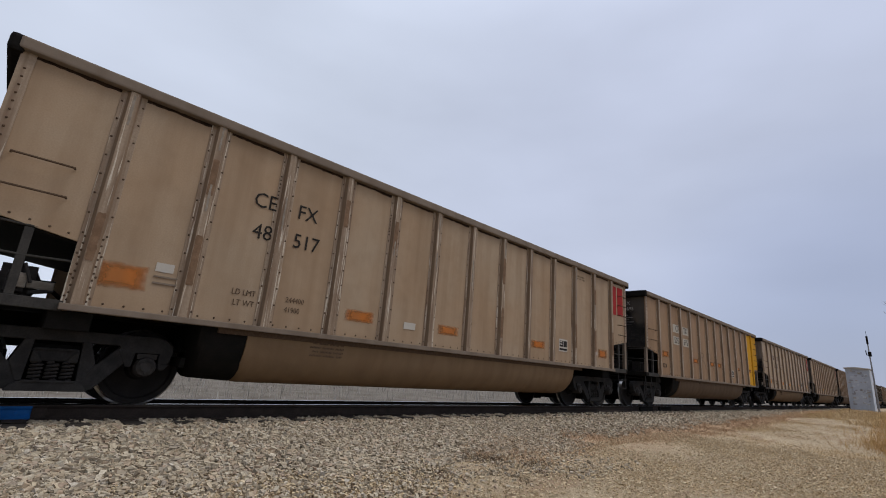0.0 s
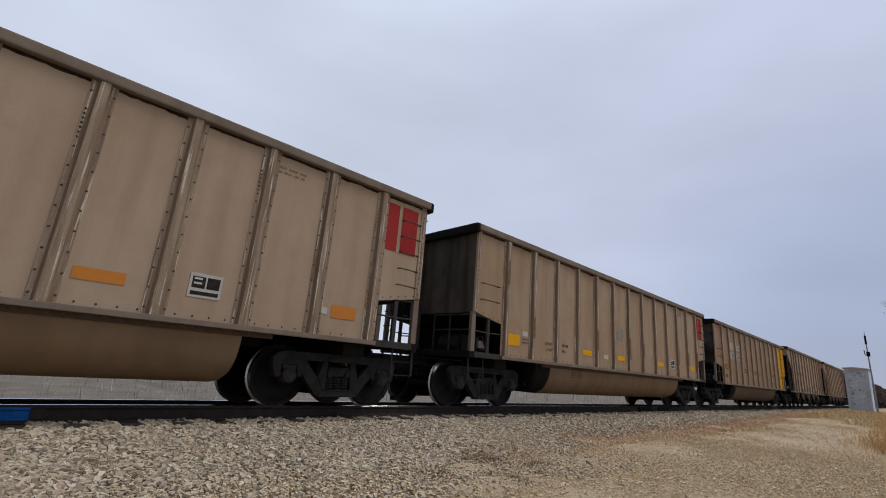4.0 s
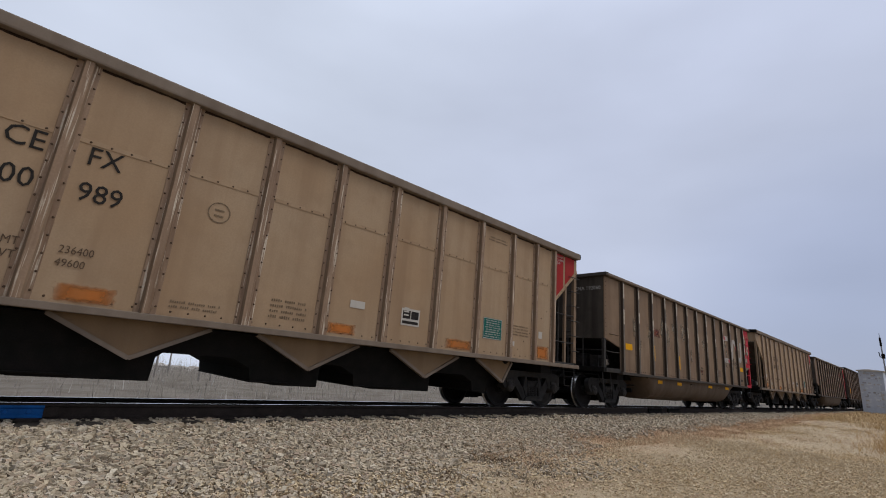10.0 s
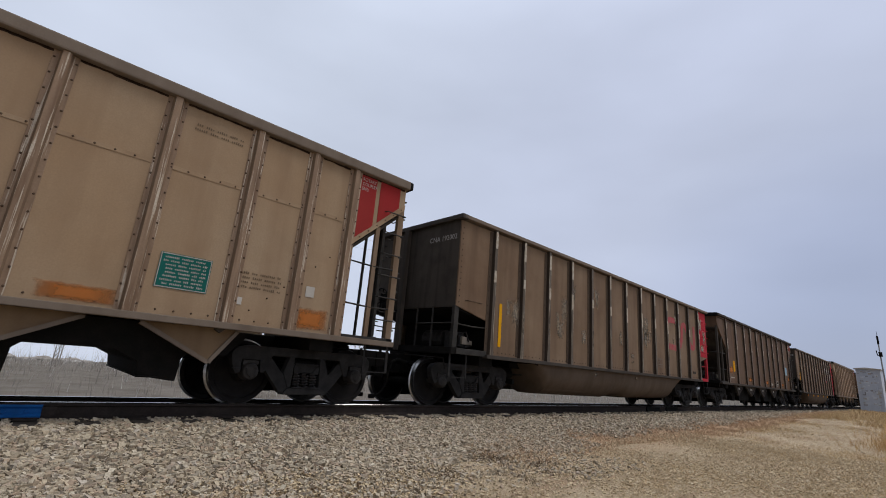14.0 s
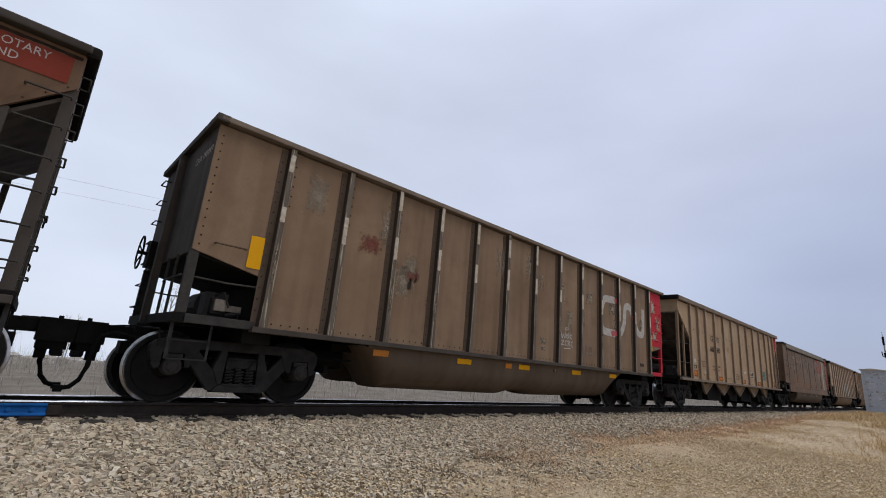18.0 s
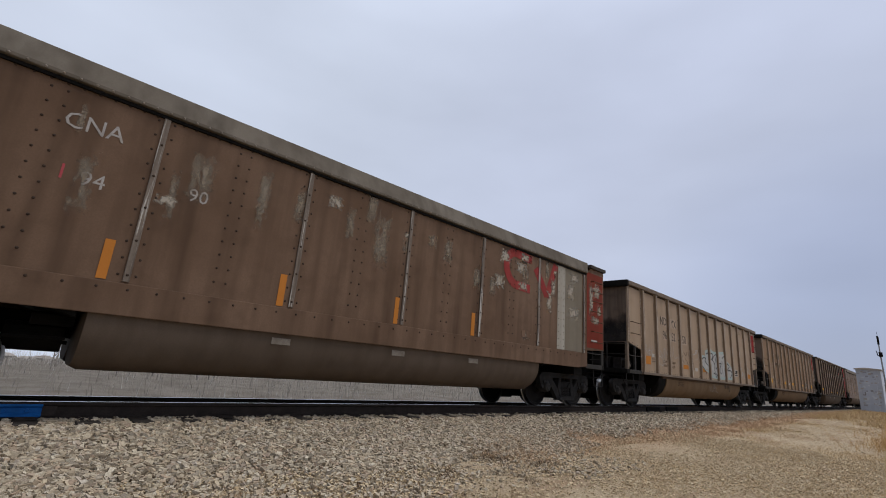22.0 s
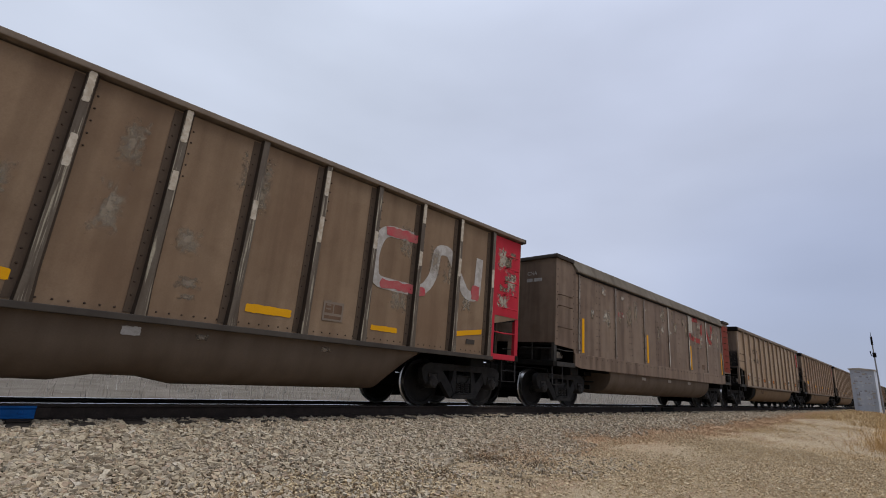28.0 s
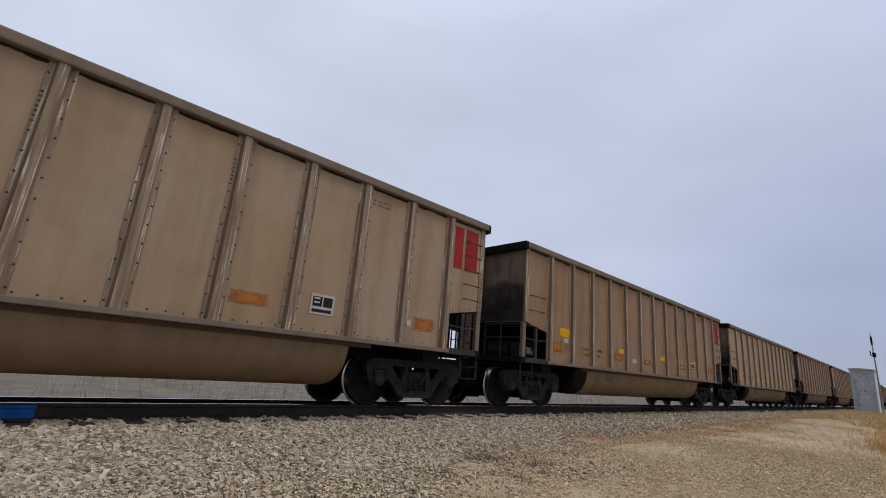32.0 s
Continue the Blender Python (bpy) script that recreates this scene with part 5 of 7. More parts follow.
def bars(car, u0, u1, z0, z1, rows, material, x=1.534, seed=3):
    """Small writing that cannot be read: plain bars."""
    rg = random.Random(seed)
    s = Shape()
    h = (z1 - z0) / rows
    w = 0.42 * h
    for r in range(rows):
        u, left = u0 + rg.uniform(0, 0.06), rg.randint(3, 8)
        while u < u1 - w:
            s.box(x, x + 0.002, Y(u), Y(u + w * 0.62), z0 + h * (r + 0.25), z0 + h * (r + rg.uniform(0.6, 0.78)))
            left -= 1
            u += w if left else w * 2.2
            left = left or rg.randint(3, 8)
    return tagged(part("fine_print", s, material, car, "small faded stencil lines"), kind="stuff")


def weights(car, ul, ur, z, load="", light="", size=0.115):
    """Stencilled load limit and light weight."""
    for k, (w, n) in enumerate((("LD LMT", load), ("LT WT", light))):
        lettering(car, w, ul, z - 0.145 * k, size, STENCIL, align="RIGHT", squeeze=0.85)
        if n:
            lettering(car, n, ur, z - 0.145 * k, size, STENCIL, squeeze=0.85)
        else:
            bars(car, ur, ur + 0.34, z - 0.145 * k - 0.02, z - 0.145 * k + 0.13, 1, STENCIL, seed=k + 3)


def data_plate(car, u, z, w=0.36, h=0.4, rim=None, field=None):
    """Black consolidated stencil with a white rim."""
    p = decal("data_panel", car, u, u + w, z, z + h, rim or WHITE, "dull rubbed data panel" if rim else "black and white data panel")
    s = Shape().box(1.537, 1.540, Y(u + 0.03), Y(u + w / 2 - 0.01), z + 0.12, z + h - 0.04).box(1.537, 1.540, Y(u + w / 2 + 0.01), Y(u + w - 0.03), z + 0.12, z + h - 0.04).box(1.537, 1.540, Y(u + 0.03), Y(u + w - 0.03), z + 0.03, z + 0.08)
    part("panel_field", s, field or BLACK, p)
    t = Shape()
    for k in range(3):
        t.box(1.540, 1.5415, Y(u + 0.05), Y(u + w / 2 - 0.05), z + 0.17 + 0.06 * k, z + 0.195 + 0.06 * k)
    part("panel_print", t, rim or WHITE, p)


def ribbon(car, pts, w, material, x=1.5345, name="emblem"):
    """A broad flat band along a polyline of (u, z), with rounded turns."""
    fine = []
    n = len(pts)
    for i in range(n):
        p = Vector(pts[i])
        if 0 < i < n - 1:
            a, b = Vector(pts[i - 1]), Vector(pts[i + 1])
            r = min(0.22, (a - p).length * 0.45, (b - p).length * 0.45)
            q0, q1 = p + (a - p).normalized() * r, p + (b - p).normalized() * r
            for k in range(6):
                t = k / 5
                fine.append(q0 * (1 - t) ** 2 + p * 2 * t * (1 - t) + q1 * t * t)
        else:
            fine.append(p)
    v, f = [], []
    for i, p in enumerate(fine):
        d = (fine[min(i + 1, len(fine) - 1)] - fine[max(i - 1, 0)]).normalized()
        o = Vector((-d.y, d.x)) * (w / 2)
        for s in (o, -o):
            v.append((x, Y(p.x + s.x), p.y + s.y))
            v.append((x + 0.003, Y(p.x + s.x), p.y + s.y))
    for i in range(len(fine) - 1):
        a = i * 4
        f += [(a + 1, a + 3, a + 7, a + 5), (a, a + 4, a + 6, a + 2), (a, a + 1, a + 5, a + 4), (a + 2, a + 6, a + 7, a + 3)]
    return part(name, Shape().add(v, f), material, car, "faded flat ribbon emblem")


def scrawl(car, strokes, w, material, x=1.5355, label="spray-painted scrawl"):
    """Thin sprayed lines, rounded between their points."""
    s = Shape()
    n = 0
    for st in strokes:
        pts = [Vector(p) for p in st]
        if len(pts) > 2:
            ends = [pts[0] * 2 - pts[1]] + pts + [pts[-1] * 2 - pts[-2]]
            fine = []
            for a, b, c, d in zip(ends, ends[1:], ends[2:], ends[3:]):
                for k in range(4):
                    t = k / 4
                    fine.append(0.5 * (2 * b + (c - a) * t + (2 * a - 5 * b + 4 * c - d) * t * t + (3 * b - a - 3 * c + d) * t ** 3))
            pts = fine + [pts[-1]]
        for a, b in zip(pts, pts[1:]):
            if (b - a).length < 1e-5:
                continue
            d = (b - a).normalized()
            o = Vector((-d.y, d.x)) * w / 2
            e = d * w * 0.15
            q = [a - e + o, a - e - o, b + e - o, b + e + o]
            n += 1
            s.prism([(Y(p.x), p.y) for p in q], "x", x, x + 0.0009 + 0.00011 * (n % 9))
    return tagged(part("graffiti", s, material, car, label), kind="stuff")


# ---- the train ----
gondola, dark_gondola, smooth_gondola = build_gondola(), build_dark_gondola(), build_smooth_gondola()
hopper, brown_hopper = build_hopper(), build_brown_hopper()
ORDER = "GGGGGHHDHDBDHSGGDSGGGGGGDHGGHG"  # nearest car first: G tan gondola, D dark, S smooth, H hopper, B brown hopper
FIRST = {"G": gondola, "D": dark_gondola, "S": smooth_gondola, "H": hopper, "B": brown_hopper}
TAGS = {"G": ("dusty tan riveted coal gondola with rounded troughs on the rails", "coal gondola"),
        "D": ("dark brown coal gondola with pale worn stakes on the rails", "coal gondola"),
        "S": ("old grey-brown smooth-sided coal gondola on the rails", "coal gondola"),
        "H": ("dusty ochre five-bay coal hopper on the rails", "coal hopper"),
        "B": ("rust-brown coal hopper with wide worn stakes on the rails", "coal hopper")}


def train_place(t):
    """Where the first car's near corner stands along the track: the train slows a little as it passes."""
    return -0.574446 - 10.3867322 * t + 0.0335757 * t ** 2 + 2.56461e-5 * t ** 3 - 1.03397e-6 * t ** 4


cars, used = [], set()
for i, kind in enumerate(ORDER):
    place = pose(TRACK, train_place(0) + PITCH * i + HL, 0)
    if kind in used:
        car = copy_thing(FIRST[kind], place)
    else:
        car = FIRST[kind]
        used.add(kind)
    car.matrix_basis = place
    tagged(car, *TAGS[kind], group="cars of the coal train")
    cars.append(car)
for i, car in enumerate(cars):
    top = {"G": 3.872, "D": 3.85, "S": 3.90, "H": 4.04, "B": 4.04}[ORDER[i]]
    part("coal_load", coal_shape(top, i, 16 if i < 24 else 6, 0.16 if ORDER[i] == "S" else 0.0), COAL, car, "black lump coal heaped to the rim")


# ---- paint, lettering and wear of each car ----
G_TOP, G_LOW, H_TOP, H_LOW = 2.80, 2.34, 2.69, 2.26   # baselines of the two lines of marks


def marks(car, words, kind="G", material=BLACK, size=0.32):
    a, b, c, d = words
    ul, ur, zt, zl = (3.06, 3.38, G_TOP, G_LOW) if kind == "G" else (3.74, 4.10, H_TOP, H_LOW)
    for w, u, z, al in ((a, ul, zt, "RIGHT"), (b, ur, zt, "LEFT"), (c, ul, zl, "RIGHT"), (d, ur, zl, "LEFT")):
        lettering(car, w, u, z, size, material, align=al, squeeze=0.92)


def patches(car, rows, material, label, rough=0.012, x=1.5338, name="reflector"):
    for i, (u0, u1, z0, z1) in enumerate(rows):
        if material is ORANGE:
            # overspray thins out round the patch
            u0, u1, z0, z1 = u0 - 0.06, u1 + 0.06, z0 - 0.03, z1 + 0.03
        decal(name, car, u0, u1, z0, z1, material, label, x=x, rough=rough, seed=i + int(u0 * 10))


def red_end(car, material=RED):
    """Two painted panels beside the ladder show the end with the swivelling coupler."""
    decal("end_panel", car, 13.55, 13.99, 2.74, 3.62, material, "faded red end panel", x=1.5338)
    decal("end_panel", car, 14.07, 14.44, 2.74, 3.62, material, "faded red end panel", x=1.5338)


def yellow_end(car):
    for u0, u1, z0, z1 in ((12.74, 13.46, 1.13, 3.69), (13.76, 14.52, 1.96, 3.69)):
        decal("end_panel", car, u0, u1, z0, z1, YELLOW, "yellow-painted end panel", x=1.5338)
    for o in [o for o in car.children if o.name.split(".")[0] in ("rib", "corner_plate") and o.matrix_basis.to_euler().z < 1]:
        if o.matrix_basis.translation.y > Y(13.4) or (o.name.startswith("corner_plate") and min(v.co.y for v in o.data.vertices) > 5):
            for slot in o.material_slots:
                slot.link = "OBJECT"
                slot.material = YELLOW


def worn(car, ribs, spans, material, crown=0.09, x=1.601, seed=1, chance=1.0):
    """Stretches of the stakes rubbed bare."""
    rg = random.Random(seed)
    for u in ribs:
        for z0, z1 in spans:
            if rg.random() < chance:
                a, b = z0 + rg.uniform(-0.08, 0.12), z1 + rg.uniform(-0.12, 0.05)
                decal("worn_patch", car, u - crown / 2, u + crown / 2, a, b, material, "paint rubbed bare", x=x, rough=0.006, seed=rg.randint(0, 999))


def white_panels(car, spans, material):
    for u0, u1, z0, z1 in spans:
        decal("number_panel", car, u0, u1, z0, z1, material, "pale panel behind the marks", x=1.5332)


def end_marks(car, words, z=3.25, x=0.62, size=0.17):
    lettering(car, words, x, z, size, LETTER, end=True)


def tan_small(car, tub=True, seed=1):
    weights(car, 2.98, 3.42, 1.51, *{11: ("244400", "41900"), 22: ("244500", "41500")}.get(seed, ("", "")))
    bars(car, 11.5, 12.1, 3.42, 3.56, 2, FADED, seed=seed + 2)
    data_plate(car, 10.78, 1.40, 0.40, 0.31)
    bars(car, 3.95, 4.55, 0.76, 1.0, 4, STENCIL, x=1.488, seed=seed + 7)
    decal("label", car, 1.72, 1.92, 1.63, 1.74, WHITE, "dusty white label")
    decal("label", car, 5.68, 5.95, 1.38, 1.50, WHITE, "dusty white label")
    decal("label", car, 12.60, 12.78, 1.44, 1.54, WHITE, "dusty white label")
    s = Shape()
    for z in (1.48, 1.56):
        s.box(1.53, 1.545, Y(1.72), Y(1.98), z, z + 0.02)
    part("card_holder", s, CHORD, car, "small metal card holder")


TAN_SPOTS = [(1.17, 1.62, 1.38, 1.64), (4.48, 4.98, 1.40, 1.55), (6.55, 7.05, 1.40, 1.54), (9.61, 10.11, 1.41, 1.55), (12.86, 13.31, 1.40, 1.60)]
CITX_SPOTS = [(1.34, 1.88, 1.77, 1.95), (4.5, 5.0, 1.75, 1.89), (6.6, 7.05, 1.75, 1.88), (7.6, 8.05, 1.75, 1.89), (10.62, 11.08, 1.76, 1.88)]


def dress_tan(car, words, red=True, amber=False, seed=1, material=BLACK, crisp=False):
    if words:
        marks(car, words, material=material)
    tan_small(car, seed=seed)
    patches(car, TAN_SPOTS, AMBER if amber else (ORANGE_STRIP if crisp else ORANGE), "amber reflector patch" if amber else "faded orange reflector patch", 0.006 if amber else 0.0)
    if red:
        red_end(car)


def dress_citx(car, words, end):
    white_panels(car, [(2.44, 3.08, 2.74, 3.04), (3.44, 4.02, 2.74, 3.04), (2.44, 3.08, 2.29, 2.59), (3.44, 4.02, 2.29, 2.59)], CREAM)
    for w, u, z in ((words[0], 2.83, 2.80), (words[1], 3.72, 2.80), (words[2], 2.77, 2.345), (words[3], 3.73, 2.345)):
        lettering(car, w, u, z - 0.01, 0.33, BLACK, align="CENTER", squeeze=0.92)
    patches(car, CITX_SPOTS, ORANGE, "faded orange reflector patch", 0.0)
    data_plate(car, 9.65, 1.39, 0.40, 0.32)
    for u0, u1 in ((5.07, 5.31), (7.09, 7.37), (9.19, 9.45)):
        decal("trough_label", car, u0, u1, 0.93, 1.03, SCUFF, "dull label on the trough", x=1.492)
    decal("label", car, 12.86, 13.25, 1.76, 1.92, ORANGE, "orange label on yellow paint", x=1.538)
    s = Shape().box(1.53, 1.545, Y(1.40), Y(1.64), 1.39, 1.41).box(1.53, 1.545, Y(1.40), Y(1.64), 1.50, 1.52).box(1.53, 1.545, Y(1.40), Y(1.42), 1.41, 1.50).box(1.53, 1.545, Y(1.62), Y(1.64), 1.41, 1.50)
    part("card_holder", s, CHORD_DARK, car, "small metal card holder")
    yellow_end(car)
    end_marks(car, end[0], 3.42)
    end_marks(car, end[1], 3.22)
    s = Shape()
    for k in range(5):
        s.box(0.62, 0.62 + (0.42, 0.5, 0.34, 0.46, 0.3)[k], Y(-0.003), Y(-0.001), 2.72 + 0.08 * k, 2.745 + 0.08 * k)
    tagged(part("fine_print", s, LETTER, car, "small faded stencil lines"), kind="stuff")


def dress_hopper(car, words, seed=1, chalk=False, load="", light=""):
    marks(car, words, "H")
    patches(car, [(1.28, 1.72, 1.20, 1.42), (4.2, 4.68, 1.15, 1.30), (7.47, 7.92, 1.17, 1.29), (10.0, 10.7, 1.16, 1.30), (12.88, 13.36, 1.16, 1.43)], ORANGE, "faded orange reflector patch", 0.0)
    for u0, u1, z0, z1 in ((1.40, 1.58, 1.71, 1.84), (2.46, 2.62, 1.34, 1.45), (7.8, 8.08, 1.59, 1.71), (11.92, 12.08, 1.36, 1.46), (12.98, 13.12, 1.62, 1.78)):
        decal("label", car, u0, u1, z0, z1, WHITE, "dusty white label")
    bars(car, 2.02, 2.66, 1.58, 1.84, 4, FADED, seed=seed)
    weights(car, 3.78, 4.10, 1.64, load, light, 0.125)
    bars(car, 5.21, 5.87, 1.20, 1.32, 2, FADED, seed=seed + 3)
    bars(car, 6.5, 7.1, 1.24, 1.55, 4, FADED, seed=seed + 4)
    bars(car, 11.95, 12.6, 1.58, 1.84, 4, FADED, seed=seed + 5)
    bars(car, 11.05, 11.7, 3.55, 3.68, 2, FADED, seed=seed + 6)
    data_plate(car, 8.86, 1.44, 0.42, 0.30)
    s = Shape()
    for a, b, c, d in ((1.36, 1.62, 1.50, 1.515), (1.36, 1.62, 1.60, 1.615), (1.36, 1.375, 1.515, 1.60), (1.605, 1.62, 1.515, 1.60)):
        s.box(1.53, 1.545, Y(a), Y(b), c, d)
    part("card_holder", s, CHORD_DARK, car, "small metal card holder")
    teal = decal("placard", car, 11.02, 11.62, 1.43, 1.87, TEAL, "teal notice placard with pale lines")
    s = Shape()
    bars(car, 11.06, 11.58, 1.46, 1.84, 8, LETTER, x=1.537, seed=seed + 8)
    for a, b, c, d in ((11.025, 11.615, 1.435, 1.447), (11.025, 11.615, 1.853, 1.865), (11.025, 11.035, 1.447, 1.853), (11.605, 11.615, 1.447, 1.853)):
        s.box(1.537, 1.539, Y(a), Y(b), c, d)
    tagged(part("placard_print", s, LETTER, teal), kind="stuff")
    ring = Shape()
    for k in range(20):
        a, b = 0.31416 * k, 0.31416 * (k + 1)
        ring.prism([(Y(5.6 + r * math.cos(t)), 2.54 + r * math.sin(t)) for r, t in ((0.13, a), (0.145, a), (0.145, b), (0.13, b))], "x", 1.534, 1.536)
    for k in range(2):
        ring.box(1.534, 1.536, Y(5.54), Y(5.66), 2.56 - 0.08 * k, 2.585 - 0.08 * k)
    part("round_stencil", ring, FADED, car, "faded round stencil mark")
    # red triangle at the swivelling end
    pts = [(Y(13.68), 3.87), (Y(14.0), 3.87), (Y(14.0), 3.02), (Y(13.68), 2.73)]
    part("end_panel", Shape().prism(pts, "x", 1.5338, 1.5368), RED, car, "faded red end panel")
    pts = [(Y(14.08), 3.87), (Y(14.52), 3.87), (Y(14.52), 3.50), (Y(14.08), 3.10)]
    part("end_panel", Shape().prism(pts, "x", 1.5338, 1.5368), RED, car, "faded red end panel")
    for k, w in enumerate(("ROTARY", "COUPLER", "END")):
        lettering(car, w, 13.70, 3.77 - 0.085 * k, 0.085, LETTER, x=1.538, squeeze=0.85)
    if chalk:
        rg = random.Random(4)
        scrawl(car, [[(3.12 + 0.11 * k + rg.uniform(-0.03, 0.03), 2.05 + rg.uniform(-0.06, 0.06)) for _ in range(4)] for k in range(5)], 0.012, LETTER, label="chalk scribble")


EMBLEM = [(11.52, 3.08), (10.66, 3.06), (10.50, 2.62), (10.56, 2.12), (11.0, 2.10), (11.66, 2.10), (11.92, 2.42), (11.98, 3.0), (12.30, 3.04), (12.55, 2.66), (12.86, 2.24), (13.18, 2.24), (13.22, 3.08)]


def emblem(car, material, accents=(), accent_mat=PINK):
    """A broad flowing ribbon, faded; accents: stretches of it in the other colour."""
    ribbon(car, EMBLEM, 0.205, material, name="emblem")
    for i, (a, b) in enumerate(accents):
        decal("emblem_wear", car, min(a[0], b[0]), max(a[0], b[0]), min(a[1], b[1]), max(a[1], b[1]), accent_mat, "patch of the emblem worn to red", x=1.5385, rough=0.03, seed=i + 5)


def red_door(car, material, z0=1.97, wear=None, seed=2):
    decal("end_panel", car, 13.68, 14.62, z0, 3.76, material, "bright red end panel", x=1.5338)
    decal("end_panel", car, 13.70, 13.80, 1.10, z0, material, "bright red end panel", x=1.5338)
    if wear:
        rg = random.Random(seed)
        for k in range(9):
            u, z = rg.uniform(13.85, 14.3), rg.uniform(2.4, 3.5)
            decal("worn_patch", car, u, u + rg.uniform(0.12, 0.28), z, z + rg.uniform(0.1, 0.35), wear, "paint flaked to grey", x=1.538, rough=0.05, seed=seed + k)
    for o in [o for o in car.children if o.name.split(".")[0] in ("grab_iron", "corner_post", "handrail", "platform_edge")]:
        v = o.data.vertices
        c = o.matrix_basis @ (sum((p.co for p in v), Vector()) / len(v))
        if c.x > 1.3 and c.y > 6.0:
            o.material_slots[0].link = "OBJECT"
            o.material_slots[0].material = material


def trough_labels(car, rows):
    for i, (u0, u1, m) in enumerate(rows):
        decal("trough_label", car, u0, u1, 0.84, 0.945, m, "dull label on the trough", x=1.493, rough=0.006, seed=i)


def ghost(car, rows, material=GHOST):
    patches(car, rows, material, "faint faded paint patch", 0.07, x=1.5334, name="stain")


def dress_dark(car, end, amber_rows, tubs, emb, emb_acc, door, wear, seed):
    worn(car, RIBS_13, [(3.32, 3.77), (2.55, 2.95)], BARE, 0.074, 1.606, seed, 0.92)
    worn(car, RIBS_13, [(1.5, 2.2)], SCUFF, 0.05, 1.606, seed + 1, 0.4)
    patches(car, amber_rows, AMBER, "bright amber reflector patch", 0.008)
    trough_labels(car, tubs)
    data_plate(car, 9.70, 1.33, 0.36, 0.30, CHORD, SMOOTH_BROWN)
    emblem(car, emb, emb_acc)
    red_door(car, door, wear=wear, seed=seed)
    rg = random.Random(seed + 300)
    for u0, u1, z0, z1 in ((13.75, 14.2, 2.9, 3.6), (14.1, 14.55, 2.4, 3.1), (13.8, 14.3, 2.1, 2.5)):
        decal("worn_patch", car, u0, u1, z0, z1, WHITE_FLAKE, "red paint flaked to pale primer", x=1.5395)
    for k in range(18):
        u, z = rg.uniform(1.2, 13.0), rg.uniform(1.6, 2.9)
        decal("scuff", car, u, u + rg.uniform(0.2, 0.6), z, z + rg.uniform(0.4, 0.85), PALE_DRIP, "paint scraped pale in streaks", x=1.5335)
    if end:
        lettering(car, end, 0.55, 3.38, 0.16, LETTER, end=True)
    s = Shape().box(1.53, 1.542, Y(12.95), Y(13.2), 1.27, 1.36)
    part("card_holder", s, CHORD_DARK, car, "small metal card holder")
    patches(car, [(7.6, 7.95, 1.45, 1.64), (7.66, 7.9, 1.32, 1.42)], SCUFF, "dull brown label", 0.008, name="label")


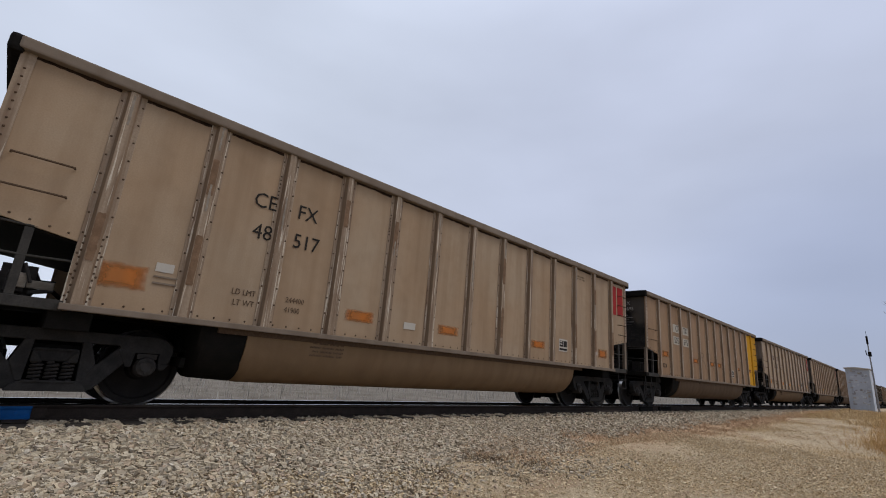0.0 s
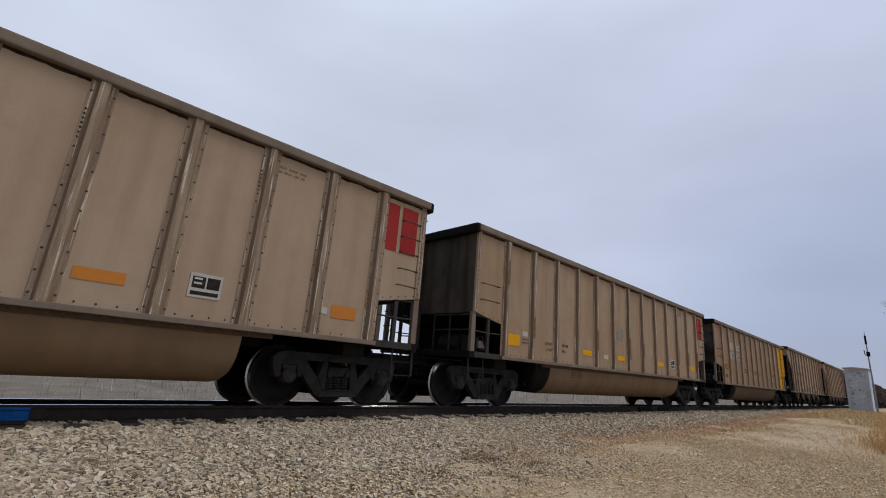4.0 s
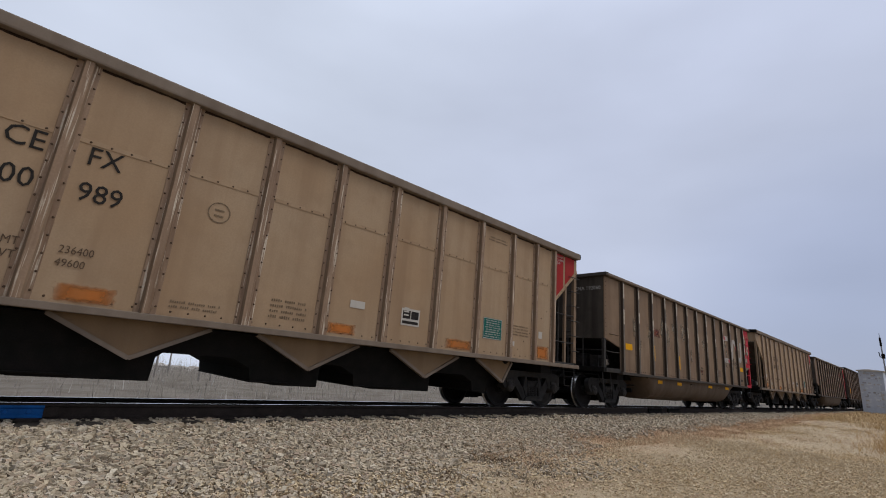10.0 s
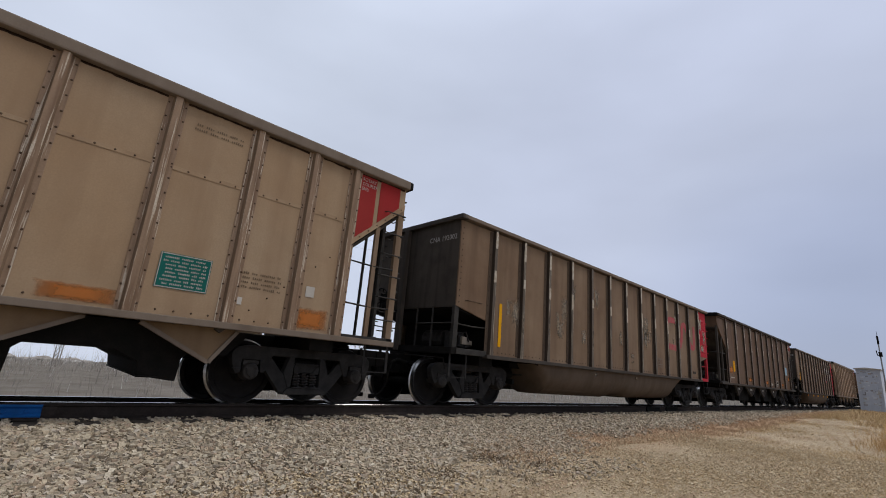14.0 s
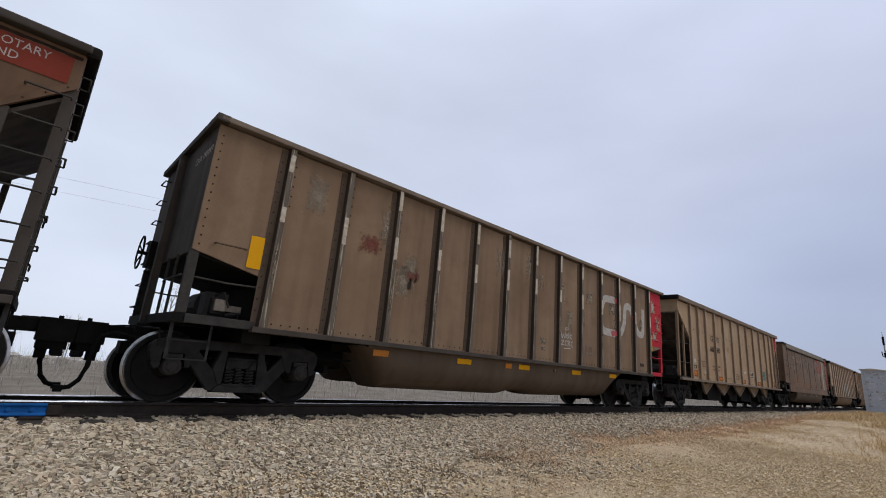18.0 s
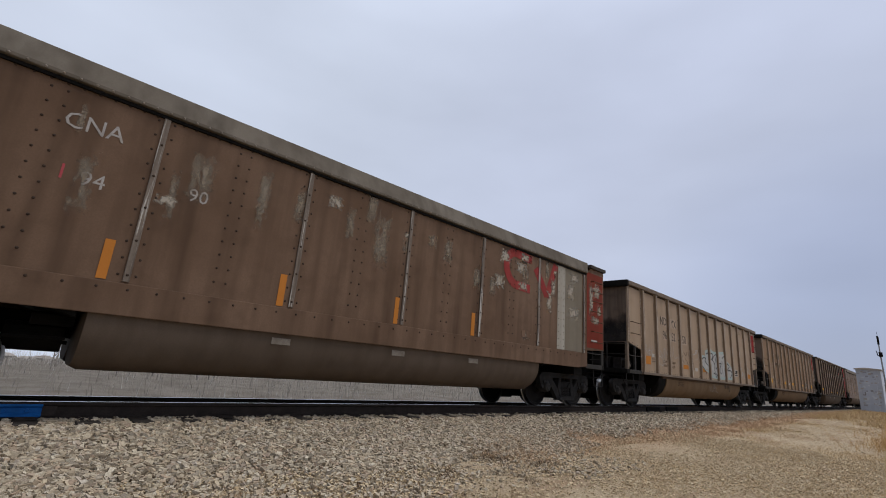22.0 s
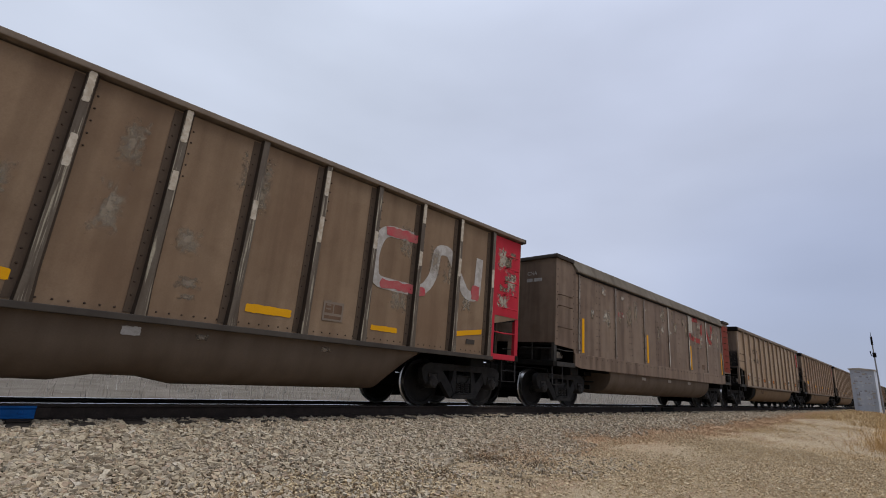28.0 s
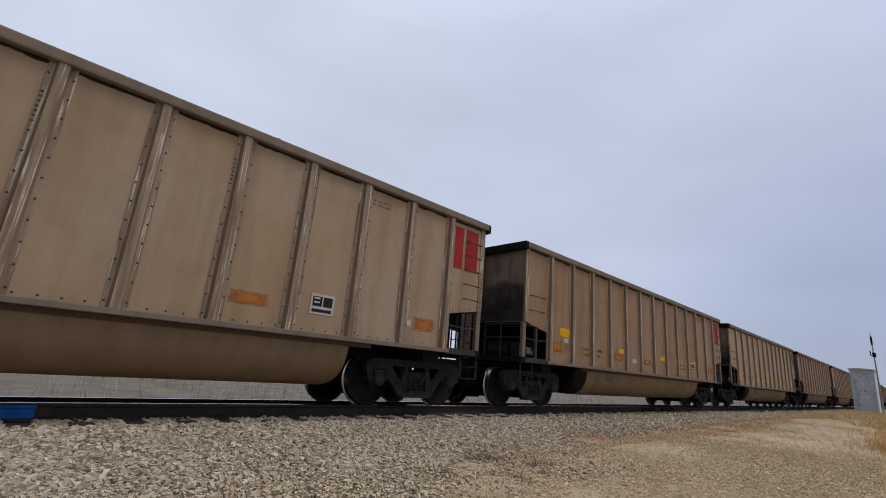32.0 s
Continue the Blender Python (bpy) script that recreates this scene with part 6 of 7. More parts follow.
def dress_smooth(car, end, ambers, seed, emb, door, wear, strip=AMBER):
    rg = random.Random(seed)
    for k in range(13):
        u, z = 1.5 + 0.92 * k + rg.uniform(-0.3, 0.3), rg.uniform(2.1, 3.0)
        decal("scuff", car, u, u + rg.uniform(0.08, 0.35), z, z + rg.uniform(0.25, 0.9), PALE_DRIP, "paint scraped pale in streaks", x=1.5362, seed=seed + k)
    for k in range(4):
        u, z = 1.6 + 1.9 * k + rg.uniform(-0.2, 0.2), rg.uniform(2.4, 3.2)
        decal("scuff", car, u, u + rg.uniform(0.2, 0.4), z, z + rg.uniform(0.12, 0.3), WHITE_FLAKE, "paint flaked to pale primer", x=1.5368, seed=seed + k)
    for u0, u1, z0, z1 in ambers:
        decal("reflector", car, u0, u1, z0, z1, strip, "bright reflector strip", x=1.5375)
    p = decal("data_panel", car, 10.8, 11.2, 1.48, 1.76, SCUFF, "dull rubbed data panel")
    part("panel_field", Shape().box(1.537, 1.540, Y(10.84), Y(10.98), 1.57, 1.72).box(1.537, 1.540, Y(11.02), Y(11.16), 1.57, 1.72), SMOOTH_BROWN, p)
    if emb == 2:
        ribbon(car, [(9.86, 3.44), (10.5, 3.46)], 0.17, RED_FLAKE, x=1.5372)
        ribbon(car, [(9.50, 2.84), (9.75, 2.68), (10.75, 2.64), (10.90, 2.80), (10.94, 3.45)], 0.19, RED_FLAKE, x=1.5375)
        ribbon(car, [(11.46, 3.25), (11.95, 2.68), (12.16, 2.74), (12.24, 3.45)], 0.19, RED_FLAKE, x=1.5372)
        for u0, u1, z0, z1 in ((10.3, 10.95, 3.05, 3.4), (10.75, 11.05, 2.55, 3.0), (12.05, 12.35, 2.6, 3.3), (11.7, 12.1, 2.45, 2.7), (12.9, 13.15, 2.3, 3.4), (11.5, 11.7, 2.1, 2.9)):
            decal("scuff", car, u0, u1, z0, z1, WHITE_FLAKE, "paint flaked to pale primer", x=1.5412)
    else:
        ribbon(car, [(11.15, 3.42), (10.35, 3.48), (10.15, 3.1), (10.4, 2.72), (11.1, 2.70)], 0.20, RED_FLAKE, x=1.5372)
        ribbon(car, [(11.31, 3.26), (11.80, 2.66)], 0.21, RED_FLAKE, x=1.5372)
        ribbon(car, [(11.80, 2.62), (12.18, 3.52)], 0.21, RED_FLAKE, x=1.5378)
        for u0, u1, z0, z1 in ((10.65, 11.1, 3.3, 3.55), (10.5, 10.95, 2.95, 3.35), (10.6, 11.05, 2.6, 2.85), (11.75, 12.05, 2.2, 2.85), (12.05, 12.25, 3.2, 3.56), (9.9, 10.4, 3.1, 3.5), (9.7, 10.2, 2.5, 2.9), (11.95, 12.2, 2.6, 3.2)):
            decal("scuff", car, u0, u1, z0, z1, WHITE_FLAKE, "paint flaked to pale primer", x=1.5412)
    decal("end_panel", car, 13.72, 14.6, 1.58, 3.66, door, "dull red end panel", x=1.5375)
    if wear:
        for u0, u1, z0, z1 in ((13.8, 14.1, 2.3, 3.5), (14.0, 14.5, 2.9, 3.45), (13.85, 14.5, 2.2, 2.5), (14.2, 14.55, 2.45, 2.9)):
            decal("worn_patch", car, u0, u1, z0, z1, WHITE_FLAKE, "paint flaked to pale primer", x=1.541)
        decal("worn_patch", car, 13.95, 14.25, 1.74, 1.80, WHITE, "pale stencil remains", x=1.541)
    for w, z in ((end[0], 3.38), (end[1], 3.20)):
        if w:
            lettering(car, w, 0.62, z, 0.15, LETTER, end=True)
        else:
            part("fine_print", Shape().box(0.62, 0.80, Y(-0.004), Y(-0.001), z, z + 0.09).box(0.84, 1.1, Y(-0.004), Y(-0.001), z, z + 0.09), LETTER, car, "worn number at the car end")
    for u in (5.13, 7.27, 9.2):
        decal("trough_label", car, u, u + 0.28, 0.88, 0.97, WORN, "dull label on the trough", x=1.493)


A, B, C, D, E, F, G, H, I, J, K, L, M, N, O, P, Q, R, S, T, U, V, W = cars[:23]

dress_tan(A, ("CE", "FX", "48", "517"), seed=11)
dress_citx(B, ("CI", "TX", "505", "695"), ("CITX", "505695"))
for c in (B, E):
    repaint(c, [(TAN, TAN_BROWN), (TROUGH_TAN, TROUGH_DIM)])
repaint(C, [(TAN, TAN_GREY)])
repaint(O, [(TAN, TAN_GREY)])
for c, end in ((C, "63"), (O, "50")):
    white_panels(c, [(2.60, 3.08, 2.77, 3.10), (3.40, 3.93, 2.77, 3.10), (2.66, 3.08, 2.29, 2.59), (3.40, 3.86, 2.29, 2.59), (4.42, 4.92, 2.28, 2.58)], PALE_TAN)
    for w, u, z, al in (("ND", 3.04, 2.81, "RIGHT"), ("YX", 3.44, 2.81, "LEFT"), ("96", 3.04, 2.335, "RIGHT"), ("52", 3.44, 2.335, "LEFT"), (end, 4.47, 2.335, "LEFT")):
        lettering(c, w, u, z - 0.015, 0.41, BLACK, align=al, squeeze=0.9)
    dress_tan(c, None, amber=False, seed=22 if c is O else 21, crisp=True)
for c in (C, O, P, S, T, A, U):
    repaint(c, [(SOOT, SOOT_TAN)])
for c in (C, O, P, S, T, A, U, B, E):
    part("soot_stain", Shape().box(-1.49, 1.49, Y(-0.0035), Y(-0.002), 1.97, 3.1 if c not in (B, E) else 3.7), END_FADE, c, "black fade thinning out up the end sheet")
for c in cars:
    # black posts on the first hopper, open stakes at the far end of all
    if c.name.startswith("coal_hopper"):
        for o in c.children:
            base = o.name.split(".")[0]
            mid = sum((o.matrix_basis @ v.co for v in o.data.vertices), Vector()) / len(o.data.vertices)
            if base in ("platform_post", "corner_post") and c is F and mid.y < 0:
                o.material_slots[0].link = "OBJECT"
                o.material_slots[0].material = FRAME
        several(c, "upright", [Shape().tube([(x, Y(14.6), 1.15), (x, Y(14.6), 3.45)], 0.03, 6) for x in (1.0, 0.45, -0.3)], FRAME)
for c in (F, G):
    repaint(c, [(SOOT, UNDER)])
dress_tan(D, None, amber=True, seed=31)
dress_citx(E, ("CI", "TX", "505", "368"), ("CITX", "505368"))
dress_hopper(F, ("CE", "FX", "601", "009"), 41)
dress_hopper(G, ("CE", "FX", "600", "989"), 51, load="236400", light="49600")
dress_hopper(I, ("CE", "FX", "601", "032"), 61)
dress_hopper(M, ("CE", "FX", "600", "980"), 71, chalk=True)
dress_tan(P, ("CI", "TX", "400", "073"), amber=True, seed=81)
dress_tan(S, ("CE", "FX", "48", "563"), seed=91)
dress_tan(T, None, amber=False, seed=95)
patches(T, [(1.53, 2.0, 1.77, 1.99), (4.76, 5.2, 1.6, 1.74), (7.86, 8.3, 1.6, 1.74), (11.07, 11.5, 1.62, 1.76)], AMBER, "bright amber reflector patch", 0.01)
for k, c in enumerate(cars[20:]):
    if ORDER[20 + k] == "G":
        dress_tan(c, None, amber=k % 2 == 0, seed=100 + k)
for c in (T, V):
    repaint(c, [(TAN, TAN_BROWN)])
repaint(P, [(TAN, TAN_BROWN)])
repaint(U, [(TAN, TAN_OCHRE)])
for k, c in enumerate((D, P, A)):
    worn(c, RIBS_13, [(3.35, 3.7), (2.5, 3.0)], WORN if c is A else BARE, 0.03, 1.601, 5 + k, 0.55 if c is A else 0.7)
for k, c in enumerate((A, D)):
    worn(c, RIBS_13, [(1.5, 2.15), (2.75, 3.3)], RUST_WORN, 0.085, 1.6015, 25 + k, 0.5)
for c in (D, U):
    ghost(c, [(6.55, 7.0, 2.0, 2.4)], WORN)

dress_dark(H, "CNA 192060", [(1.27, 1.73, 1.75, 1.94), (3.31, 3.40, 1.57, 2.05), (5.46, 5.56, 1.40, 1.87), (7.33, 7.45, 1.38, 1.83), (12.89, 13.38, 1.73, 1.91), (10.5, 10.56, 1.5, 1.56)],
           [(3.64, 4.0, AMBER), (5.3, 5.7, AMBER), (6.5, 6.75, SCUFF), (8.52, 8.97, AMBER), (10.66, 11.11, AMBER), (9.7, 9.95, SCUFF)], LETTER,
           [((10.75, 3.0), (11.0, 3.16)), ((10.44, 2.5), (10.6, 2.9)), ((11.2, 2.02), (11.5, 2.18)), ((11.5, 2.0), (11.62, 2.16)), ((12.4, 2.62), (12.58, 2.85))], PINK_RED, SCUFF, 4)
ghost(H, [(7.60, 7.98, 1.38, 1.62), (3.2, 3.9, 2.3, 2.7)])
dress_dark(J, "CNA 192002", [(1.32, 1.42, 1.27, 2.2), (4.14, 4.24, 1.3, 1.8), (6.24, 6.35, 1.3, 1.75), (11.52, 11.62, 1.35, 1.72)], [(5.5, 5.7, SCUFF), (8.0, 8.2, SCUFF)], PINK, [], PINK_RED, None, 14)
dress_dark(L, "CNA 192097", [(0.70, 0.94, 1.86, 2.33), (13.68, 13.86, 1.83, 2.33)], [(3.0, 3.32, ORANGE_STRIP), (4.98, 5.38, AMBER), (6.45, 6.67, ORANGE_STRIP), (6.92, 7.32, AMBER), (8.25, 8.47, SCUFF), (9.1, 9.52, AMBER), (11.05, 11.45, AMBER)], LETTER,
           [((10.42, 2.25), (10.62, 2.95)), ((11.1, 2.02), (11.6, 2.18)), ((12.44, 2.6), (12.6, 2.8)), ((11.3, 3.0), (11.5, 3.15))], PINK_RED, None, 24)
ghost(L, [(2.35, 2.95, 2.5, 2.9), (3.4, 3.85, 2.22, 2.4)])
scrawl(L, [[(8.52, 1.86), (8.56, 1.70), (8.62, 1.80), (8.68, 1.70), (8.72, 1.88)], [(8.76, 1.72), (8.76, 1.82)], [(8.88, 1.84), (8.80, 1.80), (8.88, 1.76), (8.80, 1.70)], [(8.92, 1.86), (8.92, 1.70)], [(9.0, 1.82), (8.92, 1.77), (9.02, 1.70)],
           [(8.54, 1.64), (8.64, 1.64), (8.54, 1.54), (8.66, 1.54)], [(8.80, 1.64), (8.72, 1.64), (8.72, 1.54), (8.80, 1.54)], [(8.84, 1.54), (8.84, 1.65), (8.92, 1.62), (8.86, 1.59), (8.94, 1.52)], [(9.04, 1.66), (8.97, 1.58), (9.06, 1.50)],
           [(8.66, 1.45), (8.94, 1.47)], [(8.7, 1.96), (8.82, 1.98), (8.82, 1.93), (8.7, 1.92), (8.7, 1.96)]], 0.022, GRAF_WHITE)
dress_dark(Q, None, [(1.4, 2.0, 1.40, 1.56), (5.40, 6.14, 1.27, 1.40), (8.53, 9.2, 1.29, 1.41), (10.62, 11.18, 1.28, 1.37)], [(5.0, 5.2, LETTER), (7.2, 7.4, LETTER), (7.98, 8.18, SCUFF), (9.75, 10.0, SCUFF)], LETTER,
           [((10.7, 2.98), (11.5, 3.16)), ((10.7, 2.02), (11.75, 2.19)), ((13.0, 2.16), (13.26, 2.5))], PINK_RED, SCUFF, 34)
decal("reflector", Q, 12.6, 13.4, 1.38, 1.48, AMBER, "bent amber reflector strip", slant=0.12)
lettering(Q, "204", 3.42, 2.25, 0.22, PINK)
ghost(Q, [(2.3, 3.0, 2.2, 3.0)])
dress_dark(cars[24], None, [(3.0, 3.4, 1.4, 1.6)], [(5.0, 5.3, SCUFF)], LETTER, [], PINK_RED, None, 44)

# rust-brown hopper
worn(K, RIBS_BROWN, [(3.35, 3.85), (2.62, 3.02)], BARE, 0.066, 1.602, 8, 0.85)
worn(K, RIBS_BROWN, [(1.3, 1.9)], WORN, 0.064, 1.602, 9, 0.3)
decal("sticker", K, 12.5, 12.95, 1.93, 2.40, SKYBLUE, "pale blue square sticker")
patches(K, [(1.32, 1.85, 1.55, 1.80), (4.35, 4.85, 1.28, 1.42), (7.62, 8.12, 1.27, 1.40), (11.26, 11.76, 1.26, 1.38), (13.05, 13.42, 1.61, 1.83)], ORANGE, "orange reflector patch", 0.015)
patches(K, [(1.92, 2.22, 1.62, 2.12)], AMBER, "ragged yellow paint patch", 0.035, name="paint_patch")
decal("label", K, 1.45, 2.0, 1.32, 1.37, WHITE, "pale strip label", rough=0.008)
decal("label", K, 8.86, 9.14, 1.22, 1.33, WHITE, "dusty white label")
data_plate(K, 10.05, 1.22, 0.40, 0.30)
decal("end_panel", K, 13.80, 14.55, 3.52, 3.85, DULL_RED, "dull red end panel", x=1.5338)
for k, w in enumerate(("ROTARY", "END")):
    lettering(K, w, 13.86, 3.72 - 0.14 * k, 0.14, LETTER, x=1.538, squeeze=0.9)
for u in (3.0, 5.0, 7.29, 9.62):
    decal("gusset_label", K, u - 0.12, u + 0.12, 0.84, 0.92, WHITE, "dull pale label on the gusset", x=1.428)

# smooth-sided cars
repaint(N, [(GREY_BROWN, SMOOTH_BROWN)])
dress_smooth(N, ("CNA", "194190"), [(2.97, 3.07, 1.42, 1.88), (5.08, 5.18, 1.42, 1.88), (7.19, 7.28, 1.42, 1.88), (9.16, 9.26, 1.42, 1.88)], 50, 1, DULL_RED, PALE_PATCH, ORANGE_STRIP)
decal("patch_plate", N, 12.28, 12.62, 1.42, 3.62, PALE_PATCH, "pale riveted patch plate", x=1.5395)
decal("patch_plate", N, 12.62, 13.46, 1.42, 3.56, PALE_SHEET, "pale weathered side plate", x=1.5362)
for u0, u1, z0, z1 in ((12.65, 13.1, 2.7, 3.2), (12.7, 13.4, 2.2, 2.6), (12.8, 13.3, 3.2, 3.5)):
    decal("scuff", N, u0, u1, z0, z1, WHITE_FLAKE, "paint flaked to pale primer", x=1.5412)
part("patch_rivets", Shape().rivets([(1.5435, Y(u), 1.5 + 0.17 * k) for u in (12.33, 12.56) for k in range(13)], 1), RIVET, N)
lettering(N, "CNA", 2.3, 3.05, 0.27, LETTER, x=1.5385)
for w, u, z, m in (("1", 2.36, 2.44, PINK), ("94", 2.58, 2.42, LETTER), ("90", 3.68, 2.58, LETTER)):
    lettering(N, w, u, z, 0.25, m, x=1.5385)
for u0, u1, z0, z1 in ((2.5, 2.75, 2.0, 2.9), (3.6, 3.98, 2.55, 3.35), (4.52, 4.74, 2.6, 3.4), (6.55, 6.95, 2.25, 3.4), (6.0, 6.2, 2.6, 3.3), (8.2, 8.5, 2.7, 3.3)):
    decal("scuff", N, u0, u1, z0, z1, PALE_DRIP, "paint scraped pale in streaks", x=1.5372)
dress_smooth(R, ("CNA", None), [(1.30, 1.42, 1.45, 2.37), (5.48, 5.60, 1.45, 2.37), (9.54, 9.65, 1.45, 2.37), (13.33, 13.43, 1.45, 2.37)], 70, 2, DULL_RED, None)
for u, z0, z1 in ((7.37, 2.55, 3.56), (7.37, 1.45, 2.3), (9.40, 1.6, 2.6), (11.47, 2.7, 3.5)):
    decal("worn_patch", R, u - 0.034, u + 0.034, z0, z1, WHITE, "strap rubbed white", x=1.5605)
plate = decal("patch_plate", R, 9.42, 9.86, 2.88, 3.56, PALE_PATCH, "pale riveted patch plate", x=1.5385)
part("patch_rivets", Shape().rivets([(1.542, Y(9.46 + 0.09 * i), z) for i in range(5) for z in (2.93, 3.51)] + [(1.542, Y(u), 2.93 + 0.116 * k) for u in (9.46, 9.82) for k in range(1, 5)], 1), RIVET, plate)

lettering(R, "029", 3.45, 2.70, 0.22, PINK)
for u0, u1, z0, z1 in ((2.44, 2.84, 2.35, 2.80), (2.36, 2.64, 3.15, 3.5), (3.55, 3.95, 3.2, 3.4), (6.66, 7.0, 2.5, 2.85), (6.62, 6.95, 3.0, 3.36)):
    decal("scuff", R, u0, u1, z0, z1, WHITE_FLAKE, "paint flaked to pale primer", x=1.5385)
for u0, u1, z0, z1 in ((4.1, 4.4, 2.4, 3.3), (4.5, 4.85, 2.6, 3.42), (7.85, 8.22, 2.6, 3.15), (8.7, 9.0, 3.0, 3.45)):
    decal("scuff", R, u0, u1, z0, z1, PALE_DRIP, "paint scraped pale in streaks", x=1.5395)

# spray-painted lettering shapes on one tan car: bubbles with outlines, and thin scrawls
def bubble(car, pts, fill, line, w=0.045, x=1.5385):
    part("graffiti", Shape().prism([(Y(u), z) for u, z in pts], "x", x, x + 0.001), fill, car, "spray-painted bubble shape")
    scrawl(car, [pts + pts[:1]], w, line, x=x + 0.0014)


HALO = [(6.36, 1.83), (6.57, 2.01), (6.93, 2.03), (6.95, 2.23), (7.57, 2.34), (7.82, 2.28), (8.38, 2.27), (9.42, 2.34), (9.51, 1.94), (9.74, 1.97), (10.42, 1.65), (10.35, 1.29), (9.68, 1.25), (8.45, 1.22), (7.42, 1.27), (7.22, 1.41), (6.79, 1.51), (6.47, 1.64)]
bubble(O, HALO, GRAF_CYAN, GRAF_CYAN, 0.07, 1.5355)
bubble(O, [(8.4 + (u - 8.4) * 0.955, 1.76 + (z - 1.76) * 0.84) for u, z in HALO], GRAF_WHITE, GRAF_WHITE, 0.03, 1.5385)
scrawl(O, [[(6.97, 1.33), (6.74, 1.5), (6.47, 1.64), (6.42, 1.73), (6.57, 1.93), (6.91, 1.96), (6.82, 1.84), (7.17, 1.68)], [(7.03, 2.14), (7.29, 2.21)], [(7.46, 2.2), (7.8, 2.18), (7.73, 1.98), (8.02, 2.14), (8.34, 2.22)],
           [(7.44, 1.96), (7.7, 1.95), (8.01, 1.76), (7.93, 1.57)], [(7.36, 1.86), (7.3, 1.65), (7.45, 1.3)], [(8.34, 2.2), (8.06, 1.86), (7.97, 1.52), (8.29, 1.32)],
           [(8.63, 2.13), (8.44, 1.83), (8.83, 1.86), (8.66, 1.62), (8.73, 1.44), (8.92, 1.52), (8.98, 1.99)], [(9.05, 2.1), (9.4, 2.17), (9.42, 1.59), (9.24, 1.31)]], 0.042, GRAF_BLACK, x=1.5412, label="black spray-painted outlines")
scrawl(O, [[(9.52, 1.84), (9.74, 1.9), (9.95, 1.78), (9.64, 1.62), (10.17, 1.62), (10.28, 1.49), (10.05, 1.32)], [(7.79, 1.38), (7.96, 1.4), (8.16, 1.25)], [(8.1, 1.6), (8.46, 1.71), (8.62, 1.66)], [(9.28, 1.64), (9.4, 1.3)]], 0.05, GRAF_BLACK, x=1.5412, label="black spray-painted outlines")


def loops(car, u0, u1, z0, z1, n, material, w, seed, x=1.5355):
    rg = random.Random(seed)
    strokes = []
    for k in range(n):
        u = u0 + (u1 - u0) * (k + 0.5) / n
        d = (u1 - u0) / n
        strokes.append([(u + rg.uniform(-0.7, 0.7) * d, rg.uniform(z0, z1)) for _ in range(5)])
    scrawl(car, strokes, w, material, x=x)


loops(O, 11.66, 12.4, 1.35, 1.9, 4, GRAF_WHITE, 0.02, 1)
loops(O, 12.6, 13.2, 1.45, 1.95, 4, GRAF_WHITE, 0.018, 8)
scrawl(O, [[(7.34, 0.88), (7.48, 0.62)], [(7.56, 0.85), (7.59, 0.69), (7.74, 0.7), (7.74, 0.89)], [(7.84, 0.67), (7.87, 0.96), (7.99, 0.83), (7.86, 0.79)], [(8.05, 0.86), (8.2, 0.81), (8.04, 0.72), (8.37, 0.6)]], 0.02, WORN, x=1.492)
scrawl(O, [[(9.08, 0.98), (9.29, 0.98), (9.27, 0.8)], [(9.42, 0.97), (9.4, 0.84), (9.52, 0.88), (9.42, 0.97)], [(9.64, 1.0), (9.7, 0.82), (9.82, 1.0), (9.95, 0.71), (10.05, 1.02)]], 0.026, GRAF_BLACK, x=1.492)
scrawl(O, [[(5.49, 1.99), (5.73, 2.03), (5.84, 2.18), (6.09, 2.14), (6.13, 1.96), (5.87, 1.81), (5.59, 1.84)], [(5.74, 2.0), (5.78, 2.11), (5.85, 2.03), (5.92, 2.15), (5.94, 2.03)]], 0.018, GRAF_WHITE, label="white spray-painted bird")
scrawl(O, [[(4.29, 1.94), (4.49, 1.86), (4.34, 1.8), (4.58, 1.62)], [(4.55, 2.01), (4.77, 1.89), (4.89, 2.03)], [(4.64, 1.81), (4.94, 1.61), (4.92, 1.48)], [(5.01, 2.04), (5.1, 1.88), (5.15, 2.12), (5.27, 1.92), (5.41, 2.09)], [(5.25, 1.82), (5.49, 1.68), (5.59, 1.41)]], 0.032, FADED, label="faded grey spray scrawl")
scrawl(O, [[(2.36, 1.93), (2.6, 1.72), (2.5, 1.8), (2.69, 1.47), (2.48, 1.41), (2.25, 1.54), (2.29, 1.69), (2.55, 1.65), (2.87, 1.42)], [(2.66, 1.89), (2.79, 1.62), (2.73, 2.01), (2.92, 1.67)], [(2.8, 2.01), (3.08, 1.73)], [(3.43, 2.09), (3.46, 1.77)],
           [(3.59, 2.13), (3.58, 1.89), (3.68, 1.72), (3.8, 1.74)], [(3.8, 1.74), (3.98, 1.76), (4.06, 1.67), (3.86, 1.47)]], 0.018, LETTER)
loops(O, 1.3, 1.9, 1.65, 2.05, 3, LETTER, 0.016, 9)
# faded spray outlines on the first yellow-ended car
for u in (5.55, 6.55):
    scrawl(B, [[(u + 0.42 * math.cos(0.35 * k), 1.55 + 0.35 * math.sin(0.35 * k)) for k in range(10)], [(u + 0.2 * math.cos(0.5 * k), 2.1 + 0.1 * math.sin(0.5 * k)) for k in range(14)]], 0.018, CHORD_DARK)
loops(E, 5.4, 6.4, 1.55, 1.85, 4, LETTER, 0.02, 12)

set_lettering()


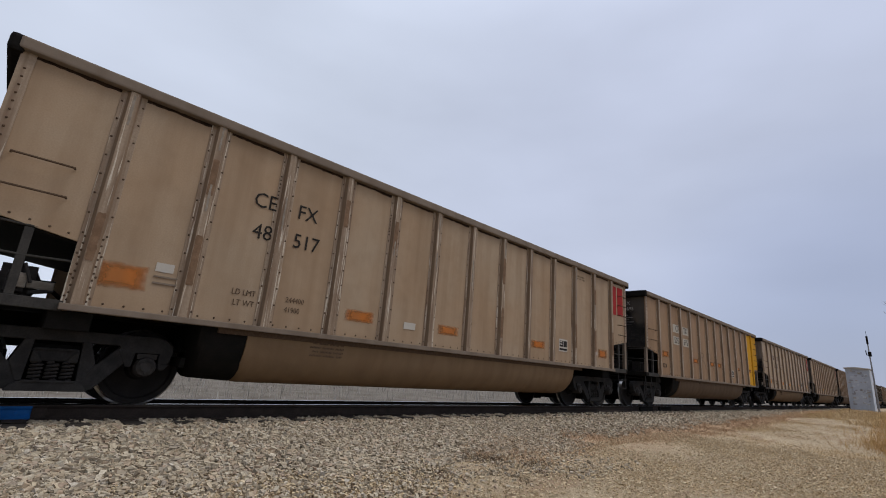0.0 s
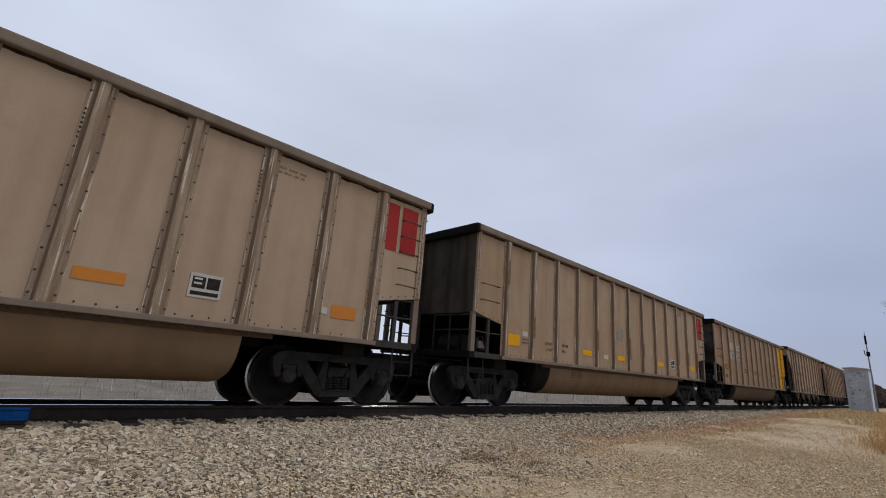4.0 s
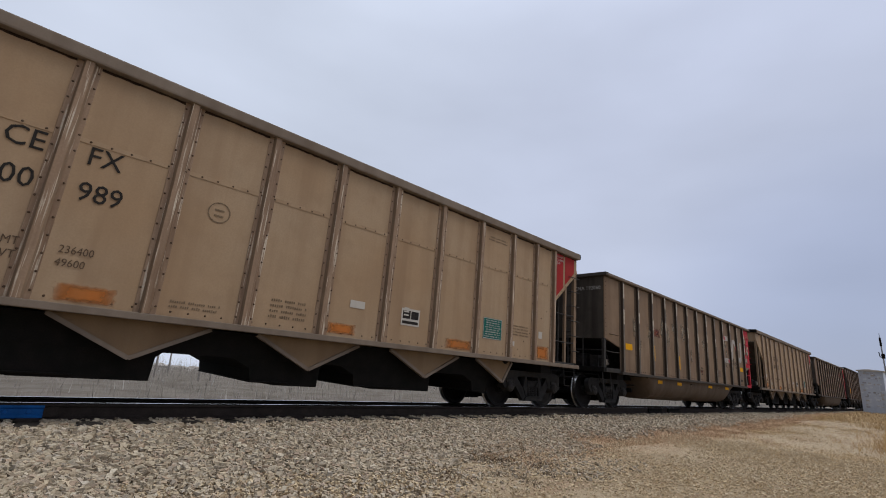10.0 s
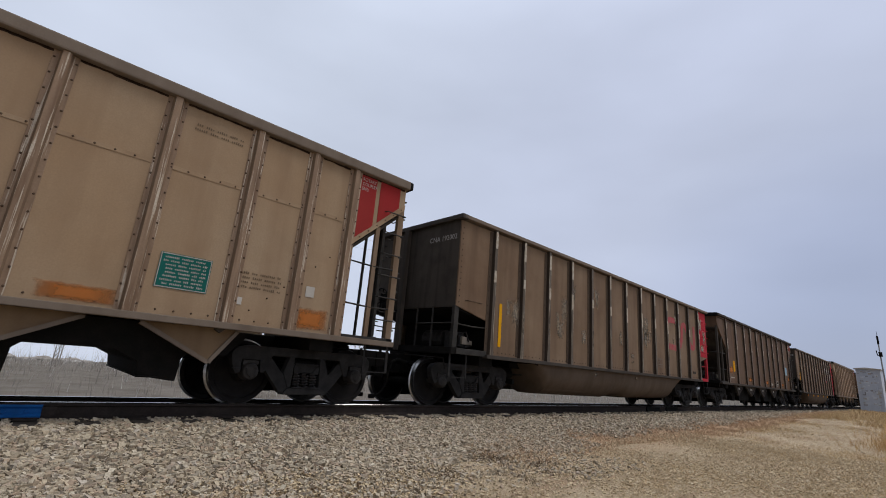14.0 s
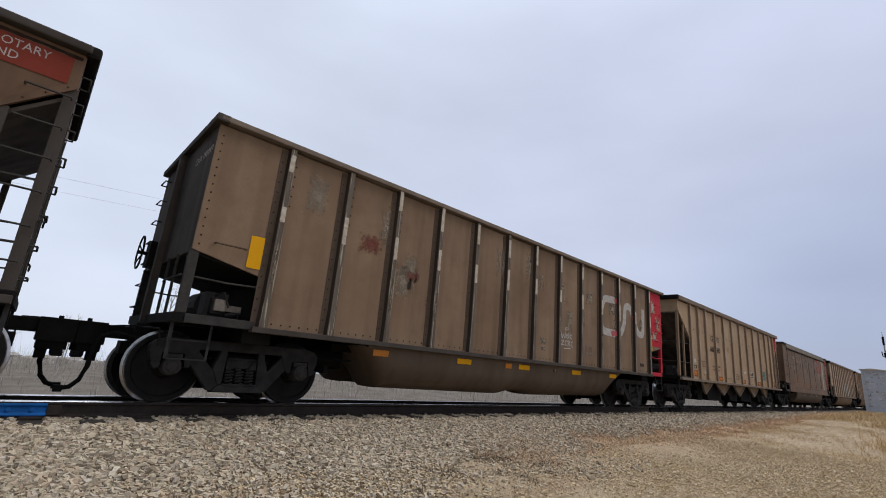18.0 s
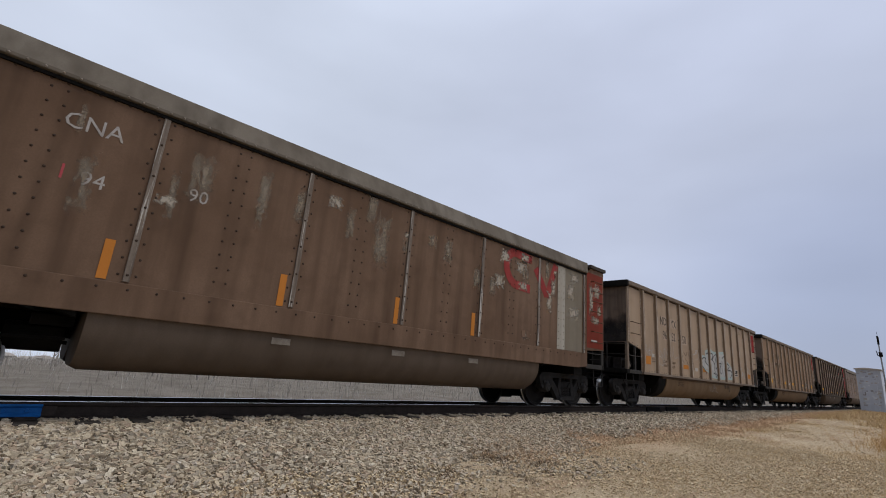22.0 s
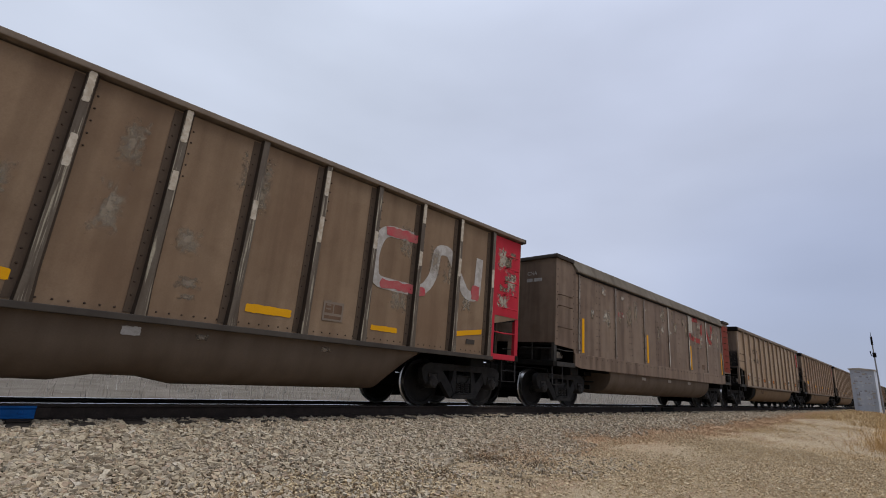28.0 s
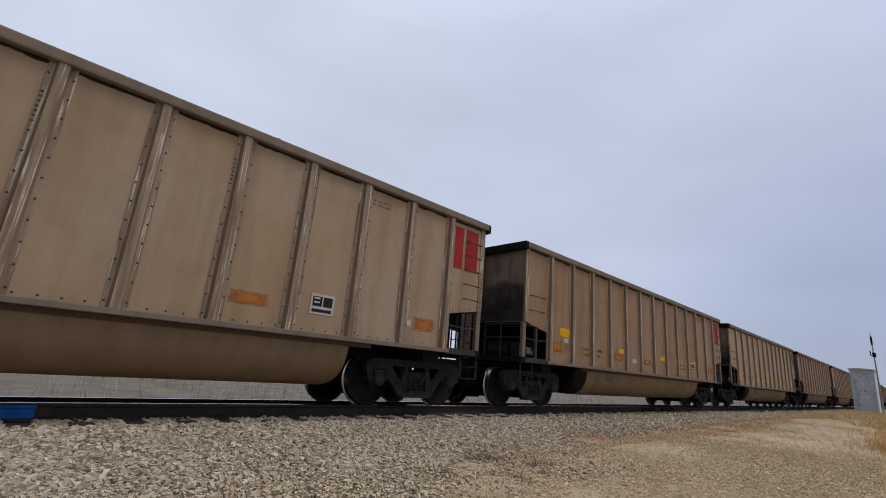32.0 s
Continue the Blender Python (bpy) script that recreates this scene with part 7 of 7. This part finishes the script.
# ---- beside the line ----
def signal_shed():
    """Aluminium signal cabin beside the track."""
    shed = tagged(new("signal_shed"), "pale aluminium signal cabin with peeling patches and painted sky reflections beside the track", "signal shed")
    shed.location = (-3.25, 42.9, 0.0)
    x0, x1, y0, y1, h = -0.50, 0.72, -0.9, 0.9, 2.86
    part("wall", Shape().box(x0, x1, y0, y1, 0.0, h), SHED, shed, bevel=0.01)
    part("roof", Shape().prism([(x0 - 0.08, h), (x1 + 0.08, h), (x1 + 0.08, h + 0.06), (0, h + 0.13), (x0 - 0.08, h + 0.06)], "y", y0 - 0.08, y1 + 0.08), WHITE, shed, "pale metal roof", 0.01)
    part("door", Shape().box(x0 + 0.25, x1 - 0.25, y0 - 0.03, y0, 0.2, 2.4), SHED, shed, bevel=0.008)
    part("door_handle", Shape().box(x0 + 0.32, x0 + 0.37, y0 - 0.07, y0 - 0.03, 1.2, 1.4), POLE, shed)
    part("foundation", Shape().box(x0 - 0.05, x1 + 0.05, y0 - 0.05, y1 + 0.05, -0.12, 0.06), FRAME, shed)
    rg = random.Random(3)
    # small patches: peeling paint, and sky reflections put in as pale colour
    for k in range(60):
        a, b = rg.uniform(x0 + 0.03, x1 - 0.2), rg.uniform(0.5, 2.75)
        w, hh = rg.uniform(0.05, 0.2), rg.uniform(0.04, 0.11)
        part("sticker", Shape().box(a, a + w, y0 - 0.036 - 0.001 * (k % 4), y0 - 0.031, b, b + hh), rg.choice((SHED_PALE, SHED_PALE, WHITE, SHED_DULL)), shed)
    return shed


signal_shed()


def radio_mast():
    mast = tagged(new("radio_mast"), "thin grey radio mast beside the signal cabin", "radio mast")
    mast.location = (-2.32, 41.6, 0.0)
    part("pole", Shape().tube([(0, 0, 0), (-0.03, 0, 2.6), (-0.06, 0, 4.55)], 0.055, 8, r2=0.032), POLE, mast)
    part("antenna", Shape().tube([(-0.06, 0, 4.5), (-0.065, 0, 5.05)], 0.055, 8).tube([(-0.065, 0, 5.05), (-0.07, 0, 5.35)], 0.012, 5), UNDER, mast, "dark antenna tip")
    part("bracket", Shape().tube([(-0.05, 0, 3.75), (-0.19, 0.1, 3.8), (-0.22, 0.1, 4.1)], 0.03, 6).box(-0.12, 0.06, -0.06, 0.06, 3.7, 4.0), UNDER, mast)


radio_mast()


def bare_tree(at, height, seed, spread=0.5, limbs=7, depth=4, thin=0.005, low=0.25):
    """Leafless tree: tapered trunk, forking limbs and fine twigs."""
    rg = random.Random(seed)
    tree = tagged(new("bare_tree"), "leafless grey tree with fine twigs", "tree")
    tree.location = at
    trunk, crown = Shape(), Shape()
    top = Vector((rg.uniform(-0.2, 0.2), rg.uniform(-0.2, 0.2), height * 0.9))
    pts = [top * t + Vector((rg.uniform(-0.06, 0.06), rg.uniform(-0.06, 0.06), 0)) * height * 0.1 * (t > 0) for t in (0, 0.25, 0.5, 0.75, 1.0)]
    trunk.tube(pts, height * 0.014, 7, r2=height * 0.003)

    def grow(p, d, length, r, level):
        q = p + d * length * 0.55 + Vector((rg.uniform(-0.1, 0.1), rg.uniform(-0.1, 0.1), 0.05)) * length
        e = q + (d + Vector((0, 0, 0.25))).normalized() * length * 0.5
        crown.tube([p, q, e], r, 4 if level else 5, r2=r * 0.5)
        if level < depth:
            for k in range(rg.choice((2, 3, 3))):
                nd = (d + Vector((rg.uniform(-0.8, 0.8), rg.uniform(-0.8, 0.8), rg.uniform(-0.1, 0.7)))).normalized()
                grow(q.lerp(e, rg.random()), nd, length * rg.uniform(0.5, 0.75), r * 0.55, level + 1)

    for k in range(limbs):
        t = rg.uniform(low, 0.95)
        a = rg.uniform(0, 6.28)
        p = top * t
        grow(p, Vector((math.cos(a) * spread, math.sin(a) * spread, rg.uniform(0.6, 1.1))).normalized(), height * rg.uniform(0.16, 0.3) * (1.15 - t * 0.6), height * thin, 1)
    part("trunk", trunk, BARK, tree)
    part("crown", crown, BARK, tree, "bare twigs")
    return tree


bare_tree((-40, 11.3, -1.9), 8.8, 4, 0.4, 16, 4, 0.003, 0.15)
bare_tree((-41.5, 12.6, -1.95), 6.6, 31, 0.4, 12, 4, 0.0028, 0.1)
bare_tree((-44, 9.0, -2.0), 7.0, 7)
bare_tree((-52, 26, -2.3), 9.0, 12)
bare_tree((-62, 14, -2.6), 8.0, 15)
bare_tree((-70, 4.5, -2.9), 5.5, 18)
for k in range(34):
    rt = random.Random(60 + k)
    x = -rt.uniform(40, 92)
    bare_tree((x, -x * rt.uniform(-0.05, 1.1), ground_z(x, 0) - 0.1), rt.uniform(2.4, 5.2), 80 + k, 0.5, 6, 3 if k % 3 else 2, 0.006)
bare_tree((0.6, 60, 0.0), 12, 21, 1.3, 16, 5, 0.0045)
bare_tree((4.5, 70, 0.0), 12, 25, 0.8, 9, 4)


def far_brush():
    """Dead stems, weeds and saplings on the rough land beyond the line."""
    rg = np.random.RandomState(3)
    n = 9000
    x = -20 - 98 * rg.rand(n) ** 1.4
    y = rg.uniform(-30, 150, n)
    gz = np.array([ground_z(a, 0) for a in x]) - 0.05
    h = rg.uniform(0.25, 0.75, n) + (rg.rand(n) < 0.10) * rg.uniform(0.3, 1.3, n)
    r = rg.uniform(0.008, 0.022, n) * (1 + (-x - 13) / 25)
    lx, ly = rg.normal(0, 0.12, n) * h, rg.normal(0, 0.16, n) * h
    a = rg.uniform(0, 6.28, n)
    base = [np.stack([x + r * np.cos(a + k), y + r * np.sin(a + k), gz], 1) for k in (0, 2.094, 4.189)]
    tip = np.stack([x + lx, y + ly, gz + h], 1)
    v = np.stack(base + [tip], 1).reshape(-1, 3)
    i = np.arange(n)[:, None] * 4
    t = np.concatenate([i + np.array([[0, 1, 3]]), i + np.array([[1, 2, 3]]), i + np.array([[2, 0, 3]])])
    # taller thin brush far back
    m = 2600
    x2 = -48 - 66 * rg.rand(m)
    y2 = rg.uniform(-40, 150, m)
    z2 = np.array([ground_z(q, 0) for q in x2]) - 0.05
    h2, r2 = rg.uniform(0.8, 3.2, m), rg.uniform(0.012, 0.03, m)
    b2 = [np.stack([x2 + r2 * np.cos(k), y2 + r2 * np.sin(k), z2], 1) for k in (0, 2.094, 4.189)]
    t2 = np.stack([x2 + rg.normal(0, 0.2, m) * h2, y2 + rg.normal(0, 0.22, m) * h2, z2 + h2], 1)
    v = np.concatenate([v, np.stack(b2 + [t2], 1).reshape(-1, 3)])
    i = np.arange(n + m)[:, None] * 4
    t = np.concatenate([i + np.array([[0, 1, 3]]), i + np.array([[1, 2, 3]]), i + np.array([[2, 0, 3]])])
    ob = new("dead_weeds", from_arrays("dead_weeds", v, t, STEMS))
    tagged(ob, "grey dead weeds and thin saplings on rough pasture", "weeds", kind="stuff")
    # low woods along the crest
    s = Shape()
    rr = random.Random(8)
    for k in range(420):
        yy = rr.uniform(-60, 420)
        hh = rr.uniform(0.4, 1.2)
        xx = -116 - rr.uniform(0, 6)
        ring = [[(xx + c * w * math.cos(b) * rr.uniform(0.7, 1.2), yy + c * w * math.sin(b) * 1.6, -4.7 + hh * t) for b in (0, 1.05, 2.1, 3.14, 4.2, 5.2)] for t, c, w in ((0, 1, 1.0), (0.5, 1, 1.2), (1, 1, 0.4))]
        s.loft(ring)
    tagged(part("far_scrub", s, STEMS, None), "low grey scrub along the far crest", "scrub", kind="stuff")


far_brush()


def power_line():
    line = tagged(new("power_line"), "two thin wires sagging far behind the train", "power line")
    for k in range(2):
        pts = [(-70, -80 + 8 * j, 15.5 + 1.8 * k + 0.0016 * (-20 + 8 * j) ** 2 * 0.3) for j in range(24)]
        part("wire", Shape().tube(pts, 0.014, 4), WIRE, line)
    for y in (-80, 104):
        part("utility_pole", Shape().tube([(-70, y, -3.2), (-70, y, 19.5)], 0.16, 8, r2=0.1).box(-71, -69, y - 0.06, y + 0.06, 18.2, 18.4), BARK, line)


power_line()

# ---- loose stones and grass ----
CHIP_V = np.array([(x, y, z) for z in (-1, 1) for y in (-1, 1) for x in (-1, 1)], float)
CHIP_F = np.array([(0, 2, 3), (0, 3, 1), (4, 5, 7), (4, 7, 6), (0, 1, 5), (0, 5, 4), (2, 6, 7), (2, 7, 3), (0, 4, 6), (0, 6, 2), (1, 3, 7), (1, 7, 5)])


def stones(n, xr, yr, rr, seed, sink=0.3, pack=1.0, tall=0.68):
    rg = np.random.RandomState(seed)
    x = rg.uniform(*xr, n)
    y = yr[0] + (yr[1] - yr[0]) * rg.rand(n) ** pack
    # every other tie end stays bare
    tie = np.abs((y + 12) / 0.535 - 2 * np.floor((y + 12) / 1.07) - 1) < 0.22
    keep = ~(tie & (x < -6.62 + 0.05 * np.sin(y * 9)))
    # the outer edge thins out raggedly
    keep &= rg.rand(n) < np.clip((xr[1] + 0.18 * np.sin(y * 1.7 + seed) + 0.12 * np.sin(y * 4.3) - x) / 0.75, 0, 1)
    keep &= rg.rand(n) < np.clip((yr[1] + 0.3 * np.sin(x * 5) - y) / 0.9 + 0.12, 0, 1)
    x, y = x[keep], y[keep]
    n = len(x)
    z = np.array([ground_z(a, b) for a, b in zip(x, y)])
    r = rg.uniform(*rr, n)
    sc = r[:, None] * rg.uniform(0.65, 1.35, (n, 3)) * np.array([0.9, 1.15, tall])
    v = CHIP_V[None] * rg.uniform(0.4, 1.15, (n, 8, 3)) * sc[:, None]
    # tilt and turn each one
    a, b = rg.uniform(0, 6.28, n), rg.normal(0, 0.35, n)
    ca, sa, cb, sb = np.cos(a)[:, None], np.sin(a)[:, None], np.cos(b)[:, None], np.sin(b)[:, None]
    vx, vy, vz = v[..., 0], v[..., 1] * cb - v[..., 2] * sb, v[..., 1] * sb + v[..., 2] * cb
    v = np.stack([vx * ca - vy * sa + x[:, None], vx * sa + vy * ca + y[:, None], vz + (z + r * (0.45 - sink) + rg.uniform(0, 0.035, n))[:, None]], 2)
    f = CHIP_F[None] + (np.arange(n) * 8)[:, None, None]
    return v.reshape(-1, 3), f.reshape(-1, 3)


ballast = tagged(new("ballast", from_arrays("ballast", *stones(52000, (-7.05, -4.55), (-2.6, 8.9), (0.012, 0.033), 1), STONE)), "pale crushed-stone ballast shoulder", "ballast", kind="stuff")
for args, name in (((26000, (-7.0, -5.0), (8.2, 30.5), (0.02, 0.04), 2), "ballast"), ((6000, (-7.0, -5.2), (30, 75), (0.03, 0.05), 5), "ballast"), ((5000, (-5.2, -3.2), (-1.5, 8), (0.012, 0.026), 3), "ballast"), ((14000, (-7.05, -4.9), (-22, -2.4), (0.02, 0.042), 21), "ballast"), ((2500, (-5.1, -3.0), (-8, 4), (0.01, 0.026), 22), "ballast")):
    tagged(new(name, from_arrays(name, *stones(*args), STONE)), "pale crushed-stone ballast along the line", "ballast", kind="stuff")
tagged(new("loose_gravel", from_arrays("loose_gravel", *stones(7000, (-5.0, 6), (13, 42), (0.008, 0.02), 14, 0.5, 1.2, 0.4), GRIT)), "scattered tan gravel further along the track", "gravel", kind="stuff")
tagged(new("loose_gravel", from_arrays("loose_gravel", *stones(16000, (-5.0, 5), (-9, 1.5), (0.006, 0.018), 24, 0.3, 1.0, 0.45), GRIT)), "fine tan gravel strewn over the dirt", "gravel", kind="stuff")
grit = tagged(new("loose_gravel", from_arrays("loose_gravel", *stones(52000, (-5.0, 1.0), (0.8, 14), (0.006, 0.017), 4, 0.3, 0.9, 0.45), GRIT)), "fine tan gravel strewn over the dirt", "gravel", kind="stuff")
rg = random.Random(11)
stone_meshes = []
for k in range(10):
    v, f = stones(1, (0, 0.001), (0, 0.001), (0.03, 0.045), 40 + k)
    v = v - v.mean(0)
    stone_meshes.append(from_arrays("stone", v, f, STONE))
for k in range(300):
    x, y = rg.uniform(-6.6, -5.0), rg.uniform(-0.2, 5.5)
    part("stone", stone_meshes[k % 10], None, ballast, at=pose(x, y, ground_z(x, y) + rg.uniform(0.015, 0.04), rg.uniform(-30, 30), rg.uniform(-30, 30), rg.uniform(0, 360)))


def blades(n, spots, hr, seed, wr=(0.002, 0.005), lean=0.5):
    """Thin three-sided blades in tufts; spots: centres (x, y, spread)."""
    rg = np.random.RandomState(seed)
    c = np.array(spots)[rg.randint(0, len(spots), n)]
    x, y = c[:, 0] + rg.normal(0, 1, n) * c[:, 2], c[:, 1] + rg.normal(0, 1, n) * c[:, 2]
    z = np.array([ground_z(a, b) for a, b in zip(x, y)]) - 0.02
    h = rg.uniform(*hr, n)
    r = rg.uniform(*wr, n) * (1 + np.hypot(x, y) * 0.06)
    a = rg.uniform(0, 6.28, n)
    l = rg.normal(0, lean, (n, 2)) * h[:, None]
    base = [np.stack([x + r * np.cos(a + k), y + r * np.sin(a + k), z], 1) for k in (0, 2.094, 4.189)]
    mid = [np.stack([x + l[:, 0] * 0.35 + 0.7 * r * np.cos(a + k), y + l[:, 1] * 0.35 + 0.7 * r * np.sin(a + k), z + h * 0.6], 1) for k in (0, 2.094, 4.189)]
    tip = np.stack([x + l[:, 0], y + l[:, 1], z + h], 1)
    v = np.stack(base + mid + [tip], 1).reshape(-1, 3)
    i = np.arange(n)[:, None] * 7
    q = []
    for k in range(3):
        j = (k + 1) % 3
        q += [[k, j, j + 3], [k, j + 3, k + 3], [k + 3, j + 3, 6]]
    t = np.concatenate([i + np.array([p]) for p in q])
    return v, t


rg = random.Random(2)
strip = [(rg.uniform(-5.5, -4.3), 5.6 + 35 * (k / 420) ** 1.3 + rg.uniform(-0.3, 0.3), rg.uniform(0.1, 0.3)) for k in range(420)]
tagged(new("russet_grass", from_arrays("russet_grass", *blades(30000, strip, (0.03, 0.11), 5, (0.002, 0.004), 0.8), RUSSET)), "low russet dry grass along the foot of the ballast", "grass", kind="stuff")
field = [(rg.uniform(-4.6, 5), rg.uniform(2.2, 34), rg.uniform(0.05, 0.5)) for k in range(420)] + [(rg.uniform(-4.6, 0.5), rg.uniform(2.2, 15), rg.uniform(0.1, 0.5)) for k in range(420)] + [(rg.uniform(-4.6, -0.6), rg.uniform(12, 40), rg.uniform(0.1, 0.5)) for k in range(500)]
tagged(new("straw_grass", from_arrays("straw_grass", *blades(52000, field, (0.02, 0.07), 6, (0.0015, 0.003), 1.2), STRAW)), "flattened straw-coloured grass on gravel", "grass", kind="stuff")
weed = [(rg.uniform(-4.9, -4.3), rg.uniform(5.0, 5.9), 0.12) for k in range(12)] + [(rg.uniform(-4.6, -3.2), rg.uniform(3.4, 6.4), 0.06) for k in range(14)]
tagged(new("dead_weed", from_arrays("dead_weed", *blades(1500, weed, (0.04, 0.12), 9, (0.0015, 0.003), 0.9), BARK_TWIG)), "dark brown dead weed stalks on gravel", "weed", kind="stuff")
tall = [(rg.uniform(-4.2, 1.8), rg.uniform(26, 44), rg.uniform(0.1, 0.4)) for k in range(120)]
tagged(new("tall_grass", from_arrays("tall_grass", *blades(9000, tall, (0.08, 0.26), 7, (0.003, 0.006), 0.6), STRAW)), "dry grass around the signal cabin", "grass", kind="stuff")
clump = [(rg.uniform(-1.0, 1.2) - 0.018 * (y - 16), y, rg.uniform(0.15, 0.5)) for y in [rg.uniform(15.5, 42) for k in range(240)]]
tagged(new("tall_grass", from_arrays("tall_grass", *blades(15000, clump, (0.1, 0.42), 17, (0.0015, 0.003), 0.55), AMBER_GRASS)), "tall amber dry grass at the edge of the verge", "grass", kind="stuff")


# ---- what moves ----
def motions():
    times = [k * 0.5 for k in range(65)]
    turns = [k / 15 for k in range(481)]
    for i, car in enumerate(cars):
        walk(car, [(t, pose(TRACK, train_place(t) + PITCH * i + HL, 0)) for t in times])
        for truck in [o for o in car.children if o.name.startswith("truck")]:
            for w in [o for o in truck.children if o.name.startswith("wheelset")]:
                y = w.location.y
                walk(w, [(t, pose(0, y, 0.457, math.degrees((train_place(0) - train_place(t)) / 0.457), 0, 0)) for t in turns])


motions()
